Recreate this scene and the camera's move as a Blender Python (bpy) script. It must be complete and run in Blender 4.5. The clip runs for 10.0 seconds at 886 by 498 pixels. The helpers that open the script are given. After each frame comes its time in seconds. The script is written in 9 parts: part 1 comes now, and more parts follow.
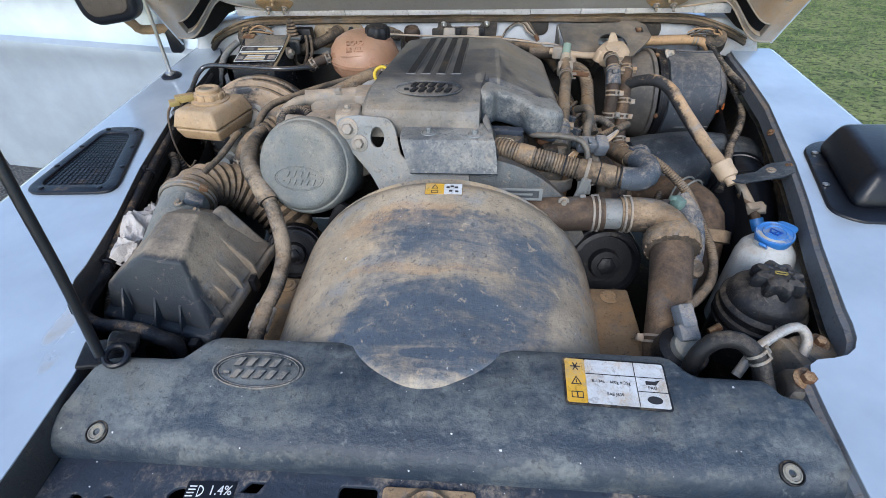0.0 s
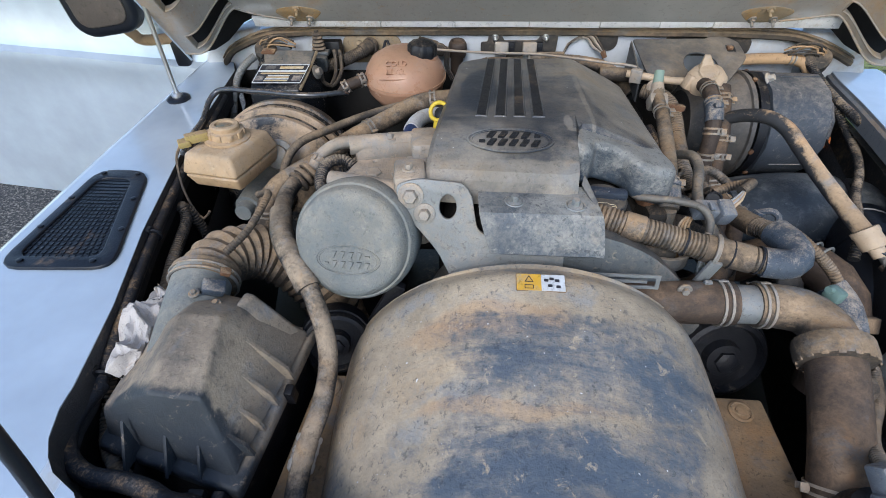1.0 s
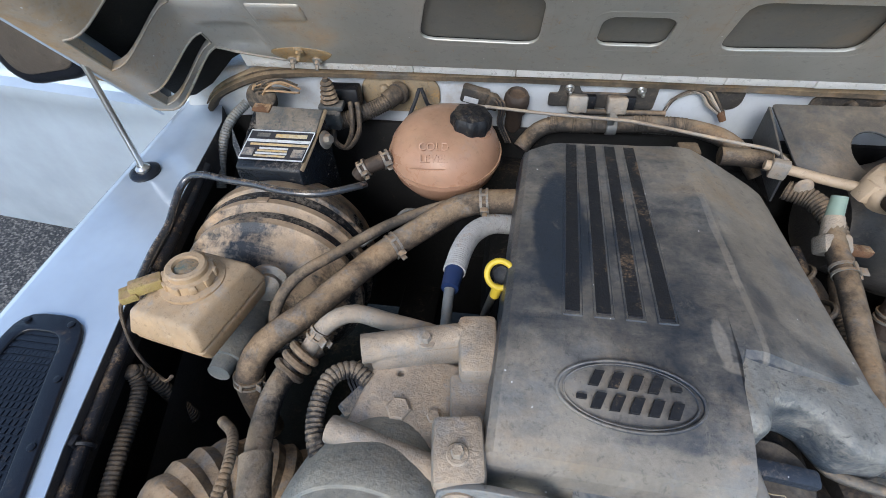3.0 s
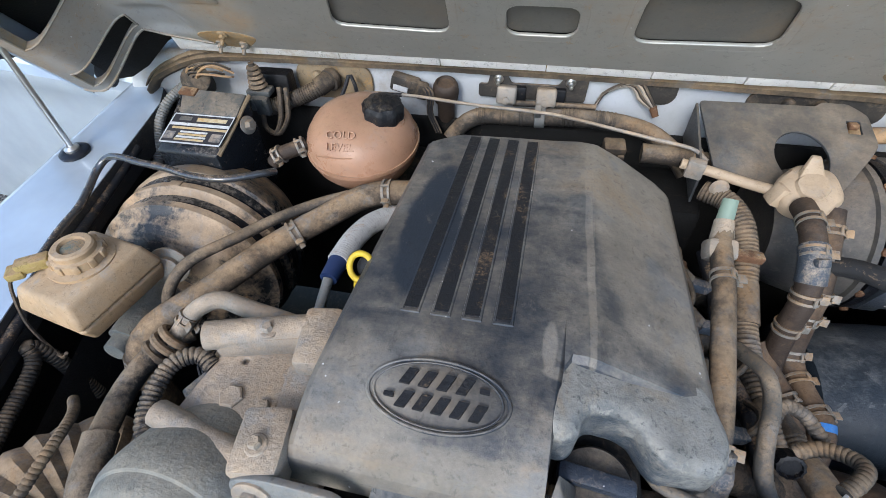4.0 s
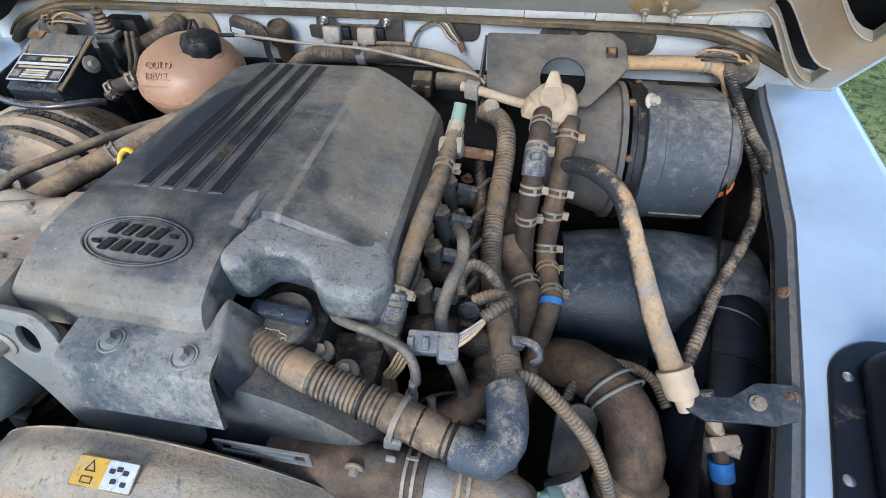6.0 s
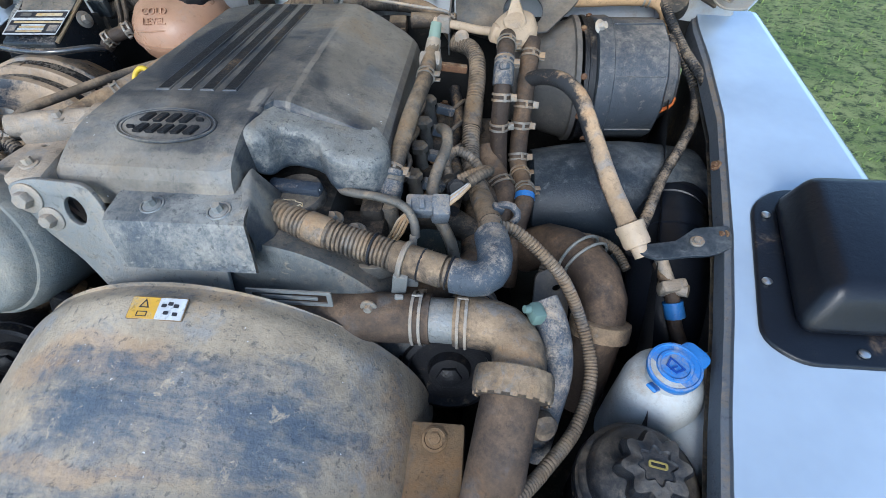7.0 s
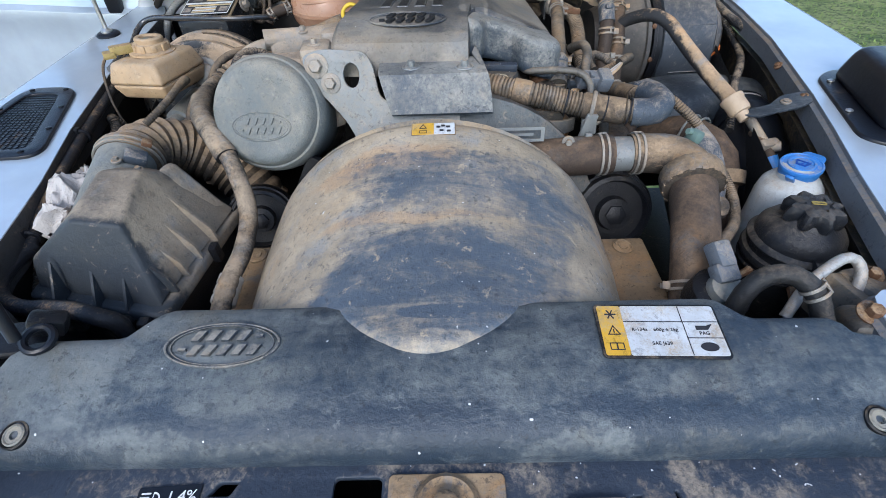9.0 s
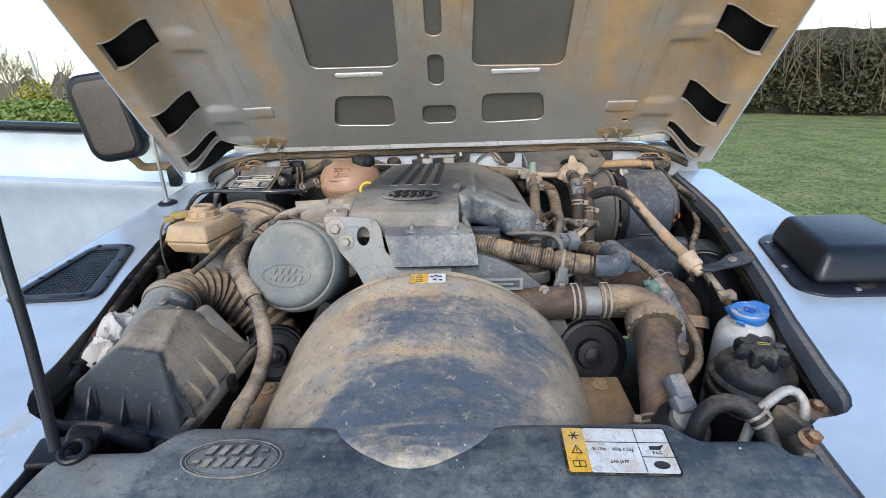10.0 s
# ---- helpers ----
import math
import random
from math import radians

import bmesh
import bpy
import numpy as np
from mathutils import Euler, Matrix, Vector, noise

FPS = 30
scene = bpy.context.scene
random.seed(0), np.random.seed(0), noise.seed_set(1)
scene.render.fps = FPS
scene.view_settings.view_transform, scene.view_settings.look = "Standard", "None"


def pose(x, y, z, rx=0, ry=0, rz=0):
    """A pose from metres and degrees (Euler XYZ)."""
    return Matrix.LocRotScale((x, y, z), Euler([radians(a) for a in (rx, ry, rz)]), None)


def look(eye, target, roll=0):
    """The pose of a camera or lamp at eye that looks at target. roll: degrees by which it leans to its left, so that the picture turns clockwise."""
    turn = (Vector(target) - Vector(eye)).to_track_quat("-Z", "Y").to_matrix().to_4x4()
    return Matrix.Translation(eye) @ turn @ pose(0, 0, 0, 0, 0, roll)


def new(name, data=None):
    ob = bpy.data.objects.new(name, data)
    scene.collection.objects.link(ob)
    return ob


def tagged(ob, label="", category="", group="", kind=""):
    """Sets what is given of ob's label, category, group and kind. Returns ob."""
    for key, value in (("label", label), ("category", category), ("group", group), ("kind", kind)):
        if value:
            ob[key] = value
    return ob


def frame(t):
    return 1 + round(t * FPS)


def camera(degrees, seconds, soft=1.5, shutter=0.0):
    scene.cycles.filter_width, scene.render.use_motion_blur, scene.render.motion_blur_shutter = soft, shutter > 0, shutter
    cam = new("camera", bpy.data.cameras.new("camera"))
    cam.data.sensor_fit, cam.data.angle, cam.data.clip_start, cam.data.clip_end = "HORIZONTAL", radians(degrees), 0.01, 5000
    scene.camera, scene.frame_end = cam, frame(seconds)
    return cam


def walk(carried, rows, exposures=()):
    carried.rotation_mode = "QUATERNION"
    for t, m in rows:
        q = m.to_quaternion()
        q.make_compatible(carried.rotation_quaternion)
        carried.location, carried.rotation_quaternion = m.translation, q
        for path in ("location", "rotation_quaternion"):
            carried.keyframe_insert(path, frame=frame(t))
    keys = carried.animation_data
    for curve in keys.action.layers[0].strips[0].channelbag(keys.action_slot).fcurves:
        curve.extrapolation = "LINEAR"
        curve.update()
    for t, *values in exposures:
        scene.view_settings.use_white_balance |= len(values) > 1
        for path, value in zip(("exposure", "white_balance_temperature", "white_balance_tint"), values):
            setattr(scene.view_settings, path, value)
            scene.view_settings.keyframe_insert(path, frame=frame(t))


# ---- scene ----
K = 1.09  # metres per drawing unit
cam = camera(87.4, 10.0, soft=0.5)
PATH = [
    (0, (0.0430, 0.0651, 1.4927), (-0.0872, 1.5119, 0.3725), -1.5),
    (0.5, (-0.0148, 0.1716, 1.4936), (-0.1524, 1.6009, 0.3514), -1.5),
    (1, (-0.0781, 0.2661, 1.5055), (-0.2120, 1.6853, 0.3495), -1.2),
    (1.5, (-0.1239, 0.3596, 1.5183), (-0.2634, 1.7606, 0.3413), -1.2),
    (2, (-0.1634, 0.4459, 1.5394), (-0.3019, 1.8119, 0.3220), -1.1),
    (2.2, (-0.1707, 0.4927, 1.5468), (-0.3129, 1.8349, 0.3037), -1.3),
    (3.3, (-0.1129, 0.6523, 1.5688), (-0.3615, 1.9266, 0.2725), -2.1),
    (3.5, (-0.0771, 0.6569, 1.5651), (-0.3450, 1.9257, 0.2670), -2.2),
    (4, (0.0027, 0.6642, 1.5624), (-0.2799, 1.9028, 0.2385), -2.2),
    (4.5, (0.0972, 0.6633, 1.5624), (-0.1781, 1.8771, 0.2147), -2.2),
    (5, (0.1779, 0.6440, 1.5587), (-0.0891, 1.8468, 0.1991), -2.1),
    (5.5, (0.2430, 0.6174, 1.5569), (-0.0175, 1.8174, 0.1927), -2.0),
    (5.7, (0.2687, 0.6055, 1.5505), (0.0146, 1.8101, 0.1899), -2.0),
    (6.8, (0.3008, 0.4615, 1.5055), (0.1403, 1.7037, 0.1642), -2.0),
    (7, (0.2889, 0.4193, 1.4991), (0.1541, 1.6615, 0.1560), -1.9),
    (7.5, (0.2155, 0.3018, 1.4688), (0.1339, 1.5404, 0.1174), -1.8),
    (8, (0.1201, 0.2018, 1.4349), (0.0623, 1.4578, 0.0982), -1.9),
    (8.5, (0.0467, 0.1468, 1.3982), (0.0155, 1.4514, 0.1083), -2.2),
    (9, (0.0128, 0.1064, 1.3991), (-0.0212, 1.5294, 0.2404), -2.3),
    (9.5, (0.0247, 0.0752, 1.4156), (-0.0221, 1.6560, 0.4853), -2.2),
    (10, (0.0394, 0.0128, 1.4321), (-0.0184, 1.7330, 0.7963), -2.0),
]
walk(cam, [(t, look([K * a for a in eye], [K * a for a in target], roll)) for t, eye, target, roll in PATH], [
    (0.0, 1.22, 6700, 10), (1.0, 1.22, 6650, 10), (2.0, 1.16, 6600, 10), (3.5, 1.36, 6700, 10), (4.5, 1.46, 6600, 9), (5.5, 1.50, 6450, 8), (7.0, 1.40, 6150, 6), (7.5, 1.36, 6050, 5), (8.5, 1.28, 6350, 8), (9.5, 1.34, 6700, 10), (10.0, 1.34, 6900, 10)])

# ---- sky and soft sun: open shade under a bright winter sky, brightest behind the camera ----
SUN_ELEV, SUN_AZ = radians(36), radians(190)  # azimuth from +y towards +x
world = bpy.data.worlds.new("sky")
scene.world = world
world.use_nodes = True
wn = world.node_tree
wn.nodes.clear()
sky = wn.nodes.new("ShaderNodeTexSky")
sky.sky_type, sky.sun_disc, sky.sun_elevation, sky.sun_rotation = "NISHITA", False, SUN_ELEV, SUN_AZ
sky.air_density, sky.dust_density, sky.ozone_density = 1.0, 0.8, 2.0
bg = wn.nodes.new("ShaderNodeBackground")
bg.inputs["Strength"].default_value = 0.138
wo = wn.nodes.new("ShaderNodeOutputWorld")
wn.links.new(sky.outputs[0], bg.inputs["Color"])
wn.links.new(bg.outputs[0], wo.inputs["Surface"])
sun = new("sun", bpy.data.lights.new("sun", "SUN"))
sun.data.energy, sun.data.angle, sun.data.color = 0.8, radians(22), (0.97, 0.985, 1.0)
sun.matrix_world = look((0, 0, 20), Vector((0, 0, 20)) - Vector((math.sin(SUN_AZ) * math.cos(SUN_ELEV), math.cos(SUN_AZ) * math.cos(SUN_ELEV), math.sin(SUN_ELEV))))

# ---- materials ----
TAN = (0.34, 0.245, 0.15)


def shader(name):
    m = bpy.data.materials.new(name)
    m.use_nodes = True
    nt = m.node_tree
    nt.nodes.clear()
    out = nt.nodes.new("ShaderNodeOutputMaterial")
    p = nt.nodes.new("ShaderNodeBsdfPrincipled")
    nt.links.new(p.outputs[0], out.inputs[0])
    return m, nt, p


def noise_node(nt, vec, scale, detail=6.0, rough=0.6, distort=0.0):
    n = nt.nodes.new("ShaderNodeTexNoise")
    n.inputs["Scale"].default_value, n.inputs["Detail"].default_value = scale, detail
    n.inputs["Roughness"].default_value, n.inputs["Distortion"].default_value = rough, distort
    nt.links.new(vec, n.inputs["Vector"])
    return n.outputs["Fac"]


def math_node(nt, op, a, b, clamp=False):
    n = nt.nodes.new("ShaderNodeMath")
    n.operation, n.use_clamp = op, clamp
    for i, v in enumerate((a, b)):
        if isinstance(v, (int, float)):
            n.inputs[i].default_value = v
        else:
            nt.links.new(v, n.inputs[i])
    return n.outputs[0]


def ramp(nt, fac, lo, hi):
    n = nt.nodes.new("ShaderNodeMapRange")
    n.interpolation_type = "SMOOTHSTEP"
    n.inputs["From Min"].default_value, n.inputs["From Max"].default_value = lo, hi
    nt.links.new(fac, n.inputs["Value"])
    return n.outputs["Result"]


def mix(nt, fac, a, b):
    n = nt.nodes.new("ShaderNodeMix")
    n.data_type = "RGBA"
    for v, k in ((fac, 0), (a, 6), (b, 7)):
        if isinstance(v, tuple):
            n.inputs[k].default_value = (*v, 1)
        elif isinstance(v, (int, float)):
            n.inputs[k].default_value = v
        else:
            nt.links.new(v, n.inputs[k])
    return n.outputs[2]


def blot(nt, tc, c, r, ragged=0.05, soft=(0.72, 1.12)):
    """Share of a ragged patch round c with half sizes r."""
    warp = nt.nodes.new("ShaderNodeTexNoise")
    warp.inputs["Scale"].default_value, warp.inputs["Detail"].default_value, warp.inputs["Roughness"].default_value = 16.0, 7.0, 0.62
    nt.links.new(tc, warp.inputs["Vector"])
    a = nt.nodes.new("ShaderNodeVectorMath")
    a.operation = "MULTIPLY_ADD"
    nt.links.new(warp.outputs["Color"], a.inputs[0])
    a.inputs[1].default_value = (ragged, ragged, ragged)
    nt.links.new(tc, a.inputs[2])
    b = nt.nodes.new("ShaderNodeVectorMath")
    b.operation = "SUBTRACT"
    nt.links.new(a.outputs[0], b.inputs[0])
    b.inputs[1].default_value = [K * v + ragged / 2 for v in c]
    d = nt.nodes.new("ShaderNodeVectorMath")
    d.operation = "MULTIPLY"
    nt.links.new(b.outputs[0], d.inputs[0])
    d.inputs[1].default_value = [1 / (K * v) for v in r]
    e = nt.nodes.new("ShaderNodeVectorMath")
    e.operation = "LENGTH"
    nt.links.new(d.outputs[0], e.inputs[0])
    return math_node(nt, "SUBTRACT", 1.0, ramp(nt, e.outputs["Value"], *soft))


def grimy(name, base, dust=0.5, dust_colour=TAN, rough=0.55, metal=0.0, scale=7.0, soft=0.16, bump=0.25, grain=260.0, up=0.34, flecks=0.0, coat=0.0, drift=None, crisp=1.0, stretch=None, stain_tones=(), spec=0.36, wisps=None, tints=()):
    """A surface under uneven road dust: clean colour, dust in patches, more where it faces up, fine grain, pale flecks."""
    m, nt, p = shader(name)
    tc = nt.nodes.new("ShaderNodeTexCoord").outputs["Object"]
    geo = nt.nodes.new("ShaderNodeNewGeometry").outputs["Normal"]
    sep = nt.nodes.new("ShaderNodeSeparateXYZ")
    nt.links.new(geo, sep.inputs[0])
    info = nt.nodes.new("ShaderNodeObjectInfo").outputs["Random"]
    far = tc
    if stretch:
        vm = nt.nodes.new("ShaderNodeVectorMath")
        vm.operation = "MULTIPLY"
        nt.links.new(tc, vm.inputs[0])
        vm.inputs[1].default_value = stretch
        far = vm.outputs[0]
    big = noise_node(nt, far, scale, 7.0, 0.62, 0.7)
    small = noise_node(nt, tc, scale * 6.5, 5.0, 0.7, 0.3)
    fine = noise_node(nt, tc, grain, 3.0, 0.6)
    s = math_node(nt, "ADD", math_node(nt, "MULTIPLY", big, 0.72), math_node(nt, "MULTIPLY", small, 0.28))
    mid = noise_node(nt, tc, scale * 19.0, 6.0, 0.72, 0.5)
    s = math_node(nt, "ADD", s, math_node(nt, "MULTIPLY", math_node(nt, "SUBTRACT", mid, 0.5), 0.46 * crisp))
    s = math_node(nt, "ADD", s, math_node(nt, "MULTIPLY", sep.outputs[2], up * 0.5))
    # smears, wiped places and painted light or shade with a shape of their own: (middle, half sizes, more or less dust)
    for c, r, amount, *shape in stain_tones:
        s = math_node(nt, "ADD", s, math_node(nt, "MULTIPLY", blot(nt, tc, c, r, *shape), amount))
    # wiped streaks: (degrees about z, share)
    if wisps:
        turn = nt.nodes.new("ShaderNodeMapping")
        turn.inputs["Rotation"].default_value = (0, 0, radians(wisps[0]))
        turn.inputs["Scale"].default_value = (5.0, 26.0, 9.0)
        nt.links.new(tc, turn.inputs["Vector"])
        wisp = noise_node(nt, turn.outputs[0], 1.0, 9.0, 0.66, 1.3)
        s = math_node(nt, "ADD", s, math_node(nt, "MULTIPLY", math_node(nt, "SUBTRACT", wisp, 0.5), wisps[1]))
    s = math_node(nt, "ADD", s, math_node(nt, "MULTIPLY", math_node(nt, "SUBTRACT", info, 0.5), 0.05))
    if drift:
        # where rain and hands have moved the dust: (share per metre along y, y of the middle, share per metre beyond a half width, half width)
        loc = nt.nodes.new("ShaderNodeSeparateXYZ")
        nt.links.new(tc, loc.inputs[0])
        s = math_node(nt, "ADD", s, math_node(nt, "MULTIPLY", math_node(nt, "SUBTRACT", loc.outputs[1], drift[1]), drift[0]))
        off = math_node(nt, "MAXIMUM", math_node(nt, "SUBTRACT", math_node(nt, "ABSOLUTE", loc.outputs[0], 0.0), drift[3]), 0.0)
        s = math_node(nt, "ADD", s, math_node(nt, "MULTIPLY", off, drift[2]))
    edge = 0.885 - dust * 0.5
    soft *= 0.75
    mask = ramp(nt, s, edge - soft, edge + soft)
    mask = math_node(nt, "MULTIPLY", mask, math_node(nt, "ADD", math_node(nt, "MULTIPLY", fine, 0.5), 0.68), True)
    tone = mix(nt, noise_node(nt, tc, scale * 2.2, 4.0), tuple(c * 0.72 for c in base), tuple(min(1, c * 1.3) for c in base))
    dust_colour = tuple(c * g for c, g in zip(dust_colour, (1.06, 0.99, 0.93)))
    dtone = mix(nt, ramp(nt, noise_node(nt, tc, scale * 1.7, 5.0, 0.65), 0.35, 0.68), tuple(c * 0.74 for c in dust_colour), tuple(min(1, c * 1.2) for c in dust_colour))
    rusty = tuple(c * g for c, g in zip(dust_colour, (1.16, 0.92, 0.66)))
    ashen = tuple(sum(dust_colour) / 3 * g for g in (0.80, 0.86, 0.90))
    dtone = mix(nt, math_node(nt, "MULTIPLY", ramp(nt, noise_node(nt, tc, scale * 1.3, 6.0, 0.7, 0.8), 0.52, 0.70), 0.55), dtone, rusty)
    dtone = mix(nt, math_node(nt, "MULTIPLY", ramp(nt, noise_node(nt, tc, scale * 2.9, 6.0, 0.7, 0.5), 0.50, 0.68), 0.60), dtone, ashen)
    for c, r in tints:
        dtone = mix(nt, math_node(nt, "MULTIPLY", blot(nt, tc, c, r), 0.32), dtone, tuple(c2 * g for c2, g in zip(dust_colour, (1.25, 0.84, 0.50))))
    col = mix(nt, mask, tone, dtone)
    # crisp grime: dark pits in the dust and pale mud specks on the clean parts
    pits = noise_node(nt, tc, 110.0, 9.0, 0.78, 0.4)
    col = mix(nt, math_node(nt, "MULTIPLY", ramp(nt, pits, 0.55, 0.62), 0.55 * crisp), col, tuple(c * 0.4 for c in base))
    specks = noise_node(nt, tc, 48.0, 9.0, 0.78, 0.5)
    col = mix(nt, math_node(nt, "MULTIPLY", ramp(nt, specks, 0.575, 0.66), min(0.8, dust * 1.2) * crisp), col, tuple(min(1, c * 1.05) for c in dust_colour))
    if flecks:
        spot = ramp(nt, noise_node(nt, tc, 170.0, 1.0, 0.4), 0.812 - flecks * 0.04, 0.838 - flecks * 0.04)
        col = mix(nt, spot, col, (0.6, 0.6, 0.6))
    p.inputs["Specular IOR Level"].default_value = spec
    nt.links.new(col, p.inputs["Base Color"])
    r = nt.nodes.new("ShaderNodeMapRange")
    r.inputs["To Min"].default_value, r.inputs["To Max"].default_value = rough, min(0.92, rough + 0.32)
    nt.links.new(mask, r.inputs["Value"])
    nt.links.new(r.outputs[0], p.inputs["Roughness"])
    if metal:
        inv = math_node(nt, "MULTIPLY", math_node(nt, "SUBTRACT", 1.0, mask), metal)
        nt.links.new(inv, p.inputs["Metallic"])
    if coat:
        p.inputs["Coat Weight"].default_value, p.inputs["Coat Roughness"].default_value = coat, 0.08
    b = nt.nodes.new("ShaderNodeBump")
    b.inputs["Strength"].default_value, b.inputs["Distance"].default_value = min(1.0, bump * 1.5), 0.002
    nt.links.new(math_node(nt, "ADD", math_node(nt, "ADD", fine, math_node(nt, "MULTIPLY", small, 1.5)), math_node(nt, "MULTIPLY", pits, 1.2)), b.inputs["Height"])
    nt.links.new(b.outputs[0], p.inputs["Normal"])
    return m


def plain(name, base, rough=0.5, metal=0.0, vary=0.12):
    m, nt, p = shader(name)
    tc = nt.nodes.new("ShaderNodeTexCoord").outputs["Object"]
    f = noise_node(nt, tc, 60.0, 4.0)
    nt.links.new(mix(nt, f, tuple(c * (1 - vary) for c in base), tuple(min(1, c * (1 + vary)) for c in base)), p.inputs["Base Color"])
    p.inputs["Roughness"].default_value, p.inputs["Metallic"].default_value = rough, metal
    return m


PAINT = grimy("silver_paint", (0.495, 0.57, 0.645), dust=0.18, dust_colour=(0.38, 0.37, 0.35), rough=0.24, metal=0.35, scale=3.0, up=0.0, bump=0.02, coat=0.6, crisp=0.0, stain_tones=(((0.205, -0.315, 0.5), (0.016, 0.055, 0.4), 0.34, 0.02), ((0.225, -0.37, 0.5), (0.012, 0.04, 0.4), 0.30, 0.02)))
BODY_WHITE = grimy("bulkhead_paint", (0.43, 0.455, 0.48), dust=0.48, dust_colour=(0.33, 0.265, 0.19), rough=0.4, scale=6.0, bump=0.06, crisp=0.25)
UNDER = grimy("bonnet_underside", (0.40, 0.395, 0.375), dust=0.70, dust_colour=(0.42, 0.275, 0.13), rough=0.36, metal=0.45, scale=2.4, soft=0.30, up=0.0, bump=0.05, flecks=0.6, crisp=0.5, drift=(-1.0, -0.18, 0.06, 0.35), stain_tones=(((-0.40, -0.30, 0.4), (0.05, 0.26, 0.5), 0.16, 0.03), ((0.41, -0.30, 0.4), (0.05, 0.26, 0.5), 0.12, 0.03), ((-0.45, -0.06, 0.08), (0.06, 0.03, 0.08), 0.14), ((0.46, -0.06, 0.08), (0.06, 0.03, 0.08), 0.14), ((-0.30, -0.20, 0.2), (0.10, 0.05, 0.3), -0.10)))
# dusty underside paint in a darker copy, for the rails' shadow
RAILSHADE = grimy("shaded_rail_paint", (0.24, 0.225, 0.20), dust=0.62, dust_colour=(0.37, 0.27, 0.16), rough=0.5, scale=6.0, soft=0.2, up=0.0, bump=0.1)
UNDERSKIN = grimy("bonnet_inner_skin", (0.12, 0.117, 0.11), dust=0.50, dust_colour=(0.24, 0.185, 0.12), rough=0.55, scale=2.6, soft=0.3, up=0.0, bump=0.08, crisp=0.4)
COVER = grimy("radiator_cover_plastic", (0.022, 0.036, 0.055), spec=0.45, dust=0.50, dust_colour=(0.150, 0.175, 0.184), rough=0.34, scale=5.0, soft=0.25, flecks=0.6, bump=0.28, crisp=1.0, stretch=(0.6, 1.6, 1.6), wisps=(62, 0.36), stain_tones=(((-0.27, 0.0, 0.06), (0.16, 0.09, 0.20), 0.08), ((0.32, 0.0, 0.05), (0.13, 0.09, 0.20), -0.08), ((-0.19, 0.03, 0.06), (0.055, 0.024, 0.20), 0.16, 0.02), ((0.0, -0.035, 0.04), (0.36, 0.012, 0.20), -0.12, 0.06), ((-0.33, 0.02, 0.06), (0.06, 0.03, 0.2), 0.12)))
DOME = grimy("fan_cowl_plastic", (0.075, 0.098, 0.128), spec=0.5, dust=0.78, dust_colour=(0.40, 0.345, 0.26), rough=0.42, scale=5.5, soft=0.29, flecks=0.8, bump=0.3, up=0.10, drift=(0.25, 0.0, 1.7, 0.150), crisp=1.0, stretch=(0.8, 1.5, 1.5), wisps=(-32, 0.82), stain_tones=(
    ((0.0, -0.112, 0.17), (0.150, 0.098, 0.30), 0.07, 0.04, (0.6, 1.15)),
    ((0.0, -0.122, 0.17), (0.130, 0.080, 0.30), -0.24, 0.030, (0.70, 1.08)),
    ((0.0, -0.183, 0.15), (0.085, 0.012, 0.30), 0.12, 0.03),
    ((0.002, -0.156, 0.15), (0.034, 0.007, 0.30), -0.40, 0.006),
    ((0.075, 0.020, 0.19), (0.140, 0.050, 0.30), -0.06, 0.09, (0.4, 1.15)), ((-0.035, 0.012, 0.19), (0.100, 0.030, 0.30), -0.05, 0.09, (0.4, 1.15)),
    ((0.135, -0.03, 0.15), (0.05, 0.05, 0.30), -0.12, 0.07, (0.4, 1.15)), ((-0.03, 0.092, 0.2), (0.21, 0.030, 0.30), 0.20, 0.05),
    ((-0.15, -0.03, 0.15), (0.06, 0.12, 0.30), 0.16, 0.06), ((0.19, -0.09, 0.1), (0.05, 0.11, 0.30), 0.20, 0.05)),
    tints=(((-0.045, 0.060, 0.19), (0.085, 0.022, 0.08)), ((-0.10, 0.045, 0.16), (0.06, 0.02, 0.06)), ((-0.03, -0.035, 0.17), (0.10, 0.010, 0.05))))
ENGINE = grimy("engine_cover_plastic", (0.024, 0.033, 0.047), spec=0.5, dust=0.385, dust_colour=(0.240, 0.228, 0.200), rough=0.32, scale=4.5, soft=0.26, bump=0.15, flecks=0.2, crisp=0.55, wisps=(70, 0.28), stain_tones=(((0.125, 0.10, 0.05), (0.072, 0.19, 0.30), 0.20, 0.012, (0.8, 1.02)), ((0.10, 0.17, 0.05), (0.06, 0.09, 0.30), 0.14, 0.05), ((-0.105, 0.045, 0.07), (0.028, 0.10, 0.30), -0.28, 0.02), ((0.053, 0.03, 0.07), (0.004, 0.19, 0.30), 0.12, 0.006), ((-0.03, -0.195, 0.05), (0.16, 0.020, 0.30), 0.22, 0.03), ((-0.14, -0.15, 0.06), (0.05, 0.06, 0.30), 0.14), ((-0.04, -0.155, 0.06), (0.085, 0.035, 0.30), 0.05, 0.04), ((0.02, -0.085, 0.07), (0.006, 0.025, 0.30), 0.16, 0.012), ((0.03, -0.108, 0.07), (0.016, 0.006, 0.30), 0.16, 0.012)))
BADGERIM = grimy("emblem_rim_plastic", (0.05, 0.06, 0.075), dust=0.62, dust_colour=(0.24, 0.235, 0.215), rough=0.45, scale=20.0)
RIBBLACK = grimy("rib_groove_black", (0.014, 0.016, 0.02), dust=0.12, rough=0.5, scale=18.0)
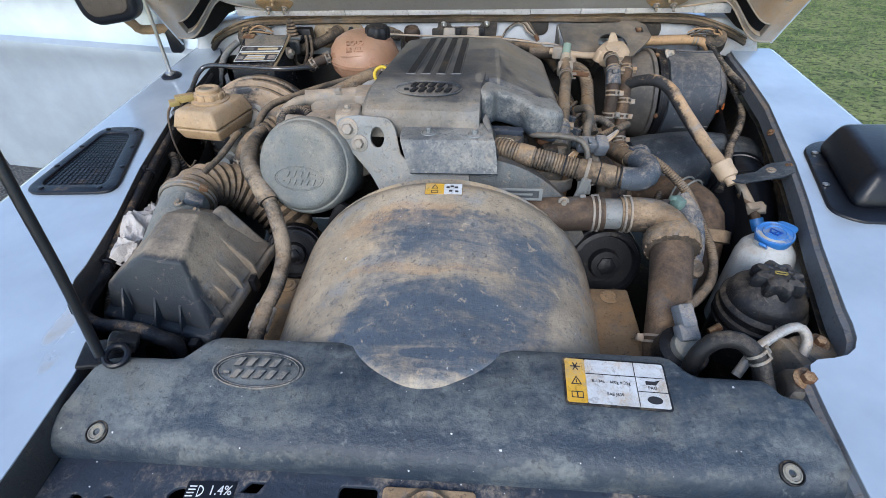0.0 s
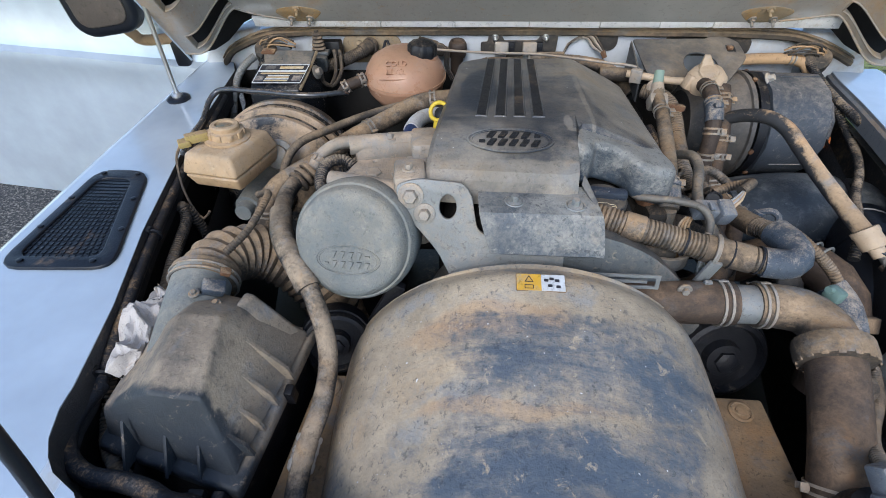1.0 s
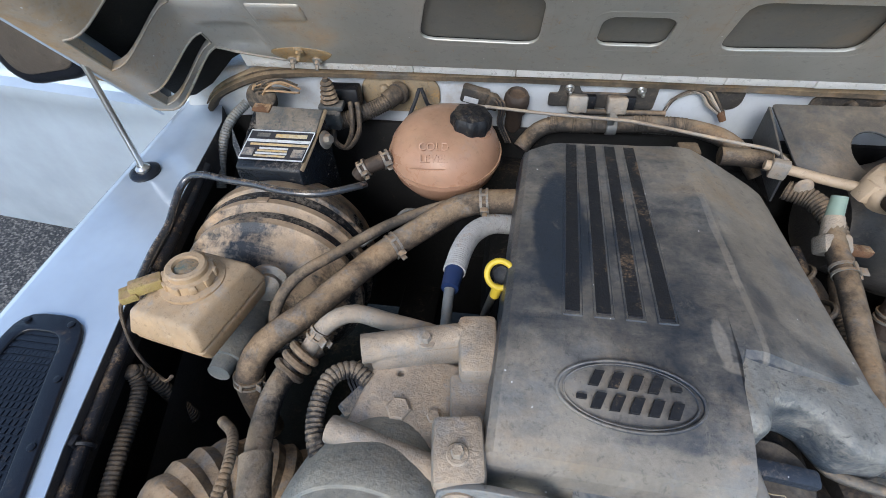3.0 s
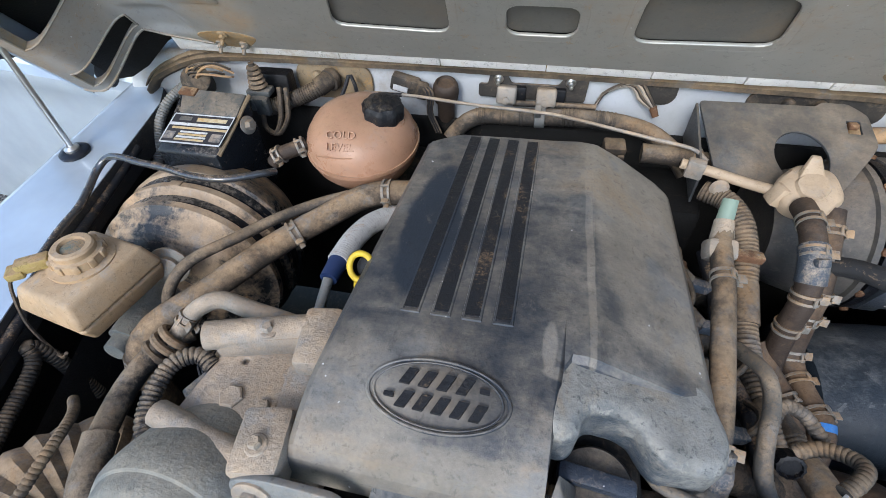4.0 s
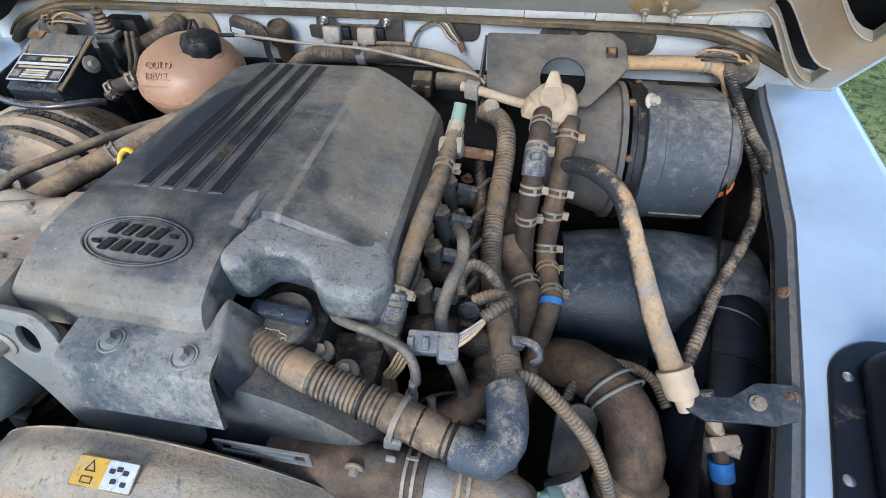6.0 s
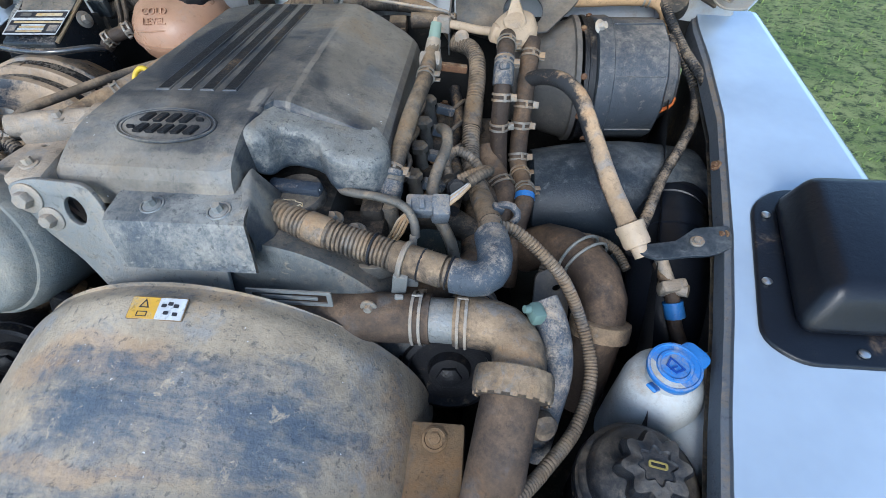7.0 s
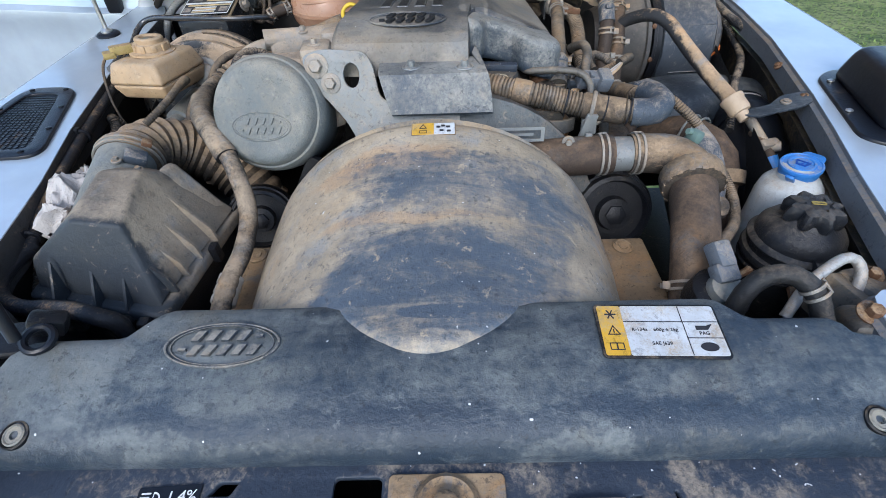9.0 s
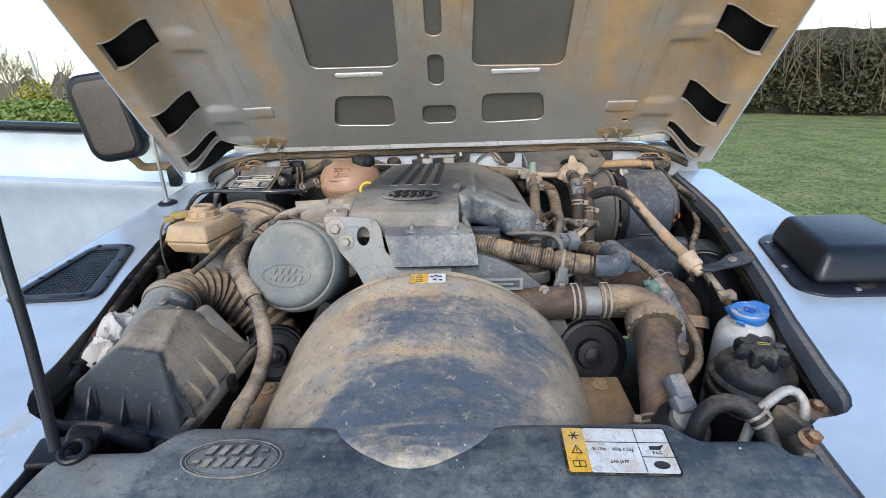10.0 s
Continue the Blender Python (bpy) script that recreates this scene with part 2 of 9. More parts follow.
# dusty cast alloy darkened to give the gaps beside the engine their shade
DIMCAST = grimy("shaded_cast_alloy", (0.020, 0.018, 0.016), dust=0.42, dust_colour=(0.155, 0.120, 0.088), rough=0.6, scale=14.0)
BLACK = grimy("black_plastic", (0.008, 0.009, 0.012), dust=0.22, dust_colour=(0.22, 0.18, 0.13), rough=0.45, scale=8.0)
BLACKCLEAN = grimy("clean_black_plastic", (0.007, 0.009, 0.014), dust=0.05, rough=0.30, scale=8.0, bump=0.1, crisp=0.5)
# dust patches also paint its shaded front and left and its lit right slope
AIRBOX = grimy("air_box_plastic", (0.038, 0.045, 0.053), dust=0.76, dust_colour=(0.35, 0.30, 0.235), rough=0.5, scale=5.0, soft=0.22, bump=0.25, crisp=0.6, stain_tones=(((0.0, -0.080, 0.19), (0.14, 0.048, 0.12), -0.42), ((0.07, 0.02, 0.19), (0.03, 0.11, 0.1), 0.2), ((-0.075, -0.02, 0.2), (0.03, 0.08, 0.1), -0.04)))
GREYCAP = grimy("grey_moulded_plastic", (0.14, 0.158, 0.160), dust=0.56, dust_colour=(0.33, 0.32, 0.275), rough=0.6, scale=6.0, soft=0.25, bump=0.35, crisp=0.6)
CAST = grimy("dusty_cast_alloy", (0.29, 0.28, 0.26), dust=0.66, dust_colour=(0.43, 0.355, 0.272), rough=0.5, metal=0.5, scale=9.0, soft=0.25, bump=0.4, crisp=0.6)
STEELGREY = grimy("grey_steel_plate", (0.22, 0.235, 0.24), dust=0.48, dust_colour=(0.34, 0.31, 0.26), rough=0.5, metal=0.4, scale=6.0, soft=0.25)
TANHOSE = grimy("dusty_tan_hose", (0.050, 0.041, 0.034), dust=0.64, dust_colour=(0.33, 0.25, 0.168), rough=0.75, scale=12.0, soft=0.2, crisp=0.5)
# dusty tan hose and steel pipe again, darkened where less light reaches them
SHADEDHOSE = grimy("shaded_tan_hose", (0.040, 0.033, 0.028), dust=0.54, dust_colour=(0.25, 0.195, 0.135), rough=0.7, scale=12.0, soft=0.2, crisp=0.5)
DIMPIPE = grimy("shaded_steel_pipe", (0.13, 0.125, 0.115), dust=0.52, dust_colour=(0.26, 0.215, 0.16), rough=0.5, metal=0.4, scale=14.0)
VALVETAN = grimy("tan_moulded_plastic", (0.44, 0.335, 0.235), dust=0.5, dust_colour=(0.45, 0.36, 0.26), rough=0.5, scale=12.0, bump=0.15, crisp=0.6)
CASEGREY = grimy("dark_case_alloy", (0.085, 0.095, 0.10), dust=0.44, dust_colour=(0.27, 0.235, 0.19), rough=0.45, metal=0.3, scale=8.0, soft=0.25)
RUBBER = grimy("clean_black_rubber", (0.013, 0.014, 0.016), dust=0.30, dust_colour=(0.19, 0.165, 0.135), rough=0.5, scale=14.0, soft=0.2, crisp=0.6)
ACHOSE = grimy("dusty_sleeved_rubber", (0.016, 0.017, 0.019), dust=0.58, dust_colour=(0.32, 0.265, 0.20), rough=0.6, scale=15.0, soft=0.16, crisp=0.55)
BROWNHOSE = grimy("brown_rubber_hose", (0.045, 0.032, 0.025), dust=0.46, dust_colour=(0.195, 0.138, 0.092), rough=0.65, scale=9.0, soft=0.2, crisp=0.5)
BLACKHOSE = grimy("black_rubber_hose", (0.018, 0.019, 0.022), dust=0.48, dust_colour=(0.29, 0.24, 0.18), rough=0.6, scale=16.0, soft=0.14)
LOOM = grimy("harness_conduit", (0.036, 0.033, 0.030), dust=0.56, dust_colour=(0.27, 0.215, 0.155), rough=0.7, scale=10.0, soft=0.2, crisp=0.5)
SHINYPIPE = grimy("shiny_black_pipe", (0.035, 0.038, 0.044), dust=0.22, rough=0.14, scale=18.0, spec=0.7, coat=0.5, bump=0.05)
CABLE = grimy("black_cable", (0.014, 0.016, 0.021), dust=0.24, rough=0.5, scale=18.0)
TANK = grimy("expansion_tank_plastic", (0.40, 0.225, 0.145), dust=0.42, dust_colour=(0.37, 0.25, 0.17), rough=0.27, scale=7.0, soft=0.25, bump=0.08, crisp=0.4)
RESERVOIR = grimy("yellowed_reservoir_plastic", (0.42, 0.285, 0.165), dust=0.62, dust_colour=(0.45, 0.36, 0.255), rough=0.5, scale=9.0, soft=0.2, bump=0.15, crisp=0.8)
WASHER = grimy("white_bottle_plastic", (0.56, 0.58, 0.57), dust=0.44, dust_colour=(0.42, 0.33, 0.22), rough=0.42, scale=7.0, soft=0.2, crisp=0.5)
BLUECAP = grimy("blue_cap_plastic", (0.035, 0.19, 0.52), dust=0.30, dust_colour=(0.30, 0.34, 0.40), rough=0.40, scale=20.0, bump=0.1, crisp=0.8)
TABPLASTIC = grimy("front_tab_plastic", (0.040, 0.056, 0.076), spec=0.5, dust=0.58, dust_colour=(0.255, 0.268, 0.262), rough=0.36, scale=9.0, soft=0.22, crisp=1.1)
PSR = grimy("fluid_reservoir_plastic", (0.014, 0.016, 0.020), dust=0.46, dust_colour=(0.20, 0.175, 0.14), rough=0.38, scale=7.0, soft=0.25, crisp=0.6)
PALEPLUG = grimy("pale_plug_plastic", (0.13, 0.15, 0.175), dust=0.52, dust_colour=(0.33, 0.30, 0.26), rough=0.45, scale=24.0)
BLUEGREY = grimy("blue_grey_connector", (0.05, 0.066, 0.088), dust=0.45, dust_colour=(0.36, 0.32, 0.27), rough=0.5, scale=24.0)
GREENGREY = plain("pale_green_cap", (0.20, 0.275, 0.225), 0.6)
YELLOW = plain("yellow_plastic", (0.62, 0.44, 0.04), 0.5, 0, 0.25)
DULLYELLOW = plain("worn_yellow_print", (0.30, 0.23, 0.06), 0.7, 0, 0.3)
BLOWER = grimy("blower_plastic", (0.05, 0.06, 0.074), dust=0.52, dust_colour=(0.27, 0.255, 0.235), rough=0.4, scale=6.0, soft=0.2, crisp=0.8)
BLOWERIN = grimy("blower_shroud_plastic", (0.07, 0.068, 0.066), dust=0.56, dust_colour=(0.22, 0.195, 0.165), rough=0.5, scale=5.0, soft=0.25, crisp=0.5)
DUCT = grimy("duct_plastic", (0.020, 0.029, 0.040), dust=0.37, dust_colour=(0.22, 0.245, 0.26), rough=0.42, scale=5.0, soft=0.22, crisp=0.6)
BRACKET = grimy("bracket_steel", (0.045, 0.05, 0.055), dust=0.52, dust_colour=(0.25, 0.215, 0.17), rough=0.45, scale=5.0, soft=0.28, crisp=0.3)
TOUGHHOSE = grimy("worn_vent_hose", (0.03, 0.032, 0.036), dust=0.66, dust_colour=(0.44, 0.33, 0.22), rough=0.6, scale=7.0, soft=0.08, crisp=0.45, drift=(-1.6, 0.10, 0.0, 0.5))
BOOSTER = grimy("booster_steel", (0.030, 0.035, 0.040), dust=0.72, dust_colour=(0.44, 0.345, 0.245), rough=0.26, scale=5.0, soft=0.10, up=0.3, crisp=0.5, wisps=(5, 0.38))
ALUDUST = grimy("dusty_aluminium", (0.72, 0.71, 0.69), dust=0.55, dust_colour=(0.50, 0.42, 0.32), rough=0.5, metal=0.4, scale=9.0, up=0.0)
CUPTAN = grimy("rust_dust_stain", (0.26, 0.20, 0.13), dust=0.62, dust_colour=(0.42, 0.26, 0.10), rough=0.5, scale=14.0, up=0.0)
ALU = grimy("bare_aluminium", (0.90, 0.90, 0.90), dust=0.22, dust_colour=(0.50, 0.45, 0.38), rough=0.36, metal=0.35, scale=9.0, up=0.0)
STEEL = plain("plated_steel", (0.55, 0.55, 0.54), 0.3, 0.9)
DUSTSTEEL = grimy("dusty_bolt_steel", (0.26, 0.25, 0.23), dust=0.55, rough=0.5, metal=0.5, scale=30.0)
RUST = grimy("rusty_steel", (0.13, 0.065, 0.035), dust=0.45, rough=0.8, scale=40.0)
SEAL = grimy("bonnet_seal_rubber", (0.06, 0.05, 0.04), dust=0.66, dust_colour=(0.31, 0.235, 0.155), rough=0.8, scale=7.0, soft=0.28, crisp=0.4)
SEALTOP = grimy("bonnet_seal_bulb", (0.05, 0.042, 0.035), dust=0.74, dust_colour=(0.42, 0.325, 0.215), rough=0.8, scale=7.0, soft=0.28, crisp=0.4)
FLANGE = grimy("dusty_wing_flange", (0.13, 0.145, 0.165), dust=0.36, dust_colour=(0.24, 0.205, 0.165), rough=0.75, scale=9.0)
# grime taken down to near-black, so its colour carries the shade of deep gaps
DARK = grimy("grimy_deep_shade", (0.006, 0.006, 0.006), dust=0.14, dust_colour=(0.12, 0.09, 0.06), rough=0.8, scale=8.0)
INNERDUST = grimy("dusty_inner_wing", (0.04, 0.038, 0.036), dust=0.58, dust_colour=(0.24, 0.185, 0.12), rough=0.65, scale=6.0, up=0.1)
INNER = grimy("inner_wing_paint", (0.03, 0.03, 0.032), dust=0.34, dust_colour=(0.18, 0.145, 0.105), rough=0.6, scale=6.0)
BROWNPLATE = grimy("dusty_side_flange", (0.10, 0.08, 0.06), dust=0.72, dust_colour=(0.27, 0.195, 0.12), rough=0.8, scale=5.0, soft=0.3)
SLAM = grimy("slam_panel_paint", (0.028, 0.038, 0.056), dust=0.25, dust_colour=(0.29, 0.255, 0.21), rough=0.45, scale=8.0, soft=0.16, flecks=1.3)
RAG = grimy("white_cloth", (0.46, 0.43, 0.41), dust=0.25, dust_colour=(0.42, 0.36, 0.28), rough=0.95, scale=20.0)
LABELWHITE = grimy("label_white", (0.52, 0.54, 0.56), dust=0.28, dust_colour=(0.4, 0.36, 0.3), rough=0.45, scale=30.0, bump=0.05)
LABELYELLOW = grimy("label_yellow", (0.62, 0.35, 0.04), dust=0.30, dust_colour=(0.4, 0.33, 0.2), rough=0.45, scale=30.0, bump=0.05)
LABELTAN = grimy("label_aged", (0.52, 0.45, 0.32), dust=0.5, dust_colour=(0.44, 0.31, 0.13), rough=0.4, scale=14.0, bump=0.05)
RELAYBOX = grimy("relay_box_plastic", (0.014, 0.018, 0.024), dust=0.34, dust_colour=(0.28, 0.25, 0.21), rough=0.20, scale=8.0, soft=0.2)
CASTBRIGHT = grimy("scuffed_alloy", (0.50, 0.49, 0.47), dust=0.5, dust_colour=(0.44, 0.38, 0.30), rough=0.4, metal=0.6, scale=22.0)
INK = plain("label_ink", (0.02, 0.02, 0.025), 0.6)
WHITEINK = plain("white_ink", (0.75, 0.75, 0.75), 0.6)
BRAID = grimy("braided_sleeve", (0.46, 0.46, 0.46), dust=0.2, rough=0.7, scale=40.0)
TAPE = grimy("orange_tan_conduit", (0.42, 0.27, 0.15), dust=0.5, rough=0.7, scale=14.0)

# ---- mesh building ----
BASE = {}
# fitted shifts of whole things, in drawing units
SHIFT = {
    "lifting_eye": (-0.002, -0.003, 0.009), "bulkhead_bracket": (-0.006, 0.0, 0.008), "expansion_tank": (0.002, 0.002, 0.016),
    "heater_valve": (-0.004, 0.0, 0.006), "fuel_pipe": (-0.004, -0.002, 0.010), "test_valve": (-0.004, -0.002, 0.010),
    "harness_elbow": (-0.006, 0.0, 0.0), "washer_bottle": (-0.010, 0.0, 0.006), "power_steering_reservoir": (-0.002, 0.005, 0.007),
    "map_sensor": (-0.009, 0.0, 0.004), "intake_box": (-0.006, -0.003, -0.011), "cloth": (0.012, 0.0, -0.003),
    "sensor_harness": (0.008, 0.0, 0.010), "brake_fluid_reservoir": (-0.005, 0.016, 0.008), "master_cylinder": (-0.005, 0.012, 0.004),
    "dipstick": (0.007, -0.001, 0.008), "braided_pipe": (-0.008, 0.006, -0.008),
    "vacuum_valve": (-0.005, -0.008, 0.002), "glow_feed_pipe": (-0.005, 0.003, 0.008), "vent_fitting": (0.010, 0.010, 0.0),
    "washer_tube_cable": (0.008, 0.008, 0.0), "air_con_hose": (0.006, 0.0, 0.0),
    "hose_ferrule": (0.004, 0.006, -0.003), "vacuum_hose": (-0.004, -0.004, 0.006),
    "flange_screw": (0.004, 0.014, -0.008), "steel_pipe": (0.0, 0.010, 0.004), "accessory_bracket": (0.0, 0.004, 0.004),
}


def thing(name, label, category, base, group="", kind=""):
    e = new(name)
    e.location = (Vector(base) + Vector(SHIFT.get(name, (0, 0, 0)))) * K
    e.empty_display_size = 0.04
    BASE[e] = Vector(base)
    return tagged(e, label, category, group, kind)


def to_mesh(name, bm, off, material, angle=38):
    bm.transform(Matrix.Scale(K, 4) @ Matrix.Translation(-Vector(off)))
    bmesh.ops.recalc_face_normals(bm, faces=bm.faces)
    me = bpy.data.meshes.new(name)
    bm.to_mesh(me)
    bm.free()
    for f in me.polygons:
        f.use_smooth = True
    me.set_sharp_from_angle(angle=radians(angle))
    me.materials.append(material)
    return me


def part(name, bm, material, parent, label="", angle=38):
    ob = new(name, to_mesh(name, bm, BASE[parent], material, angle))
    ob.parent = parent
    BASE[ob] = BASE[parent]
    return tagged(ob, label)


def solo(name, bm, material, label, category, kind="", group=""):
    """A thing of one mesh; its origin lies under its middle."""
    lo = [min(v.co[i] for v in bm.verts) for i in range(3)]
    hi = [max(v.co[i] for v in bm.verts) for i in range(3)]
    base = Vector(((lo[0] + hi[0]) / 2, (lo[1] + hi[1]) / 2, lo[2]))
    ob = new(name, to_mesh(name, bm, base, material))
    ob.location = (base + Vector(SHIFT.get(name, (0, 0, 0)))) * K
    BASE[ob] = base
    return tagged(ob, label, category, group, kind)


def B():
    return bmesh.new()


def facing(axis):
    return Vector(axis).normalized().to_track_quat("Z", "Y").to_matrix().to_4x4()


def at(p, axis=(0, 0, 1), spin=0.0):
    return Matrix.Translation(p) @ facing(axis) @ pose(0, 0, 0, 0, 0, spin)


def box(bm, c, s, rot=(0, 0, 0), bev=0.003, m=None, seg=2):
    m = m or pose(*c, *rot)
    g = bmesh.ops.create_cube(bm, size=1.0, matrix=m @ Matrix.Diagonal((*s, 1)))["verts"]
    if bev:
        es = list({e for v in g for e in v.link_edges})
        bmesh.ops.bevel(bm, geom=es, offset=bev, segments=seg, profile=0.5, affect="EDGES")


def hexa(bm, bottom, top, bev=0.004, seg=2):
    """A solid between two quads, corners in the same turn."""
    vs = [bm.verts.new(p) for p in (*bottom, *top)]
    fs = [bm.faces.new([vs[i] for i in q]) for q in ((3, 2, 1, 0), (4, 5, 6, 7), (0, 1, 5, 4), (1, 2, 6, 5), (2, 3, 7, 6), (3, 0, 4, 7))]
    if bev:
        bmesh.ops.bevel(bm, geom=list({e for f in fs for e in f.edges}), offset=bev, segments=seg, profile=0.5, affect="EDGES")


def lathe(bm, profile, m, seg=24, lobes=0, lobe=0.0, stretch=1.0):
    """Turn (radius, height) pairs about m's z axis."""
    rings = []
    for r, h in profile:
        ring = []
        for i in range(seg):
            a = 2 * math.pi * i / seg
            rr = r * (1 + lobe * math.cos(lobes * a)) if lobes else r
            ring.append(bm.verts.new(m @ Vector((rr * math.cos(a), rr * math.sin(a) * stretch, h))))
        rings.append(ring)
    for a, b in zip(rings, rings[1:]):
        for i in range(seg):
            bm.faces.new((a[i], a[(i + 1) % seg], b[(i + 1) % seg], b[i]))
    for ring, flip in ((rings[0], True), (rings[-1], False)):
        if len(ring) > 2:
            bm.faces.new(ring[::-1] if flip else ring)


def rod(bm, a, b, r, r2=None, seg=12):
    a, b = Vector(a), Vector(b)
    lathe(bm, [(r, 0), (r if r2 is None else r2, (b - a).length)], at(a, b - a), seg)


def spline(pts, step):
    """Points at even steps along a smooth line through pts."""
    p = [Vector(q) for q in pts]
    p = [2 * p[0] - p[1], *p, 2 * p[-1] - p[-2]]
    dense = []
    for i in range(1, len(p) - 2):
        a, b, c, d = p[i - 1:i + 3]
        n = max(4, int((c - b).length / step * 3))
        for k in range(n):
            t = k / n
            dense.append(0.5 * (2 * b + (c - a) * t + (2 * a - 5 * b + 4 * c - d) * t * t + (3 * b - a - 3 * c + d) * t ** 3))
    dense.append(p[-2])
    out, acc = [dense[0]], 0.0
    for a, b in zip(dense, dense[1:]):
        acc += (b - a).length
        if acc >= step:
            out.append(b)
            acc = 0.0
    if (out[-1] - dense[-1]).length < step * 0.4 and len(out) > 2:
        out.pop()
    out.append(dense[-1])
    return out


def tube(bm, pts, r, seg=12, rib=0.0, depth=0.12, step=None, wobble=0.0):
    """A pipe or hose through pts; rib: the pitch of its corrugation. r may be one radius or one at each end."""
    r0, r1 = r if isinstance(r, tuple) else (r, r)
    q = spline(pts, rib / 4 if rib else (step or max(r0 * 0.9, 0.006)))
    n = len(q)
    up = Vector((0.31, 0.17, 0.93))
    rings = []
    for i, c in enumerate(q):
        d = (q[min(i + 1, n - 1)] - q[max(i - 1, 0)]).normalized()
        x = (up - d * up.dot(d)).normalized()
        y = d.cross(x)
        up = x
        rr = r0 + (r1 - r0) * i / max(1, n - 1)
        if rib:
            rr *= 1 - depth * ((0.0, 0.1, 1.0, 0.1) if r0 < 0.03 else (0.0, 0.45, 1.0, 0.45))[i % 4]
        if wobble:
            rr *= 1 + wobble * noise.noise(c * 60)
        rings.append([bm.verts.new(c + (x * math.cos(2 * math.pi * k / seg) + y * math.sin(2 * math.pi * k / seg)) * rr) for k in range(seg)])
    for a, b in zip(rings, rings[1:]):
        for k in range(seg):
            bm.faces.new((a[k], a[(k + 1) % seg], b[(k + 1) % seg], b[k]))
    bm.faces.new(rings[0][::-1])
    bm.faces.new(rings[-1])


def torus(bm, m, R, r, seg=32, sides=8):
    rings = []
    for i in range(seg):
        a = 2 * math.pi * i / seg
        rings.append([bm.verts.new(m @ Vector(((R + r * math.cos(b)) * math.cos(a), (R + r * math.cos(b)) * math.sin(a), r * math.sin(b)))) for b in [2 * math.pi * k / sides for k in range(sides)]])
    for i in range(seg):
        a, b = rings[i], rings[(i + 1) % seg]
        for k in range(sides):
            bm.faces.new((a[k], b[k], b[(k + 1) % sides], a[(k + 1) % sides]))


def rrect(x0, y0, x1, y1, r, n=5):
    out = []
    for cx, cy, a0 in ((x1 - r, y1 - r, 0), (x0 + r, y1 - r, 90), (x0 + r, y0 + r, 180), (x1 - r, y0 + r, 270)):
        out += [(cx + r * math.cos(radians(a0 + 90 * k / n)), cy + r * math.sin(radians(a0 + 90 * k / n))) for k in range(n + 1)]
    return out


def rounded(pts, r, n=4):
    """A polygon with its corners rounded by r."""
    out = []
    for i, p in enumerate(pts):
        p, a, b = Vector(p), Vector(pts[i - 1]), Vector(pts[(i + 1) % len(pts)])
        u, v = (a - p), (b - p)
        k = min(r, u.length * 0.45, v.length * 0.45)
        s, e = p + u.normalized() * k, p + v.normalized() * k
        out += [tuple((1 - t) ** 2 * s + 2 * t * (1 - t) * p + t * t * e) for t in [j / n for j in range(n + 1)]]
    return out


def plate(bm, outlines, thick, m, bevel=0.0, res=2):
    """A flat plate with holes: the first outline is its edge, the others are openings. Its middle lies in m's xy plane."""
    cu = bpy.data.curves.new("outline", "CURVE")
    cu.dimensions, cu.fill_mode, cu.extrude, cu.bevel_depth, cu.bevel_resolution = "2D", "BOTH", max(0.0, thick / 2 - bevel), bevel, res
    for o in outlines:
        s = cu.splines.new("POLY")
        s.points.add(len(o) - 1)
        for q, p in zip(s.points, o):
            q.co = (p[0], p[1], 0, 1)
        s.use_cyclic_u = True
    ob = bpy.data.objects.new("outline", cu)
    me = bpy.data.meshes.new_from_object(ob)
    me.transform(m)
    bm.from_mesh(me)
    bpy.data.objects.remove(ob)
    bpy.data.curves.remove(cu)
    bpy.data.meshes.remove(me)
    bmesh.ops.remove_doubles(bm, verts=bm.verts, dist=0.00005)


def lettering(bm, body, size, m, thick=0.0006):
    cu = bpy.data.curves.new("lettering", "FONT")
    cu.body, cu.size, cu.extrude, cu.align_x, cu.align_y = body, size, thick, "CENTER", "CENTER"
    ob = bpy.data.objects.new("lettering", cu)
    me = bpy.data.meshes.new_from_object(ob)
    me.transform(m)
    bm.from_mesh(me)
    bpy.data.objects.remove(ob)
    bpy.data.meshes.remove(me)


def grid_sheet(bm, fn, nu, nv):
    """A sheet from fn(u, v), u and v from 0 to 1."""
    vs = [[bm.verts.new(fn(i / nu, j / nv)) for j in range(nv + 1)] for i in range(nu + 1)]
    for i in range(nu):
        for j in range(nv):
            bm.faces.new((vs[i][j], vs[i + 1][j], vs[i + 1][j + 1], vs[i][j + 1]))
    return vs


def hexbolt(bm, p, axis, r=0.008, h=0.007, washer=True):
    m = at(p, axis)
    if washer:
        lathe(bm, [(r * 1.75, 0), (r * 1.75, 0.0018), (r * 1.55, 0.0026)], m, 20)
    lathe(bm, [(r, 0.002), (r, 0.002 + h * 0.8), (r * 0.85, 0.002 + h)], m, 6)


def clamp_part(parent, p, axis, r, name="hose_clamp", material=None, label="dusty steel hose clamp"):
    """A band round a hose with its tightening ears."""
    bm = B()
    m = at(p, axis)
    for e in (-0.0042, 0.0042):
        lathe(bm, [(r, e - 0.0016), (r + 0.0013, e - 0.0016), (r + 0.0013, e + 0.0016), (r, e + 0.0016), (r, e - 0.0016)], m, 28)
    for a in (0, 70):
        k = m @ pose(0, 0, 0, 0, 0, a)
        box(bm, None, (0.0022, 0.004, 0.012), m=k @ pose(r + 0.001, 0, 0), bev=0.0006)
    box(bm, None, (0.009, 0.0018, 0.010), m=m @ pose(r + 0.004, 0.004, 0), bev=0.0006)
    box(bm, None, (0.009, 0.0018, 0.007), m=m @ pose(r + 0.004, -0.005, 0), bev=0.0006)
    return part(name, bm, material or DUSTSTEEL, parent, label)


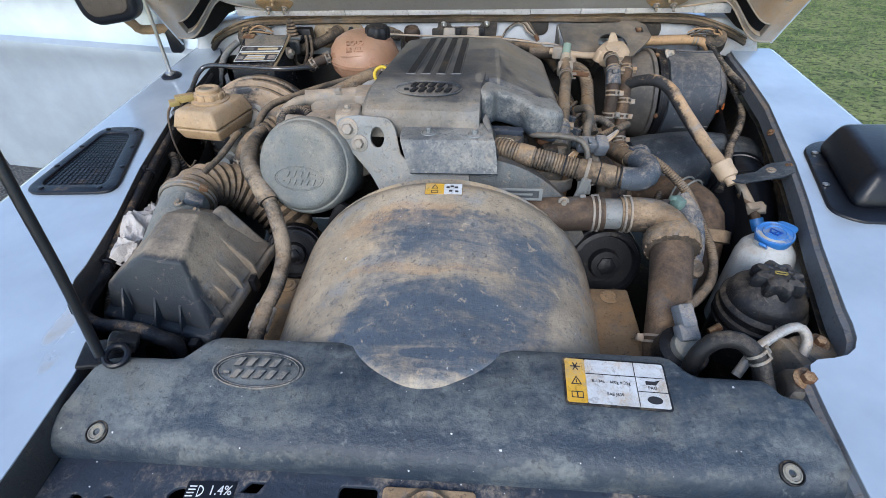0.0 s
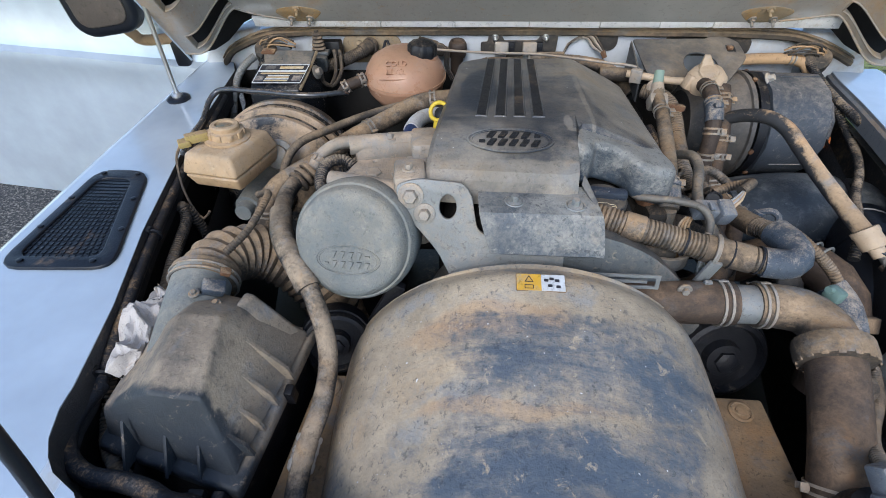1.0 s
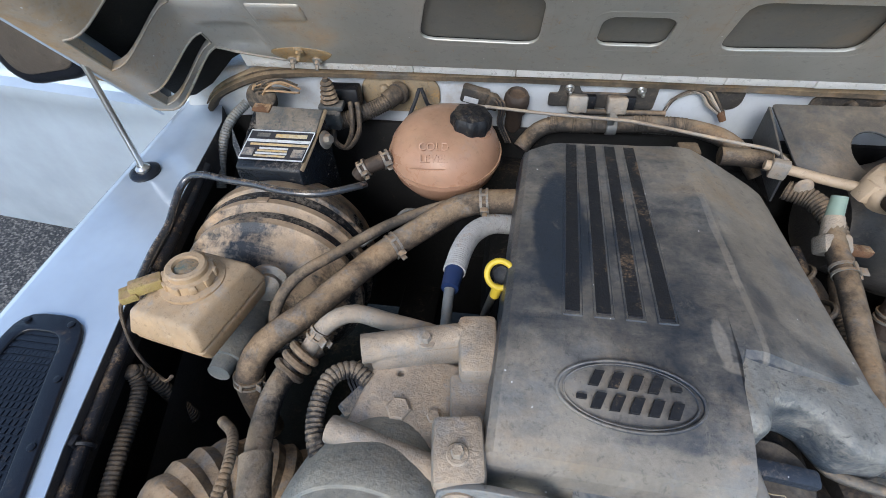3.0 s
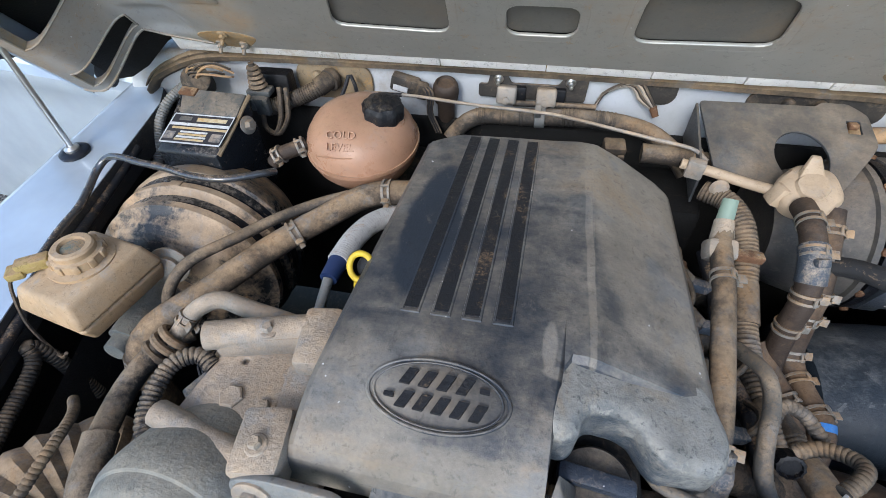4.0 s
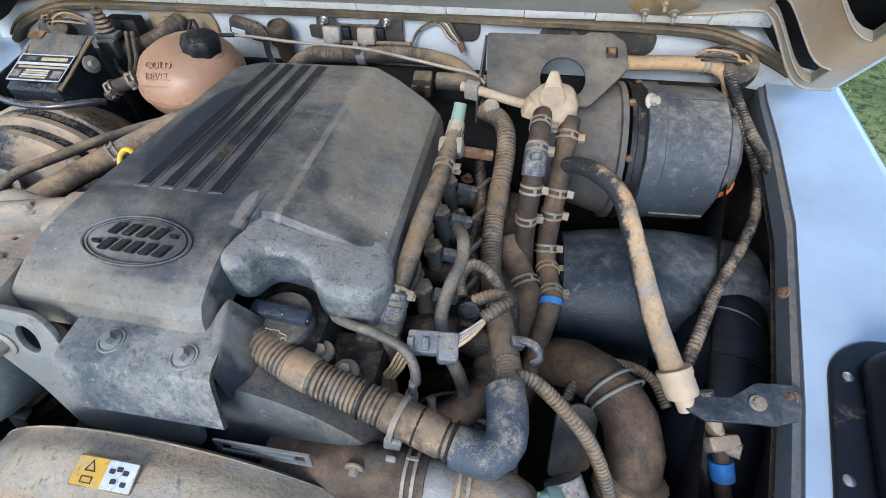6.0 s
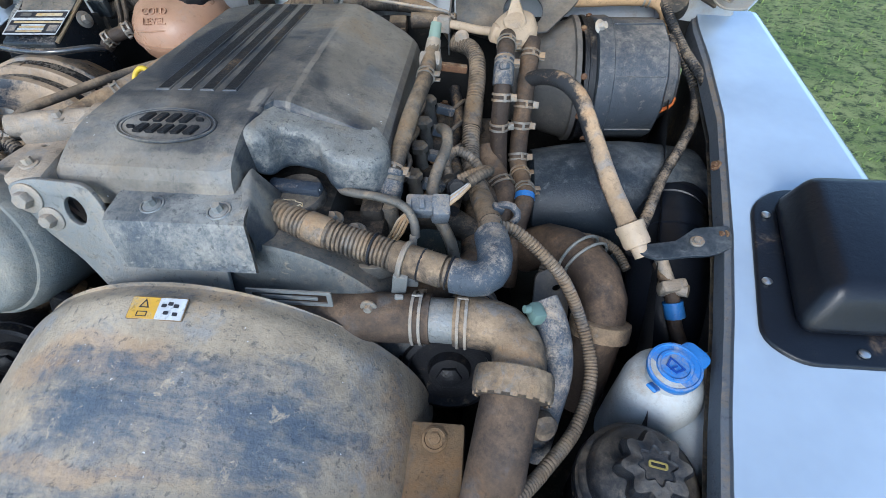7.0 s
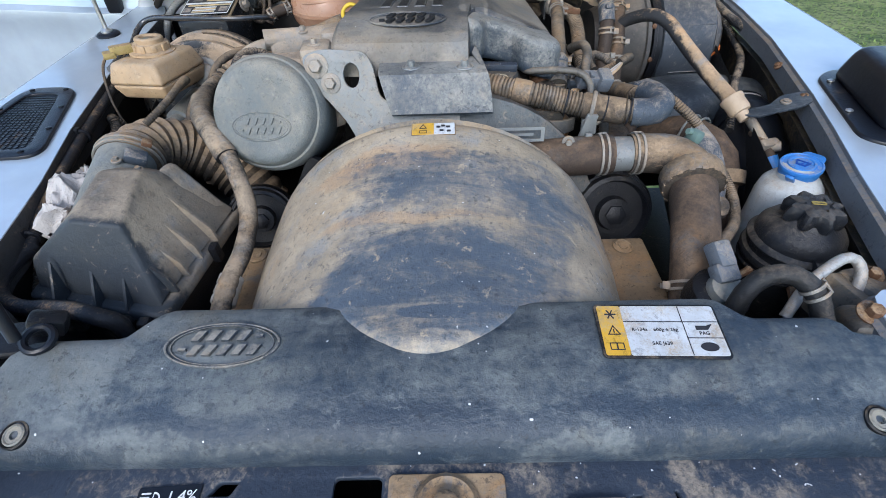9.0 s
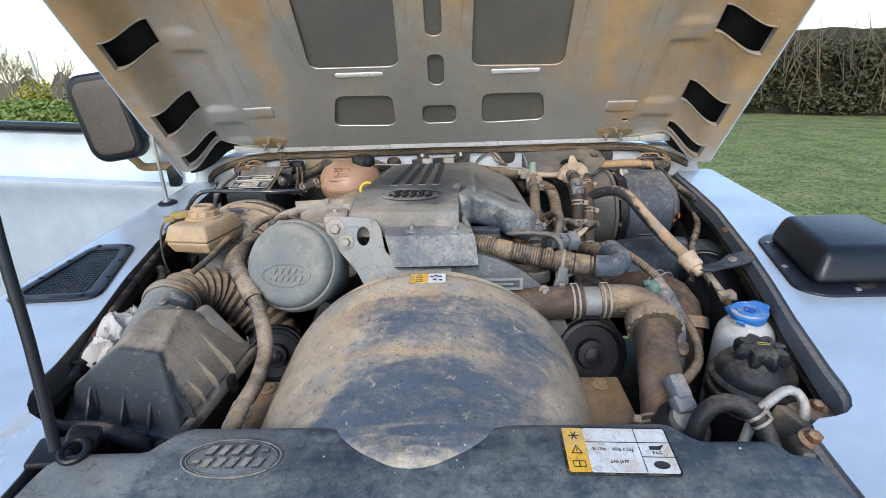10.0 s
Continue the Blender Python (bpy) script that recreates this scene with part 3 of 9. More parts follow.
def badge(parent, m, w, h, material, ring_r=0.0018, bar_material=None):
    """A raised double oval with two rows of short slanted bars, in place of the maker's emblem."""
    bm = B()
    n = 56
    for k, g in ((1.0, 1.0), (0.91, 0.55)):
        q = [m @ Vector((w / 2 * k * math.cos(2 * math.pi * i / n), h / 2 * k * math.sin(2 * math.pi * i / n), 0)) for i in range(n)]
        up = (m.to_3x3() @ Vector((0, 0, 1))).normalized()
        mid = m.translation
        grid_sheet(bm, lambda u, v: (lambda p: p + ((p - mid).normalized() * math.cos(2 * math.pi * v) + up * math.sin(2 * math.pi * v)) * ring_r * g)(q[round(u * n) % n]), n, 8)
    b = part("badge", bm, material, parent, "raised oval emblem rim")
    for sy, x0, step, count in ((0.185, -0.225, 0.135, 4), (-0.145, -0.215, 0.128, 5)):
        for k in range(count):
            x, ww, hh, sl = (x0 + step * k) * w, 0.070 * w, 0.23 * h, 0.024 * w
            q = lambda g, e: [(x - (ww / 2 - g) - sl * e, sy * h - hh / 2 + g), (x + (ww / 2 - g) - sl * e, sy * h - hh / 2 + g), (x + (ww / 2 - g) + sl * e, sy * h + hh / 2 - g), (x - (ww / 2 - g) + sl * e, sy * h + hh / 2 - g)]
            bm = B()
            plate(bm, [q(0.0, 1.0)], 0.0030, m @ Matrix.Translation((0, 0, 0.0014)))
            part("emblem_bar", bm, bar_material or material, b)
    for x, y in ((0.315, 0.17), (-0.33, -0.12)):
        bm = B()
        plate(bm, [rrect((x - 0.035) * w, (y - 0.03) * h, (x + 0.035) * w, (y + 0.03) * h, 0.0005)], 0.0030, m @ Matrix.Translation((0, 0, 0.0014)))
        part("emblem_bar", bm, bar_material or material, b)
    return b


def wing_z(y):
    return 1.0466 + 0.0894 * y


WING = Matrix(((1, 0, 0, 0), (0, 1, 0, 0), (0, 0.0894, 1, 1.0466), (0, 0, 0, 1)))
BA = radians(52)  # the open bonnet's slope
BONNET = Matrix(((1, 0, 0, 0), (0, -math.cos(BA), math.sin(BA), 1.362), (0, math.sin(BA), math.cos(BA), 1.222), (0, 0, 0, 1)))

# ---- ground and distance ----
def ground_material():
    m, nt, p = shader("lawn")
    tc = nt.nodes.new("ShaderNodeTexCoord").outputs["Object"]
    a = noise_node(nt, tc, 1.6, 9.0, 0.75)
    b = noise_node(nt, tc, 14.0, 6.0, 0.75)
    c = mix(nt, ramp(nt, a, 0.35, 0.62), (0.095, 0.145, 0.032), (0.27, 0.285, 0.10))
    c = mix(nt, ramp(nt, b, 0.46, 0.62), c, (0.03, 0.045, 0.014))
    nt.links.new(c, p.inputs["Base Color"])
    p.inputs["Roughness"].default_value = 0.95
    bp = nt.nodes.new("ShaderNodeBump")
    bp.inputs["Strength"].default_value, bp.inputs["Distance"].default_value = 0.8, 0.03
    nt.links.new(b, bp.inputs["Height"])
    nt.links.new(bp.outputs[0], p.inputs["Normal"])
    return m


def tarmac_material():
    m, nt, p = shader("tarmac")
    tc = nt.nodes.new("ShaderNodeTexCoord").outputs["Object"]
    a = noise_node(nt, tc, 90.0, 3.0, 0.8)
    v = nt.nodes.new("ShaderNodeTexVoronoi")
    v.inputs["Scale"].default_value = 85.0
    nt.links.new(tc, v.inputs["Vector"])
    stone = nt.nodes.new("ShaderNodeSeparateXYZ")
    nt.links.new(v.outputs["Color"], stone.inputs[0])
    c = mix(nt, ramp(nt, stone.outputs[0], 0.25, 1.0), (0.045, 0.042, 0.040), (0.27, 0.235, 0.195))
    c = mix(nt, ramp(nt, v.outputs["Distance"], 0.45, 0.75), c, (0.018, 0.017, 0.016))
    c = mix(nt, math_node(nt, "MULTIPLY", ramp(nt, a, 0.4, 0.65), 0.4), c, (0.09, 0.08, 0.07))
    nt.links.new(c, p.inputs["Base Color"])
    p.inputs["Roughness"].default_value = 0.9
    bp = nt.nodes.new("ShaderNodeBump")
    bp.inputs["Strength"].default_value, bp.inputs["Distance"].default_value = 0.7, 0.006
    nt.links.new(v.outputs["Distance"], bp.inputs["Height"])
    nt.links.new(bp.outputs[0], p.inputs["Normal"])
    return m


bm = B()
grid_sheet(bm, lambda u, v: (-400 + 800 * u, -400 + 800 * v, -0.02), 20, 20)
solo("ground", bm, ground_material(), "short green lawn reaching to the hedges", "lawn", "structure")
bm = B()
box(bm, (-2.6, 1.0, -0.02), (6.9, 14.0, 0.04), bev=0.01)
solo("road", bm, tarmac_material(), "dark coarse tarmac drive under the vehicle", "drive", "structure")

GRASS = plain("grass_blades", (0.19, 0.27, 0.07), 0.8, 0, 0.65)
rnd = random.Random(4)
bm = B()
for _ in range(26000):
    d = rnd.random() ** 1.6
    x, y = 0.95 + 9.0 * d, -1.0 + 12.0 * rnd.random()
    h, a, w = rnd.uniform(0.012, 0.034), rnd.uniform(0, 6.28), rnd.uniform(0.003, 0.006) * (1 + d)
    lx, ly = rnd.uniform(-0.02, 0.02), rnd.uniform(-0.02, 0.02)
    bm.faces.new([bm.verts.new(p) for p in ((x - w * math.cos(a), y - w * math.sin(a), -0.021), (x + w * math.cos(a), y + w * math.sin(a), -0.021), (x + lx, y + ly, -0.02 + h))])
solo("grass", bm, GRASS, "short tufted grass blades of the lawn", "grass", "stuff")


def leaf_cloud(bm, rnd, centre, size, n, leaf, keep=None):
    """Many small leaves inside an uneven ellipsoid."""
    for _ in range(n):
        d = Vector((rnd.gauss(0, 1), rnd.gauss(0, 1), rnd.gauss(0, 1))).normalized() * rnd.random() ** 0.35
        p = Vector(centre) + Vector((d.x * size[0], d.y * size[1], d.z * size[2])) * (0.8 + 0.5 * noise.noise(d * 2 + Vector(centre)))
        if p.z < 0.02:
            continue
        u = Vector((rnd.gauss(0, 1), rnd.gauss(0, 1), rnd.gauss(0, 1))).normalized() * leaf
        v = u.orthogonal().normalized() * leaf * 0.6
        bm.faces.new([bm.verts.new(q) for q in (p - u, p + v, p + u, p - v)])


def twigs(bm, rnd, p, d, length, r, depth):
    q = p + d * length
    rod(bm, p, q, r, r * 0.6, seg=4)
    if depth:
        for _ in range(rnd.choice((2, 3))):
            e = (d + Vector((rnd.uniform(-0.7, 0.7), rnd.uniform(-0.7, 0.7), rnd.uniform(-0.25, 0.5)))).normalized()
            twigs(bm, rnd, p + d * length * rnd.uniform(0.6, 1.0), e, length * rnd.uniform(0.55, 0.8), r * 0.6, depth - 1)


HEDGE = plain("hedge_leaves", (0.072, 0.070, 0.032), 0.8, 0, 0.6)
# dark mottle painting the shade between the hedge's leaves
HEDGESHADE, hnt, hp = shader("hedge_core")
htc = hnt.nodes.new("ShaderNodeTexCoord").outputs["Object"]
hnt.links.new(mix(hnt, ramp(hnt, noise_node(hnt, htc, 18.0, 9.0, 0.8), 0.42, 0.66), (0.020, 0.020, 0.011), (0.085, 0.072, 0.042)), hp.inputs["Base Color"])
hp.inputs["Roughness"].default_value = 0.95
BARK = plain("hedge_twigs", (0.16, 0.125, 0.085), 0.9, 0, 0.4)
GOLD = plain("golden_shrub_leaves", (0.30, 0.27, 0.045), 0.8, 0, 0.4)
# laurel green made lighter and yellower, with the sunlight in its colour
LAUREL = plain("sunlit_laurel_leaves", (0.16, 0.21, 0.045), 0.6, 0, 0.5)
CONIFER = plain("dark_conifer_leaves", (0.02, 0.05, 0.022), 0.8, 0, 0.4)

# the tall hedge behind the lawn
hedge = thing("hedge", "tall dense dark evergreen hedge with bare twigs on top", "hedge", (13.5, 14.5, 0))
HL, HD = Vector((4.0, 21.5, 0)), Vector((0.76, -0.65, 0))
bm, bt, bc = B(), B(), B()
for i in range(58):
    p = HL + HD * (i * 0.52 + rnd.uniform(-0.2, 0.2))
    h = 2.4 + 0.4 * noise.noise(p * 0.4)
    for z in (0.5, 1.3, 2.1):
        leaf_cloud(bm, rnd, (p.x + rnd.uniform(-0.3, 0.3), p.y + rnd.uniform(-0.3, 0.3), z * h / 2.7), (0.75, 0.75, 0.62), 430, 0.068)
    for _ in range(4):
        q = p + Vector((rnd.uniform(-0.9, 0.1), rnd.uniform(-0.9, -0.2), rnd.uniform(0.0, 1.5)))
        twigs(bt, rnd, q, Vector((rnd.uniform(-0.4, 0.4), rnd.uniform(-0.4, 0.1), 1)).normalized(), rnd.uniform(0.6, 1.1), 0.016, 2)
    twigs(bt, rnd, p + Vector((0, 0, h - 0.5)), Vector((rnd.uniform(-0.4, 0.4), rnd.uniform(-0.3, 0.3), 1)).normalized(), rnd.uniform(0.4, 0.75), 0.014, 3)
# added sheet inside the hedge, coloured as its shaded depth
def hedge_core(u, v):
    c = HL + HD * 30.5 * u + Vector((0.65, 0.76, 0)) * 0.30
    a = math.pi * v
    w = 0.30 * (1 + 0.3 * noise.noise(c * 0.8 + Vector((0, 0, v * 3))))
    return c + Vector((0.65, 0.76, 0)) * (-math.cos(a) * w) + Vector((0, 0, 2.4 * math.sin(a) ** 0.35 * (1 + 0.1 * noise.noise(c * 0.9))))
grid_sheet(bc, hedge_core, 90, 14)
part("hedge_core", bc, HEDGESHADE, hedge)
part("foliage", bm, HEDGE, hedge)
part("twig", bt, BARK, hedge, "bare brown twigs")

# the garden on the other side
for k, (c, s, n, lf, mt, lab) in enumerate((
    ((-15.5, 17.0, 0.60), (5.5, 1.3, 0.75), 7500, 0.085, LAUREL, "low leafy laurel bed coloured a sunlit yellow-green"),
    ((-17.0, 19.5, 0.95), (0.85, 0.85, 1.0), 1400, 0.07, GOLD, "rounded golden evergreen shrub"),
    ((-12.6, 21.0, 1.15), (0.95, 0.95, 1.35), 1800, 0.07, GOLD, "tall golden conifer shrub"),
    ((-15.2, 20.3, 0.95), (1.0, 0.8, 1.0), 1500, 0.07, CONIFER, "clipped dark green shrub"),
)):
    bm = B()
    leaf_cloud(bm, rnd, c, s, n, lf)
    solo("shrub", bm, mt, lab, "shrub")
bm = B()
for _ in range(26):
    p = Vector((rnd.uniform(-40, -14), rnd.uniform(30, 38), 0))
    twigs(bm, rnd, p, Vector((rnd.uniform(-0.1, 0.1), rnd.uniform(-0.1, 0.1), 1)), rnd.uniform(1.4, 2.2), 0.08, 5)
solo("bare_trees", bm, plain("bare_bark", (0.23, 0.18, 0.13), 0.9), "distant bare winter trees", "trees", "stuff")
bm = B()
grid_sheet(bm, lambda u, v: (-45 + 34 * u, 40 + 2 * math.sin(u * 9), -0.1 + v * (2.4 + 1.4 * noise.noise(Vector((u * 14, 0, 3))))), 80, 6)
solo("backdrop", bm, plain("far_wood", (0.12, 0.105, 0.08), 0.95, 0, 0.5), "far line of brown winter woodland", "woodland", "structure")
bm = B()
rod(bm, (-18.4, 21.5, 0), (-18.4, 21.5, 3.1), 0.07, 0.06)
rod(bm, (-18.4, 21.5, 3.1), (-18.4, 21.5, 3.14), 0.085, 0.03)
solo("post", bm, plain("pale_post", (0.55, 0.53, 0.5), 0.7), "slim pale post standing in the garden", "post")

# ---- the vehicle's body ----
def wing(name, label, inner, outer, hand, drop, flange, lining):
    w = thing(name, label, "wing", (hand * 0.66, 0.75, 0.56))
    bm = B()
    plate(bm, [inner + outer], 0.003, WING)
    part("top_panel", bm, PAINT, w)
    bm = B()
    ys = [outer[0][1] + (outer[-1][1] - outer[0][1]) * i / 14 for i in range(15)]
    def edge(y):
        for (xa, ya), (xb, yb) in zip(outer, outer[1:]):
            if min(ya, yb) <= y <= max(ya, yb):
                return xa + (xb - xa) * (y - ya) / (yb - ya)
        return outer[-1][0]
    prof = [(0.0, 0.0), (0.010, -0.0015), (0.019, -0.007), (0.025, -0.017), (0.028, -0.032), (0.03, -0.16), (0.034, -0.52)]
    grid_sheet(bm, lambda u, v: (lambda y, q: (edge(y) + hand * q[0], y, wing_z(y) + q[1]))(ys[round(u * 14)], prof[round(v * 6)]), 14, 6)
    part("side_panel", bm, PAINT, w)
    bm = B()
    dense = [inner[0]]
    for a, b in zip(inner, inner[1:]):
        dense += [(a[0] + (b[0] - a[0]) * k / 4, a[1] + (b[1] - a[1]) * k / 4) for k in range(1, 5)]
    n = len(dense) - 1
    grid_sheet(bm, lambda u, v: (lambda p, q: (p[0] + hand * q[0], p[1], wing_z(p[1]) + q[1]))(dense[round(u * n)], drop[round(v * 3)]), n, 3)
    part("inner_flange", bm, flange, w, "grimy inner flange")
    bm = B()
    low = [(drop[-1][0], -0.045), (0.012, -0.05), (0.02, -0.40)]
    grid_sheet(bm, lambda u, v: (lambda p, q: (p[0] + hand * q[0], p[1], wing_z(p[1]) + q[1]))(dense[round(u * n)], low[round(v * 2)]), n, 2)
    part("inner_panel", bm, lining, w, "grimy inner panel")
    return w


IN_L = [(-0.672, 1.36), (-0.643, 1.299), (-0.598, 0.956), (-0.555, 0.76), (-0.516, 0.626), (-0.494, 0.52), (-0.492, 0.495), (-0.482, 0.466), (-0.470, 0.449), (-0.456, 0.436), (-0.425, 0.421), (-0.408, 0.405), (-0.400, 0.385), (-0.395, 0.35), (-0.39, 0.257), (-0.388, 0.10)]
OUT_L = [(-0.722, 0.10), (-0.730, 0.72), (-0.733, 0.95), (-0.730, 1.36)]
IN_R = [(0.672, 1.36), (0.662, 1.30), (0.654, 1.20), (0.634, 1.045), (0.608, 0.933), (0.581, 0.817), (0.5525, 0.715), (0.520, 0.61), (0.4905, 0.50), (0.4855, 0.475), (0.479, 0.455), (0.469, 0.440), (0.456, 0.4305), (0.44, 0.426), (0.42, 0.4225), (0.409, 0.415), (0.403, 0.40), (0.399, 0.36), (0.392, 0.257), (0.39, 0.10)]
OUT_R = [(0.755, 0.10), (0.762, 0.72), (0.765, 0.95), (0.768, 1.36)]
wing("front_wing", "silver-blue front wing with a black vent and a scuffed edge", IN_L, OUT_L, -1, [(0.0, 0.0), (-0.001, -0.003), (-0.002, -0.006), (-0.003, -0.045)], INNER, DARK)
wing_r = wing("front_wing", "silver-blue front wing with a raised black intake box", IN_R, OUT_R, 1, [(0.0, 0.0), (-0.001, -0.004), (-0.007, -0.007), (-0.008, -0.034)], FLANGE, INNERDUST)

wing_r.location.z -= 0.009

# vent set in the wing top
VENT = [(-0.706, 0.897), (-0.622, 0.897), (-0.553, 0.684), (-0.71, 0.676)]
vent = thing("wing_vent", "black plastic wing vent with a fine perforated panel", "vent", (-0.65, 0.79, wing_z(0.79)))
bm = B()
inset = [(-0.694, 0.879), (-0.636, 0.878), (-0.577, 0.70), (-0.697, 0.694)]
VM = Matrix.Translation((0, 0, 0.0035)) @ WING
plate(bm, [rounded(VENT, 0.03), rounded(inset, 0.02)], 0.006, VM, 0.002)
part("vent_frame", bm, BLACKCLEAN, vent)
bm = B()
plate(bm, [rounded(inset, 0.02)], 0.002, Matrix.Translation((0, 0, -0.0018)) @ VM)
for i in range(22):
    for j in range(13):
        u, v = (i + 0.5) / 22, (j + 0.5) / 13
        a, b = Vector(inset[0]).lerp(Vector(inset[1]), v), Vector(inset[3]).lerp(Vector(inset[2]), v)
        p = a.lerp(b, u)
        box(bm, (p.x, p.y, wing_z(p.y) + 0.0035), (0.0052 if j % 2 else 0.0044, 0.0058, 0.0008), bev=0)
part("perforated_panel", bm, BLACKCLEAN, vent)
for u, v in ((0, 0.12), (0, 0.88), (0.33, 0), (0.66, 0), (0.33, 1), (0.68, 1), (1, 0.15), (1, 0.85)):
    o = [Vector(q).lerp(Vector((-0.65, 0.79)), 0.09) for q in VENT]
    p = o[0].lerp(o[3], u).lerp(o[1].lerp(o[2], u), v)
    bm = B()
    lathe(bm, [(0.0042, 0), (0.0042, 0.0022), (0.002, 0.0028)], at((p.x, p.y, wing_z(p.y) + 0.0062)), 12)
    part("screw", bm, BLACKCLEAN, vent)

# intake box on the other wing
ib = thing("intake_box", "smooth black plastic intake box screwed to the wing", "intake", (0.68, 0.79, wing_z(0.79)))
bm = B()
foot = [(0.576, 0.69), (0.603, 0.667), (0.80, 0.667), (0.80, 0.893), (0.655, 0.893), (0.622, 0.868)]
plate(bm, [rounded(foot, 0.025)], 0.008, Matrix.Translation((0, 0, 0.0045)) @ WING, 0.003)
part("base_plate", bm, BLACKCLEAN, ib)
bm = B()
zz = lambda x, y, h: (x, y, wing_z(y) + h)
hexa(bm, [zz(0.60, 0.69, 0.006), zz(0.80, 0.69, 0.006), zz(0.80, 0.876, 0.006), zz(0.64, 0.876, 0.006)], [zz(0.625, 0.712, 0.060), zz(0.80, 0.712, 0.060), zz(0.80, 0.866, 0.060), zz(0.656, 0.866, 0.060)], 0.016, 5)
part("hood_shell", bm, BLACKCLEAN, ib)
for x, y in ((0.599, 0.755), (0.629, 0.85), (0.66, 0.677), (0.75, 0.677)):
    bm = B()
    lathe(bm, [(0.005, 0), (0.005, 0.002), (0.002, 0.0035)], at(zz(x, y, 0.009)), 12)
    part("screw", bm, STEEL, ib, "bright steel screw")

# bulkhead, scuttle and seal
bulk = thing("bulkhead_panel", "pale painted bulkhead with dusty lower parts", "bulkhead", (0, 1.37, 0.6), kind="structure")
bm = B()
box(bm, (0, 1.380, 0.922), (1.36, 0.02, 0.616), bev=0.003)
part("panel", bm, BODY_WHITE, bulk)
# added dark sheet: shade of the lower bulkhead put into colour
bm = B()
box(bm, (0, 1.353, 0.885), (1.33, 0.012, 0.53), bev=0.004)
part("sound_insulation", bm, DARK, bulk, "added near-black sheet shading the lower bulkhead")
bm = B()
box(bm, (0, 1.492, 1.219), (1.44, 0.20, 0.026), bev=0.008)
part("scuttle", bm, PAINT, bulk)
for h in (-1, 1):
    bm = B()
    hexa(bm, [(h * 0.60, 1.352, 1.14), (h * 0.742, 1.335, 1.14), (h * 0.742, 1.56, 1.14), (h * 0.60, 1.56, 1.14)], [(h * 0.60, 1.358, 1.236), (h * 0.712, 1.352, 1.228), (h * 0.712, 1.56, 1.228), (h * 0.60, 1.56, 1.236)], 0.014, 4)
    part("corner", bm, BODY_WHITE, bulk)
seal_line = [(-0.674, 1.332, 1.180), (-0.662, 1.340, 1.196), (-0.640, 1.348, 1.208), (-0.605, 1.356, 1.221), (-0.573, 1.361, 1.229), (-0.53, 1.364, 1.2335), (-0.41, 1.366, 1.2365), (0, 1.367, 1.239), (0.30, 1.366, 1.2375), (0.53, 1.364, 1.2335), (0.605, 1.358, 1.221), (0.65, 1.350, 1.206), (0.692, 1.345, 1.186)]
q = spline(seal_line, 0.012)
n = len(q) - 1
seal = thing("bonnet_seal", "dusty brown rubber seal along the bulkhead", "seal", (0, 1.34, 1.17))
for nm, pr, mt in (("strip", [(-0.004, -0.014), (-0.012, -0.010), (-0.014, -0.002), (-0.010, 0.001), (-0.004, 0.004), (0.012, 0.006), (0.03, 0.004), (0.03, -0.014), (-0.004, -0.014)], SEAL), ("bulb", [(-0.004, 0.0045), (-0.011, 0.003), (-0.012, 0.006), (-0.007, 0.0085), (0.002, 0.009), (0.010, 0.008), (0.010, 0.0065), (-0.004, 0.0045)], SEALTOP)):
    bm = B()
    vs = grid_sheet(bm, lambda u, v: Vector(q[round(u * n)]) + Vector((0, *pr[round(v * (len(pr) - 1))])) + Vector((0, 0, 0.0008 * noise.noise(Vector(q[round(u * n)]) * 40))), n, len(pr) - 1)
    bm.faces.new(vs[0][:-1])
    bm.faces.new(vs[-1][:-1])
    part(nm, bm, mt, seal)

# ---- open bonnet ----
bon = thing("bonnet", "open bonnet with a dusty pressed-metal underside", "bonnet", (0, 1.335, 1.225))
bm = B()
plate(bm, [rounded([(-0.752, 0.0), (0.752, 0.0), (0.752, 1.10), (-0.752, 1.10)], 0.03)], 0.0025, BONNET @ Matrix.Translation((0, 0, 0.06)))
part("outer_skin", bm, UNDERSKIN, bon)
opens = [
    rounded([(-0.283, 0.126), (-0.116, 0.120), (-0.113, 0.222), (-0.258, 0.225)], 0.024), rrect(-0.045, 0.124, 0.045, 0.187, 0.018), rounded([(0.110, 0.120), (0.277, 0.126), (0.262, 0.216), (0.108, 0.218)], 0.024),
    rounded([(-0.300, 0.304), (-0.086, 0.302), (-0.080, 0.46), (-0.078, 0.84), (-0.278, 0.86), (-0.295, 0.48)], 0.026),
    rounded([(0.080, 0.297), (0.298, 0.291), (0.292, 0.48), (0.275, 0.86), (0.080, 0.84), (0.083, 0.46)], 0.026),
    rrect(-0.023, 0.247, 0.019, 0.334, 0.018), rrect(-0.022, 0.376, 0.018, 0.74, 0.017),
]
slits = []
for x0, x1, s in ((-0.241, -0.130, 0.285), (0.129, 0.242, 0.281)):
    slits.append(rrect(x0, s - 0.004, x1, s + 0.004, 0.0035))
opens.append([(0.488 + 0.010 * math.cos(a), 0.116 + 0.006 * math.sin(a)) for a in [i * math.pi / 8 for i in range(16)]])
bm = B()
plate(bm, [[(-0.507, 0.053), (0.507, 0.053), (0.507, 1.09), (-0.507, 1.09)]] + opens, 0.005, BONNET, 0.0015, 1)
part("inner_frame", bm, UNDER, bon, angle=12)
for o in slits:
    bm = B()
    plate(bm, [o], 0.005, BONNET @ Matrix.Translation((0, 0, -0.002)), 0.002, 2)
    part("raised_bead", bm, ALU, bon, "bright raised bead")
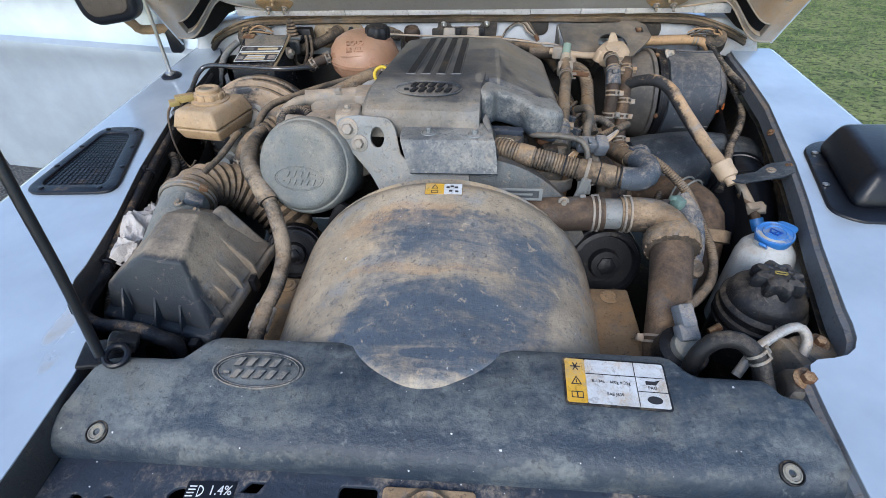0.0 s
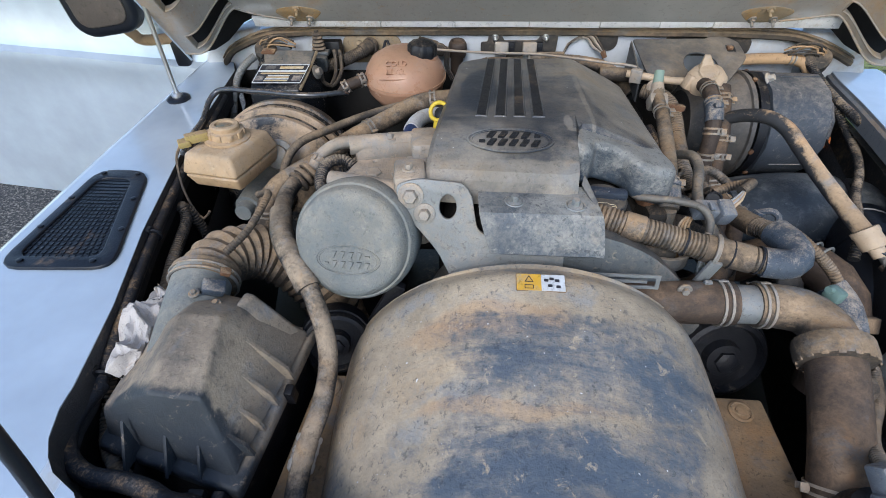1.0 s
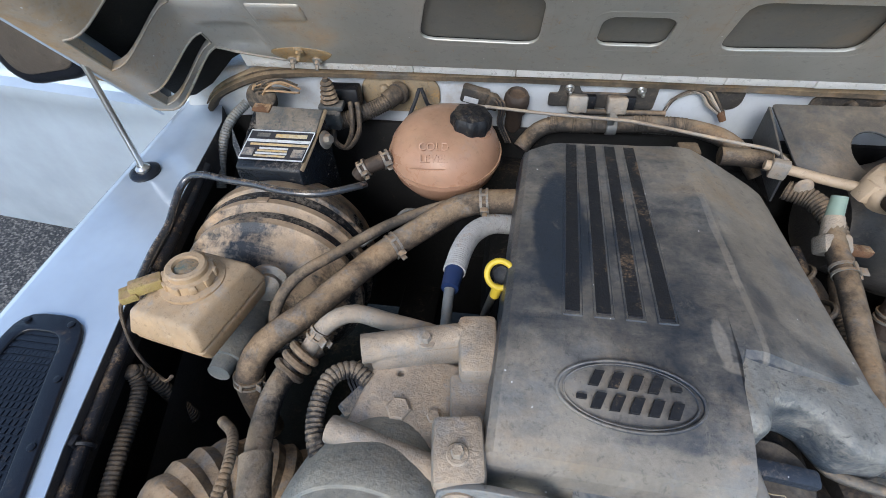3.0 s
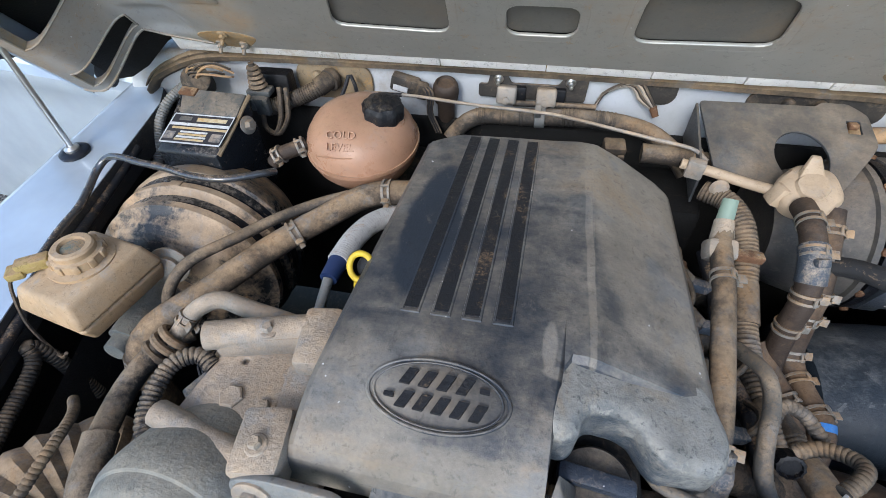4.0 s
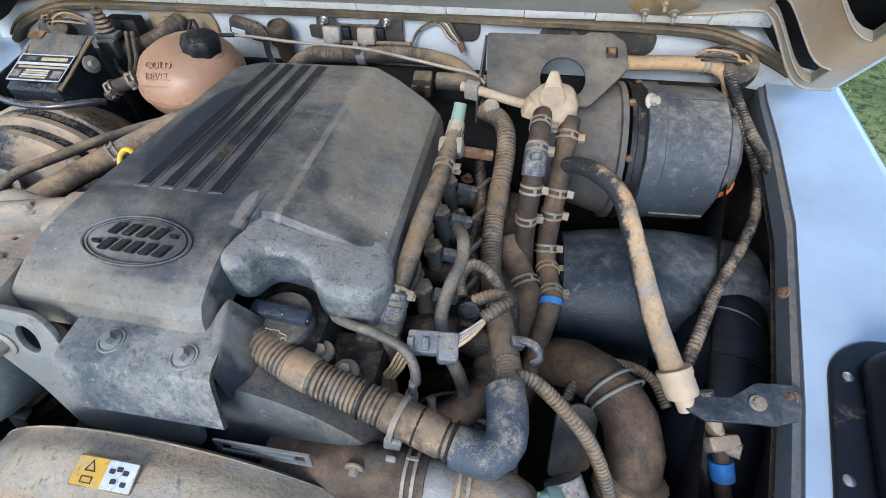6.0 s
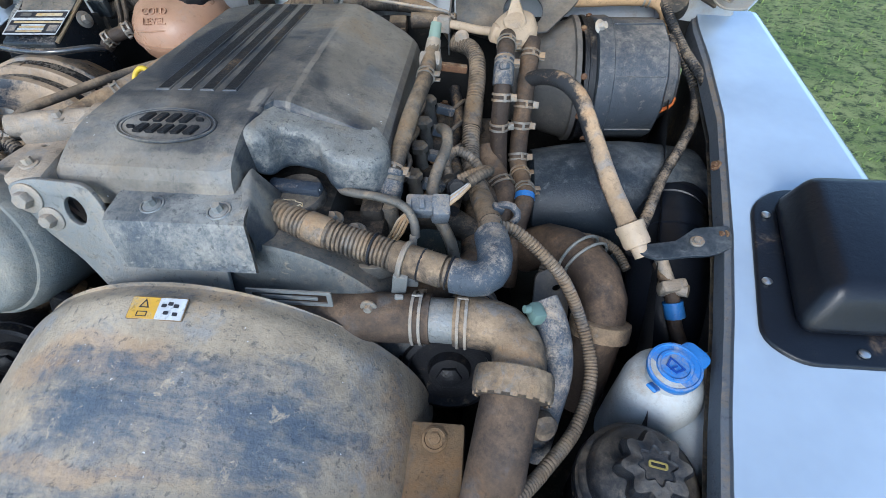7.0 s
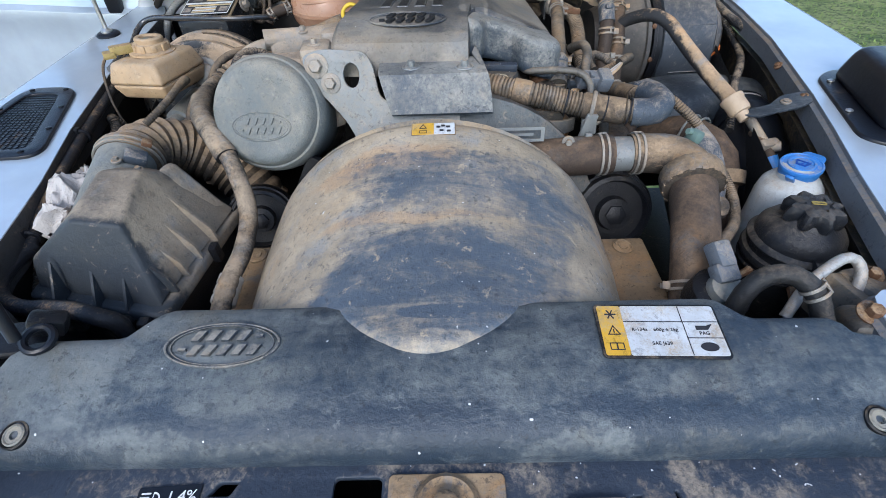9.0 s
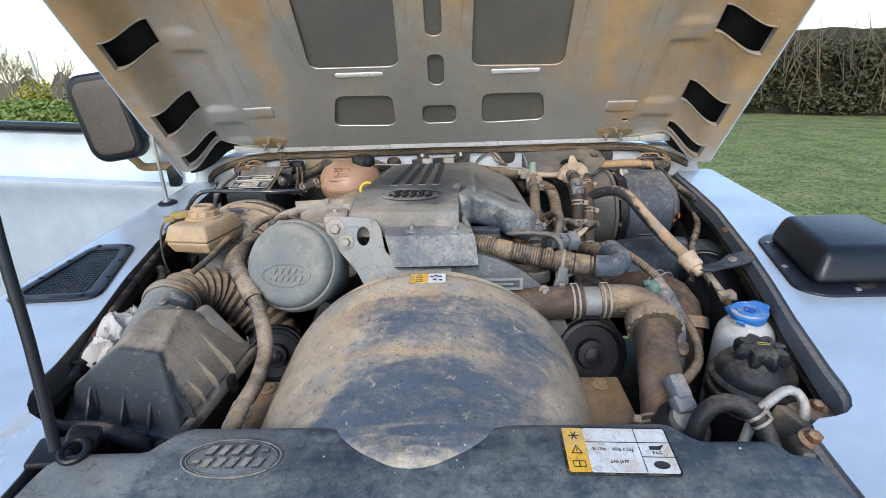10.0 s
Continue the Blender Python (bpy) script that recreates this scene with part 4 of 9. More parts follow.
# flattened ridges pressed along the big openings, bowed hollows round the middle pair
for x0, s0, x1, s1, w in ((-0.338, 0.50, -0.312, 0.31, 0.008), (-0.060, 0.52, -0.060, 0.36, 0.005), (0.060, 0.52, 0.057, 0.36, 0.005), (0.316, 0.50, 0.316, 0.31, 0.006)):
    bm = B()
    tube(bm, [BONNET @ Vector((x0, s0, 0.002)), BONNET @ Vector(((x0 + x1) / 2, (s0 + s1) / 2, 0.001)), BONNET @ Vector((x1, s1, 0.003))], w, 10)
    part("pressed_ridge", bm, UNDER, bon)
for i, o in enumerate(opens[:7]):
    cx, cy = sum(p[0] for p in o) / len(o), sum(p[1] for p in o) / len(o)
    wx, wy = max(p[0] for p in o) - cx, max(p[1] for p in o) - cy
    bm = B()
    for grow, r in ((0.0, 0.0016), (0.010, 0.0034)) if i < 3 else ((0.0, 0.0020),):
        q = [BONNET @ Vector((cx + (p[0] - cx) * (1 + grow / wx), cy + (p[1] - cy) * (1 + grow / wy), 0.0006 if grow else -0.001)) for p in o]
        for a, b in zip(q, q[1:] + q[:1]):
            if (a - b).length > 1e-5:
                rod(bm, a, b, r, seg=8)
    part("pressed_lip", bm, UNDER, bon)
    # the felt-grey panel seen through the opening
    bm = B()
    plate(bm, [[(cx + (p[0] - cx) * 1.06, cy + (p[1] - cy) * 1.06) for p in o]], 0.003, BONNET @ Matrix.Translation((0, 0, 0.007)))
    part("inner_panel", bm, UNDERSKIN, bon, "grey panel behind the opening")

# side rails: the inner panel rolls over into webs between slanted openings, then a flat flange and the skirt
ROLL = [(0.506, 0.0), (0.516, 0.0), (0.524, 0.0), (0.532, 0.0), (0.548, -0.0003), (0.564, -0.0006), (0.580, -0.0012), (0.594, -0.0022), (0.606, -0.0045), (0.613, -0.0085), (0.619, -0.0155), (0.624, -0.026), (0.629, -0.039), (0.634, -0.054), (0.639, -0.068), (0.644, -0.081), (0.650, -0.092), (0.658, -0.0995), (0.668, -0.103), (0.680, -0.104), (0.692, -0.104), (0.702, -0.1025)]
COL_IN, COL_OUT = 8, 18
smooth = lambda a, b, v: (lambda k: k * k * (3 - 2 * k))(min(1.0, max(0.0, (v - a) / (b - a))))
for h in (-1, 1):
    c = lambda x, s, n: BONNET @ Vector((h * x, s, n))
    gaps = [((0.094, 0.086), (0.119, 0.124)), ((0.190, 0.190), (0.250, 0.259))] + [((0.375 + 0.185 * k, 0.384 + 0.185 * k), (0.436 + 0.185 * k, 0.446 + 0.185 * k)) for k in range(4)]
    knots = [(0.083, 0.070)] + [q for g in gaps for q in g] + [(1.09, 1.09)]
    rows, gap_rows = [], []
    for k, (a, b) in enumerate(zip(knots, knots[1:])):
        n = max(1, math.ceil((b[0] - a[0]) / 0.006))
        if k % 2:
            gap_rows.append((len(rows), len(rows) + n))
        rows += [(a[0] + (b[0] - a[0]) * i / n, a[1] + (b[1] - a[1]) * i / n) for i in range(n)]
    rows.append(knots[-1])
    def rail_pt(i, j, deep=0.0):
        x, n = ROLL[j]
        si, so = rows[i]
        k = min(1.0, max(0.0, (x - 0.606) / 0.062))
        s = si + (so - si) * k
        if x < 0.606 and si < 0.15:
            s = s - (0.15 - si) * (0.45 - 0.134 * h) * ((0.606 - x) / 0.10) ** 0.6
        # shallow pockets pressed between the openings, and a step above the rear corner
        for lo, hi in ((0.076, 0.135), (0.186, 0.352), (0.40, 0.536), (0.58, 0.716)):
            n += 0.0065 * smooth(lo - 0.012, lo + 0.010, s) * (1 - smooth(hi - 0.004, hi + 0.002, s)) * smooth(0.514, 0.534, x) * (1 - smooth(0.58, 0.612, x))
        # each web swells a little along its middle
        for (g0, g1) in zip(gaps, gaps[1:]):
            m = (g0[1][0] + g1[0][0]) / 2
            n += 0.005 * math.exp(-(((si - m) / 0.03) ** 2)) * math.exp(-(((x - 0.625) / 0.022) ** 2))
        return c(x, s - h * 0.009, n + deep)
    nr, nc = len(rows), len(ROLL)
    hole = lambda i, j: COL_IN <= j < COL_OUT and any(a <= i < b for a, b in gap_rows)
    bm = B()
    vs = [[bm.verts.new(rail_pt(i, j)) for j in range(nc)] for i in range(nr)]
    for i in range(nr - 1):
        for j in range(nc - 1):
            if not hole(i, j):
                bm.faces.new((vs[i][j], vs[i][j + 1], vs[i + 1][j + 1], vs[i + 1][j]))
    for v in [v for v in bm.verts if not v.link_faces]:
        bm.verts.remove(v)
    part("side_rail", bm, UNDER, bon, angle=60)
    for a, b in gap_rows:
        ring = [(a, j) for j in range(COL_IN, COL_OUT)] + [(i, COL_OUT) for i in range(a, b)] + [(b, j) for j in range(COL_OUT, COL_IN, -1)] + [(i, COL_IN) for i in range(b, a, -1)]
        bm = B()
        m = len(ring)
        grid_sheet(bm, lambda u, v: rail_pt(*ring[round(u * m) % m], 0.013 * v), m, 1)
        q = [rail_pt(*p) for p in ring]
        for e, f in zip(q, q[1:] + q[:1]):
            rod(bm, e, f, 0.0017, seg=6)
        part("web_lip", bm, RAILSHADE, bon, "tan-stained pressed web edge in a shaded tone")
    bm = B()
    rod_line = [rail_pt(0, j) for j in range(nc)]
    for e, f in zip(rod_line, rod_line[1:]):
        rod(bm, e, f, 0.0022, seg=6)
    part("rear_hem", bm, RAILSHADE, bon)
    # added near-black sheet: gives the rail openings their shade by colour
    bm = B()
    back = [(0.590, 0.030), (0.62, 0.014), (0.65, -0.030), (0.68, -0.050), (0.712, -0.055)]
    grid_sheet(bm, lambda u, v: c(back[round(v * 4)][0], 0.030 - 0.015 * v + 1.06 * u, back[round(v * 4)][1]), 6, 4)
    part("rail_back", bm, DARK, bon, "near-black sheet painting the shade inside the side rail")
    bm = B()
    skirt = [(0.701, -0.102), (0.705, -0.104), (0.709, -0.098), (0.716, -0.070), (0.735, 0.0), (0.752, 0.045), (0.748, 0.062)]
    grid_sheet(bm, lambda u, v: c(skirt[round(v * 6)][0], 0.055 + 1.04 * u, skirt[round(v * 6)][1]), 8, 6)
    part("skirt", bm, PAINT, bon, "silver-blue painted side skirt")
    for s0, s1, x in ((0.205, 0.325, 0.475), (0.366, 0.50, 0.472)):
        bm = B()
        tube(bm, [c(x, s0, -0.0006), c(x - 0.001, (s0 + s1) / 2, -0.0012), c(x - 0.001, s1, -0.0006)], 0.0032, 8)
        part("pressed_bead", bm, UNDER, bon)
    bm = B()
    box(bm, None, (0.078, 0.036, 0.012), m=BONNET @ pose(h * 0.465, 0.172 - h * 0.008, 0.0005), bev=0.0058, seg=4)
    part("pressed_pad", bm, UNDER, bon)
# the bright flange folded along the rear edge, in short worn lengths
x = -0.585
while x < 0.58:
    w = 0.10 + 0.06 * (0.5 + 0.5 * math.sin(x * 37))
    e = 0.0012 * math.sin(x * 61)
    bm = B()
    hexa(bm, [(x, 1.3255 + e, 1.2718), (x + w, 1.3255 - e, 1.2718), (x + w, 1.333, 1.2725), (x, 1.333, 1.2725)], [(x, 1.3345 + e, 1.2485), (x + w, 1.3345, 1.2485 - e), (x + w, 1.340, 1.2485), (x, 1.340, 1.2485)], 0.001)
    fl = part("rear_flange", bm, ALU if abs(x + w / 2) < 0.36 else ALUDUST, bon, "bright bare aluminium rear flange strip")
    bm = B()
    lathe(bm, [(0.0034, 0), (0.003, 0.0012), (0.001, 0.0018)], at((x + w * 0.82, 1.3300, 1.260), (0, -1, -0.4)), 10)
    part("rivet", bm, ALU, fl)
    x += w + 0.0012
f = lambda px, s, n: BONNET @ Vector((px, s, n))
# near-black filler paints the shaded gap between the bonnet's skins
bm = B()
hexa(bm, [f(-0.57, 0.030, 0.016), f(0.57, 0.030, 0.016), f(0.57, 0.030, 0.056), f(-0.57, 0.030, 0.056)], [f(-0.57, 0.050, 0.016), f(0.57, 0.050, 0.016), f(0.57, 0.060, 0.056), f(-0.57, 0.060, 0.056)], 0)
part("rear_return", bm, DARK, bon, "near-black filler for the shaded rear edge gap")
for x in (-0.473, 0.472):
    bm = B()
    plate(bm, [[(0.046 * math.cos(a) * (1 + 0.12 * math.sin(3 * a)), 0.021 * math.sin(a)) for a in [i * math.pi / 12 for i in range(24)]]], 0.002, BONNET @ pose(x, 0.074, -0.0022), 0.0008)
    hg = part("hinge", bm, CUPTAN, bon, "orange-tan stained hinge cup")
    for dx, s, mt in ((-0.020, 0.062, DUSTSTEEL), (0.020, 0.062, DUSTSTEEL), (0.000, 0.088, CUPTAN)):
        bm = B()
        hexbolt(bm, BONNET @ Vector((x + dx, s, -0.004)), BONNET.to_3x3() @ Vector((0, 0.1, -1)), 0.0046, 0.006)
        rod(bm, BONNET @ Vector((x + dx, s, -0.004)), BONNET @ Vector((x + dx, s - 0.003, -0.019)), 0.0028, seg=8)
        part("bolt", bm, mt, hg)

# ---- the open door beside the bulkhead ----
DOOR = pose(-0.80, 1.392, 0.0, 0, 3.0, -4.0)
door = thing("vehicle_door", "open silver-grey door with a window and a black belt seal", "door", (-1.2, 1.4, 0.72))
dp = lambda x, y, z: DOOR @ Vector((x, y, z))
bm = B()
prof = [(0.0, 0.70), (-0.012, 0.71), (-0.016, 0.74), (-0.020, 0.90), (-0.024, 1.06), (-0.030, 1.118), (-0.038, 1.132), (-0.036, 1.150), (-0.018, 1.160), (-0.012, 1.175), (-0.010, 1.29), (0.0, 1.30)]
grid_sheet(bm, lambda u, v: dp(-0.86 * u, prof[round(v * 11)][0], prof[round(v * 11)][1]), 6, 11)
box(bm, None, (0.86, 0.03, 0.59), m=DOOR @ pose(-0.43, 0.018, 1.0), bev=0.004)
part("door_skin", bm, PAINT, door)
bm = B()
box(bm, None, (0.87, 0.034, 0.026), m=DOOR @ pose(-0.43, -0.004, 1.312), bev=0.006)
part("belt_seal", bm, BLACKCLEAN, door, "black rubber belt seal")
bm = B()
tube(bm, [dp(-0.05, 0, 1.315), dp(-0.12, 0, 1.46), dp(-0.21, 0, 1.66), dp(-0.25, 0, 1.72)], 0.014, 10)
tube(bm, [dp(-0.25, 0, 1.72), dp(-0.5, 0, 1.735), dp(-0.85, 0, 1.735)], 0.014, 10)
tube(bm, [dp(-0.85, 0, 1.735), dp(-0.85, 0, 1.5), dp(-0.85, 0, 1.31)], 0.014, 10)
part("window_frame", bm, PAINT, door)
GLASS, nt, p = shader("window_glass")
p.inputs["Base Color"].default_value, p.inputs["Roughness"].default_value, p.inputs["Transmission Weight"].default_value, p.inputs["IOR"].default_value = (0.95, 0.98, 0.97, 1), 0.0, 1.0, 1.02
bm = B()
plate(bm, [[(-0.05, 1.315), (-0.24, 1.72), (-0.85, 1.73), (-0.85, 1.315)]], 0.003, DOOR @ Matrix(((1, 0, 0, 0), (0, 0, 1, 0), (0, 1, 0, 0), (0, 0, 0, 1))))
gl = part("pane", bm, GLASS, door, "clear window glass")
gl.visible_shadow = False

# mirror on its arm
mir = thing("wing_mirror", "black door mirror with a dusty grey back on an arm", "mirror", (-0.88, 1.27, 1.22))
MM = pose(-0.870, 1.26, 1.362, 0, -7, 8)
bm = B()
plate(bm, [rrect(-0.056, -0.097, 0.056, 0.097, 0.028)], 0.05, MM @ pose(0, 0, 0, 90), 0.014, 4)
housing = part("housing", bm, BLACKCLEAN, mir)
bm = B()
plate(bm, [rrect(-0.048, -0.089, 0.052, 0.089, 0.024)], 0.006, MM @ pose(0, -0.025, 0, 90), 0.002)
part("face", bm, grimy("dusty_mirror_back", (0.075, 0.062, 0.052), dust=0.5, dust_colour=(0.15, 0.12, 0.095), rough=0.3, scale=4.0), mir)
bm = B()
tube(bm, [(-0.878, 1.29, 1.272), (-0.875, 1.33, 1.235), (-0.87, 1.35, 1.215), (-0.80, 1.37, 1.215)], 0.012, 10)
part("arm", bm, TAPE, mir, "short tan mirror arm")
bm = B()
box(bm, (-0.80, 1.372, 1.185), (0.035, 0.03, 0.07), bev=0.008)
part("bracket", bm, BLACKCLEAN, mir)

# ---- front of the bay ----
def lerp_table(tab, x):
    if x <= tab[0][0]:
        return tab[0][1]
    for (a, p), (b, q) in zip(tab, tab[1:]):
        if x <= b:
            return p + (q - p) * (x - a) / (b - a)
    return tab[-1][1]


# radiator cover
COVER_BACK = [(-0.396, 0.30), (-0.376, 0.368), (-0.371, 0.377), (-0.362, 0.380), (-0.292, 0.381), (-0.282, 0.384), (-0.268, 0.404), (-0.262, 0.410), (-0.252, 0.414), (0.248, 0.414), (0.258, 0.411), (0.272, 0.394), (0.281, 0.389), (0.345, 0.388), (0.350, 0.384), (0.354, 0.374), (0.360, 0.371), (0.376, 0.368), (0.398, 0.30)]
COVER_Z = [(0.285, 1.040), (0.290, 1.051), (0.30, 1.060), (0.33, 1.0745), (0.365, 1.083), (0.40, 1.0845), (0.42, 1.0845)]
cover = thing("radiator_cover", "dusty blue-black plastic radiator cover with an oval emblem", "cover", (0, 0.34, 1.02))
bm = B()
xs = [-0.4015, -0.400] + sorted({round(-0.397 + 0.794 * i / 90, 5) for i in range(91)} | {x for x, _ in COVER_BACK if abs(x) < 0.397}) + [0.400, 0.4015]
nv = 18
def cover_pt(i, j):
    x = xs[i]
    back = lerp_table(COVER_BACK, x)
    dz = 0.026 if i in (0, len(xs) - 1) else (0.003 if i in (1, len(xs) - 2) else 0.0)
    if j == 0:
        return (x, 0.287, 1.012)
    if j == nv:
        return (x, back + 0.003, lerp_table(COVER_Z, back) - 0.03)
    y = 0.2865 + (back - 0.2865) * (j - 1) / (nv - 2)
    z = lerp_table(COVER_Z, y) - dz + 0.0007 * noise.noise(Vector((x * 14, y * 14, 0)))
    z -= 0.003 * max(0, 1 - (y - 0.2865) / 0.006) + 0.004 * max(0, 1 - (back - y) / 0.006)
    return (x, y, z)
vs = [[bm.verts.new(cover_pt(i, j)) for j in range(nv + 1)] for i in range(len(xs))]
for i in range(len(xs) - 1):
    for j in range(nv):
        bm.faces.new((vs[i][j], vs[i + 1][j], vs[i + 1][j + 1], vs[i][j + 1]))
shell = part("shell", bm, COVER, cover)
for x in (-0.34, 0.34):
    m = at((x, 0.30, 1.0605), (0, -0.4, 1))
    bm = B()
    lathe(bm, [(0.0112, -0.002), (0.0112, 0.001), (0.0100, 0.002), (0.0092, 0.0008), (0.0088, -0.001)], m, 32)
    part("grommet", bm, BLACK, cover, "black rubber washer")
    bm = B()
    lathe(bm, [(0.0086, -0.001), (0.0086, 0.0014), (0.0072, 0.0024), (0.0064, 0.0014), (0.0034, 0.001), (0.0032, -0.001), (0.0005, -0.001)], m, 28)
    part("fixing", bm, GREYCAP, cover, "grey push fixing")
slope = Matrix.Translation((-0.190, 0.3685, 1.0838)) @ pose(0, 0, 0, 9, 0, 0)
badge(cover, slope, 0.100, 0.043, BADGERIM, 0.0014)

# charge label
lab_m = Matrix.Translation((0.191, 0.372, 1.0862)) @ pose(0, 0, 0, 9, 0, -2.0)
label = thing("charge_label", "white and yellow refrigerant label with black print", "label", (0.191, 0.372, 1.085))
bm = B()
plate(bm, [rrect(-0.0525, -0.0265, 0.0525, 0.0265, 0.004)], 0.0016, lab_m @ Matrix.Translation((0, 0, -0.0006)), 0.0005)
part("backing", bm, BLACK, label)
bm = B()
plate(bm, [rrect(-0.030, -0.0245, 0.0505, 0.0245, 0.002)], 0.001, lab_m @ Matrix.Translation((0, 0, 0.0006)))
part("white_field", bm, LABELWHITE, label)
bm = B()
plate(bm, [rrect(-0.0505, -0.0245, -0.030, 0.0245, 0.002)], 0.001, lab_m @ Matrix.Translation((0, 0, 0.0006)))
part("yellow_field", bm, LABELYELLOW, label)
bm = B()
on = lambda x, y: lab_m @ Matrix.Translation((x, y, 0.0013))
for x, y, w, h in ((0.010, 0.008, 0.080, 0.0007), (0.0355, -0.008, 0.030, 0.0007), (0.0205, 0.0, 0.0007, 0.049)):
    plate(bm, [rrect(-w / 2, -h / 2, w / 2, h / 2, 0.0002)], 0.0003, on(x, y))
lettering(bm, "R-134a    600g \u00b1 25g", 0.0046, on(-0.005, 0.0), 0.0002)
lettering(bm, "SAE J639", 0.0046, on(-0.002, -0.0135), 0.0002)
lettering(bm, "PAG", 0.0046, on(0.036, -0.0035), 0.0002)
# oil can, snowflake, triangle, book
plate(bm, [[(-0.006, -0.003), (0.004, -0.003), (0.009, 0.003), (0.003, 0.001), (-0.006, 0.001)]], 0.0003, on(0.036, 0.003))
for a in (0, 60, 120):
    plate(bm, [rrect(-0.005, -0.0006, 0.005, 0.0006, 0.0003)], 0.0003, on(-0.040, 0.0155) @ pose(0, 0, 0, 0, 0, a))
tri = [(0.0065 * math.cos(radians(90 + 120 * k)), 0.0065 * math.sin(radians(90 + 120 * k))) for k in range(3)]
plate(bm, [tri, [(x * 0.72, y * 0.72) for x, y in tri]], 0.0003, on(-0.040, -0.002))
plate(bm, [rrect(-0.0005, -0.0018, 0.0005, 0.0018, 0.0003)], 0.0003, on(-0.040, -0.0015))
plate(bm, [rrect(-0.006, -0.0035, 0.006, 0.0035, 0.0006), rrect(-0.0052, -0.0027, -0.0006, 0.0027, 0.0003), rrect(0.0006, -0.0027, 0.0052, 0.0027, 0.0003)], 0.0003, on(-0.040, -0.0165))
plate(bm, [[(0.0075 * math.cos(a), 0.0042 * math.sin(a)) for a in [i * math.pi / 12 for i in range(24)]]], 0.0003, on(0.036, -0.0165))
part("print", bm, INK, label)

# front slam panel below the cover
slam = thing("slam_panel", "dark painted front panel with holes and rusty dust", "panel", (0, 0.2, 0.95))
holes = [rounded([(-0.186, 0.264), (-0.165, 0.264), (-0.158, 0.277), (-0.177, 0.277)], 0.003), rrect(-0.086, 0.245, -0.045, 0.279, 0.006),
         [(-0.243 + 0.013 * math.cos(a), 0.258 + 0.010 * math.sin(a)) for a in [i * math.pi / 8 for i in range(16)]],
         rounded([(0.139, 0.250), (0.151, 0.250), (0.155, 0.263), (0.143, 0.262)], 0.003), rounded([(0.180, 0.245), (0.190, 0.244), (0.182, 0.266), (0.177, 0.266)], 0.003)]
for x in (0.198, 0.247, 0.283, 0.314, -0.31, -0.345):
    holes.append([(x + 0.008 * math.cos(a) - 0.004 * math.sin(a), 0.250 + 0.006 * math.sin(a)) for a in [i * math.pi / 6 for i in range(12)]])
bm = B()
SM = Matrix(((1, 0, 0, 0), (0, 1, 0, 0), (0, 0.10, 1, 0.997), (0, 0, 0, 1)))
plate(bm, [rounded([(-0.386, 0.12), (0.388, 0.12), (0.388, 0.30), (-0.386, 0.30)], 0.01)] + holes, 0.006, SM, 0.0015)
part("top_face", bm, SLAM, slam)
bm = B()
box(bm, (0, 0.115, 0.93), (0.774, 0.012, 0.16), bev=0.004)
part("front_face", bm, SLAM, slam)
bm = B()
box(bm, (0, 0.33, 0.955), (0.774, 0.02, 0.09), bev=0.003)
box(bm, (0, 0.22, 0.955), (0.76, 0.2, 0.01), bev=0.003)
part("crossmember", bm, DARK, slam)
bm = B()
plate(bm, [rrect(-0.04, 0.235, 0.049, 0.277, 0.004)], 0.004, SM @ Matrix.Translation((0, 0, 0.005)), 0.001)
lathe(bm, [(0.026, 0.0), (0.026, 0.004), (0.022, 0.007), (0.018, 0.003), (0.010, 0.003), (0.010, 0.010), (0.006, 0.012)], at((0.004, 0.252, 1.029)), 32)
part("latch_plate", bm, grimy("latch_plate_paint", (0.05, 0.05, 0.055), dust=0.55, rough=0.5, scale=14.0), slam, "dusty bonnet latch plate with a round socket")
bm = B()
box(bm, (0.118, 0.247, 1.027), (0.045, 0.024, 0.010), bev=0.003)
part("bracket", bm, CAST, slam)
AIM = Matrix.Translation((-0.210, 0.262, 1.0275)) @ pose(0, 0, 0, 5.7, 0, 3)
aim = thing("aim_sticker", "dark sticker with white headlamp aim figures", "sticker", (-0.21, 0.262, 1.026))
bm = B()
plate(bm, [rrect(-0.027, -0.016, 0.022, 0.011, 0.001)], 0.0008, AIM)
part("backing", bm, BLACKCLEAN, aim)
bm = B()
lettering(bm, "1.4%", 0.0125, AIM @ Matrix.Translation((0.008, 0.002, 0.0008)), 0.0002)
for k in range(4):
    plate(bm, [rrect(-0.024, 0.0055 - k * 0.003, -0.0165, 0.0067 - k * 0.003, 0.0004)], 0.0003, AIM @ Matrix.Translation((-k * 0.0006, 0, 0.0008)))
arc = [(0.0065 * math.cos(radians(a)) * 0.9, 0.0055 * math.sin(radians(a))) for a in range(-90, 91, 15)]
plate(bm, [arc, [(x * 0.72 + 0.0006, y * 0.72) for x, y in arc]], 0.0003, AIM @ Matrix.Translation((-0.0145, 0.0017, 0.0008)))
part("print", bm, WHITEINK, aim)

